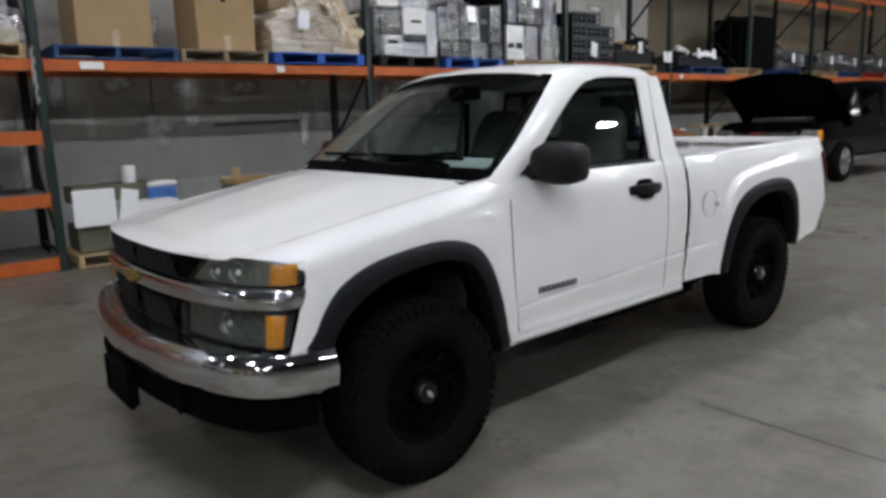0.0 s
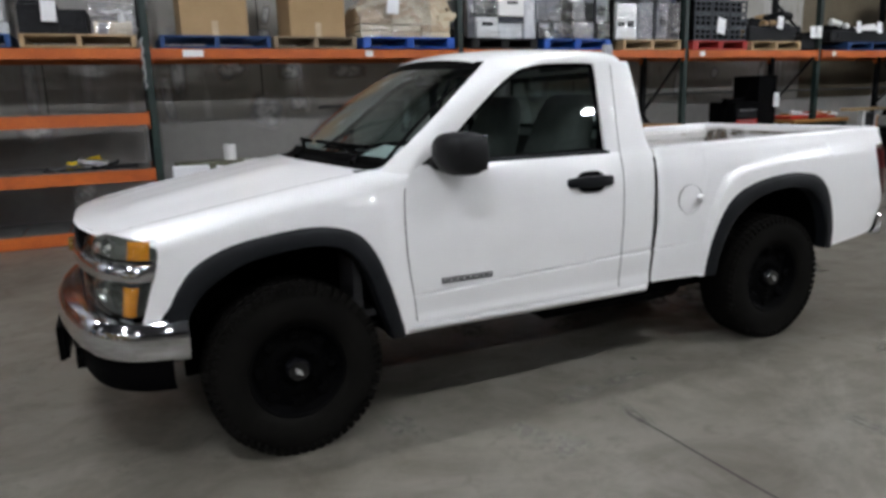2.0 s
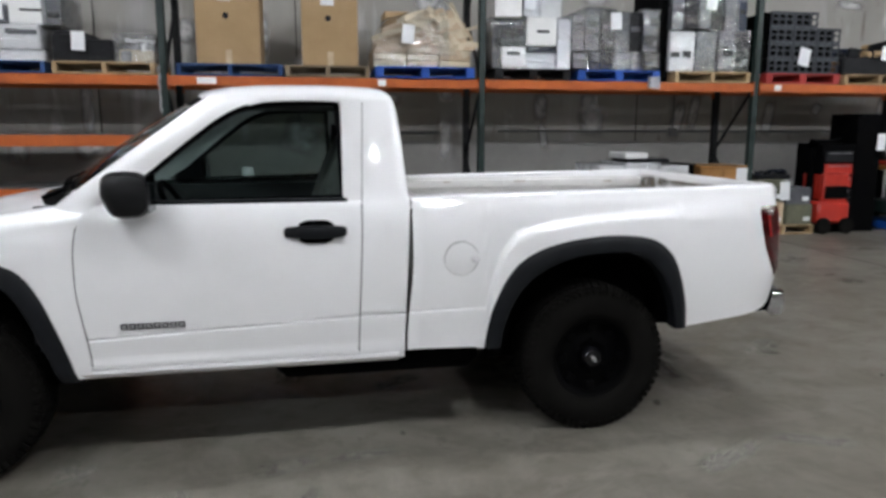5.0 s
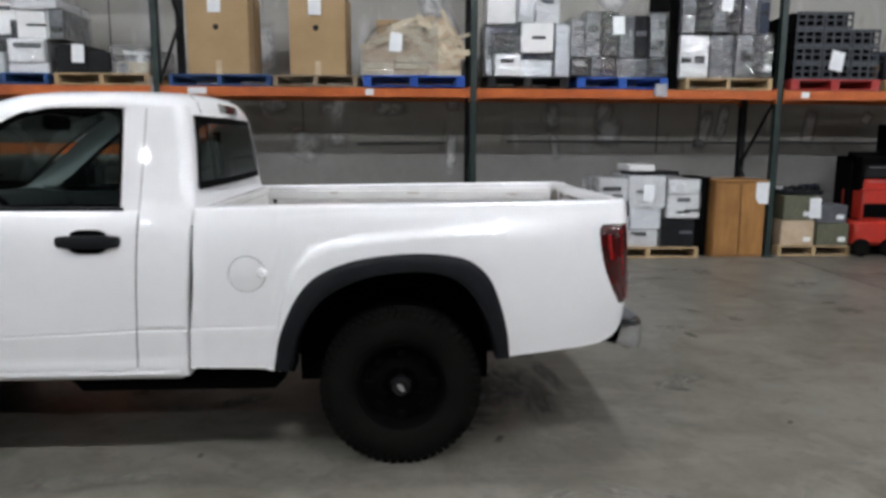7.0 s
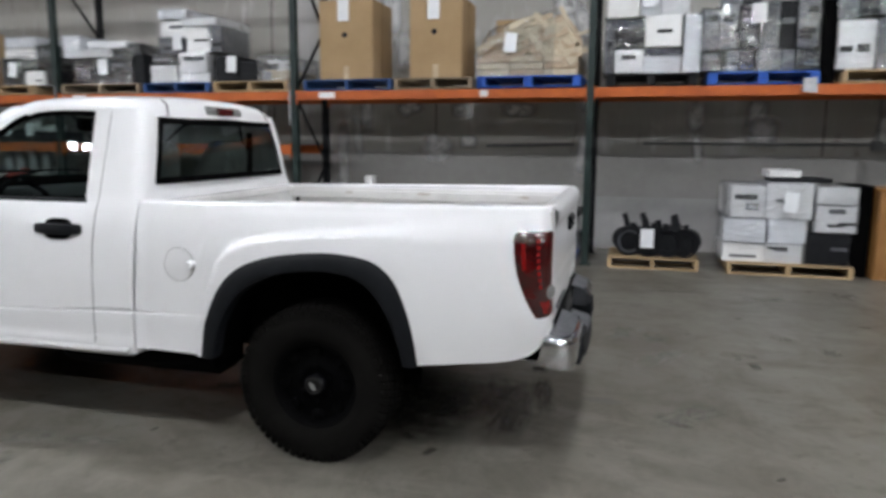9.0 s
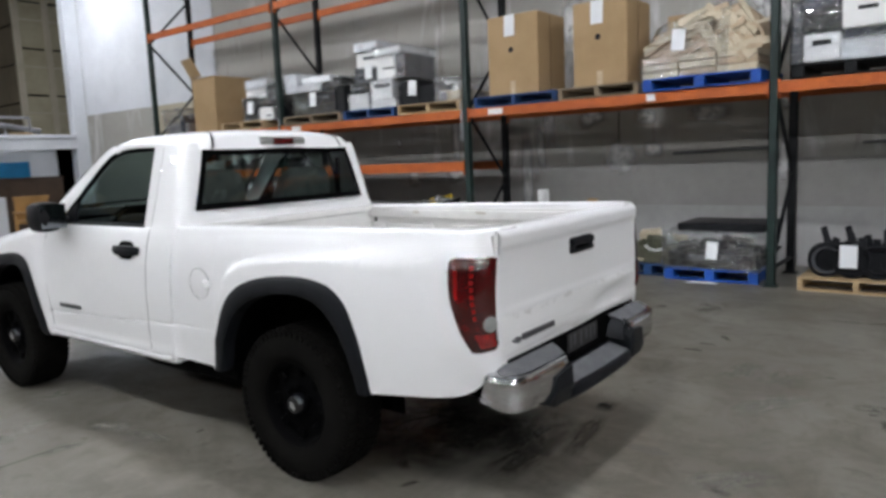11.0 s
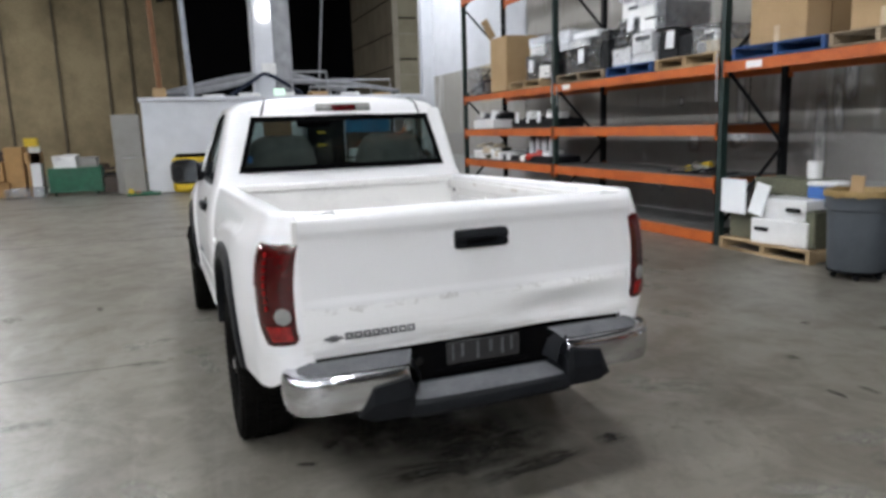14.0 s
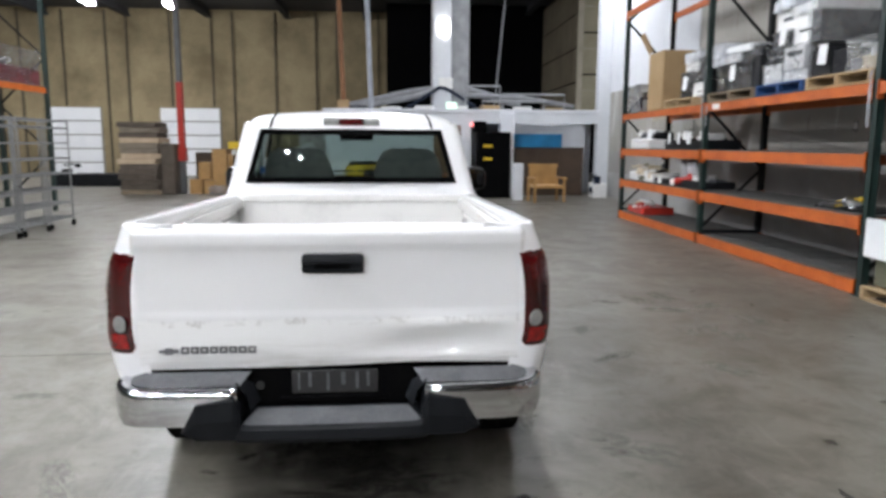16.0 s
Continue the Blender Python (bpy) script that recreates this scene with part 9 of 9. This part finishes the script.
# ---- black utility vehicle with its hood up ----------------------------------------
def suv():
    t = thing("black_suv", pose(13.12, 6.55, 0), "black utility vehicle with its hood raised", "car")
    B = M["suv_paint"]
    w = 0.98
    body = []
    for x, zt, wf in ((0.0, 1.02, 0.93), (0.10, 1.08, 0.97), (0.6, 1.12, 1.0), (1.25, 1.16, 1.0), (2.4, 1.20, 1.0), (3.6, 1.22, 1.0), (4.6, 1.22, 0.99), (4.9, 1.15, 0.95)):
        ring = [(-0.93, 0.42), (-1.0, 0.55), (-1.0, 0.85), (-0.97, 1.0), (-0.90, 1.0)]
        row = [(x, y * w * wf, z if z < 0.95 else zt if z >= 1.0 else z) for y, z in ring]
        row += [(x, 0, zt)]
        row += [(x, -y * w * wf, z if z < 0.95 else zt if z >= 1.0 else z) for y, z in ring[::-1]]
        body.append(row)
    part("body", capped(body), B, t)
    cabin = []
    for x, zt, k in ((1.25, 1.20, 0.94), (1.95, 1.78, 0.80), (2.3, 1.86, 0.78), (3.8, 1.88, 0.78), (4.7, 1.80, 0.78), (4.88, 1.2, 0.92)):
        cabin.append([(x, -w * 0.96, 1.15), (x, -w * k, zt - 0.06), (x, -w * k + 0.08, zt), (x, w * k - 0.08, zt), (x, w * k, zt - 0.06), (x, w * 0.96, 1.15)])
    part("cabin", capped(cabin), B, t)
    part("windshield", loft([[(1.28, y, 1.23), (1.93, y * 0.84, 1.76)] for y in (-0.86, -0.4, 0, 0.4, 0.86)]), M["dark_glass"], t)
    for x0, x1 in ((1.85, 2.75), (2.85, 3.75)):
        bm = bmesh.new()
        bm.faces.new([bm.verts.new(p) for p in ((x0, -w * 0.955, 1.24), (x1, -w * 0.955, 1.24), (x1, -w * 0.82, 1.72), (x0 + 0.22, -w * 0.82, 1.72))])
        part("side_window", bm, M["dark_glass"], t, smooth=False)
    hood = loft([[(lerp(1.22, 0.12, u) + 0.05 * math.sin(math.pi * u), y, lerp(1.16, 2.02, u) - 0.12 * (y / 0.9) ** 2) for y in (-1.05, -0.7, -0.25, 0.25, 0.7, 1.05)] for u in [k / 6 for k in range(7)]])
    part("hood", hood, B, t, "black hood raised")
    part("engine_bay", boxes((0.12, 1.15, -0.80, 0.80, 0.85, 1.12)), M["black"], t, smooth=False)
    part("engine_cover", boxes((0.3, 1.0, -0.45, 0.45, 1.12, 1.20), bevel=0.03), M["grey_plastic"], t)
    part("grille", boxes((-0.05, 0.02, -0.55, 0.55, 0.72, 0.98), bevel=0.01), M["black"], t)
    part("grille_bar", boxes((-0.07, -0.045, -0.60, 0.60, 0.90, 0.945), bevel=0.006), M["chrome"], t)
    part("front_bumper", boxes((-0.16, 0.12, -0.96, 0.96, 0.40, 0.70), bevel=0.05), M["black"], t)
    for s in (-1, 1):
        part("head_lamp", boxes((-0.06, 0.10, s * 0.80 - 0.16, s * 0.80 + 0.14, 0.78, 0.98), bevel=0.03), M["reflector"], t, "clear headlamp")
        part("amber_lens", boxes((-0.02, 0.12, s * 0.955 - 0.02, s * 0.955 + 0.02, 0.78, 0.98), bevel=0.01), M["amber"], t)
        part("wing_mirror", boxes((1.55, 1.72, s * 1.10 - 0.10, s * 1.10 + 0.10, 1.20, 1.38), bevel=0.04), B, t)
        for x in (0.98, 3.95):
            wh = part("wheel", lathe([(0.24, -0.11), (0.33, -0.125), (0.375, -0.09), (0.38, 0.09), (0.33, 0.125), (0.24, 0.11)], 32), M["rubber"], t, m=pose(x, s * 0.93, 0.38, 0, 0, 0 if s < 0 else 180))
            part("rim", lathe([(0.245, -0.10), (0.22, -0.09), (0.16, -0.075), (0.07, -0.09), (0.0, -0.09)], 28), M["dull_metal"], wh, "silver alloy rim")
            for k in range(5):
                part("spoke", boxes((0.05, 0.23, -0.115, -0.085, -0.035, 0.035), bevel=0.008), M["chrome"], wh, m=Matrix.Rotation(2 * math.pi * k / 5, 4, "Y"))
    part("side_step", boxes((1.1, 3.2, -1.02, -0.90, 0.36, 0.42), bevel=0.01), M["dull_metal"], t)
    part("door_handle", boxes((2.6, 2.78, -1.0, -0.975, 0.98, 1.01), bevel=0.004), M["chrome"], t)


suv()
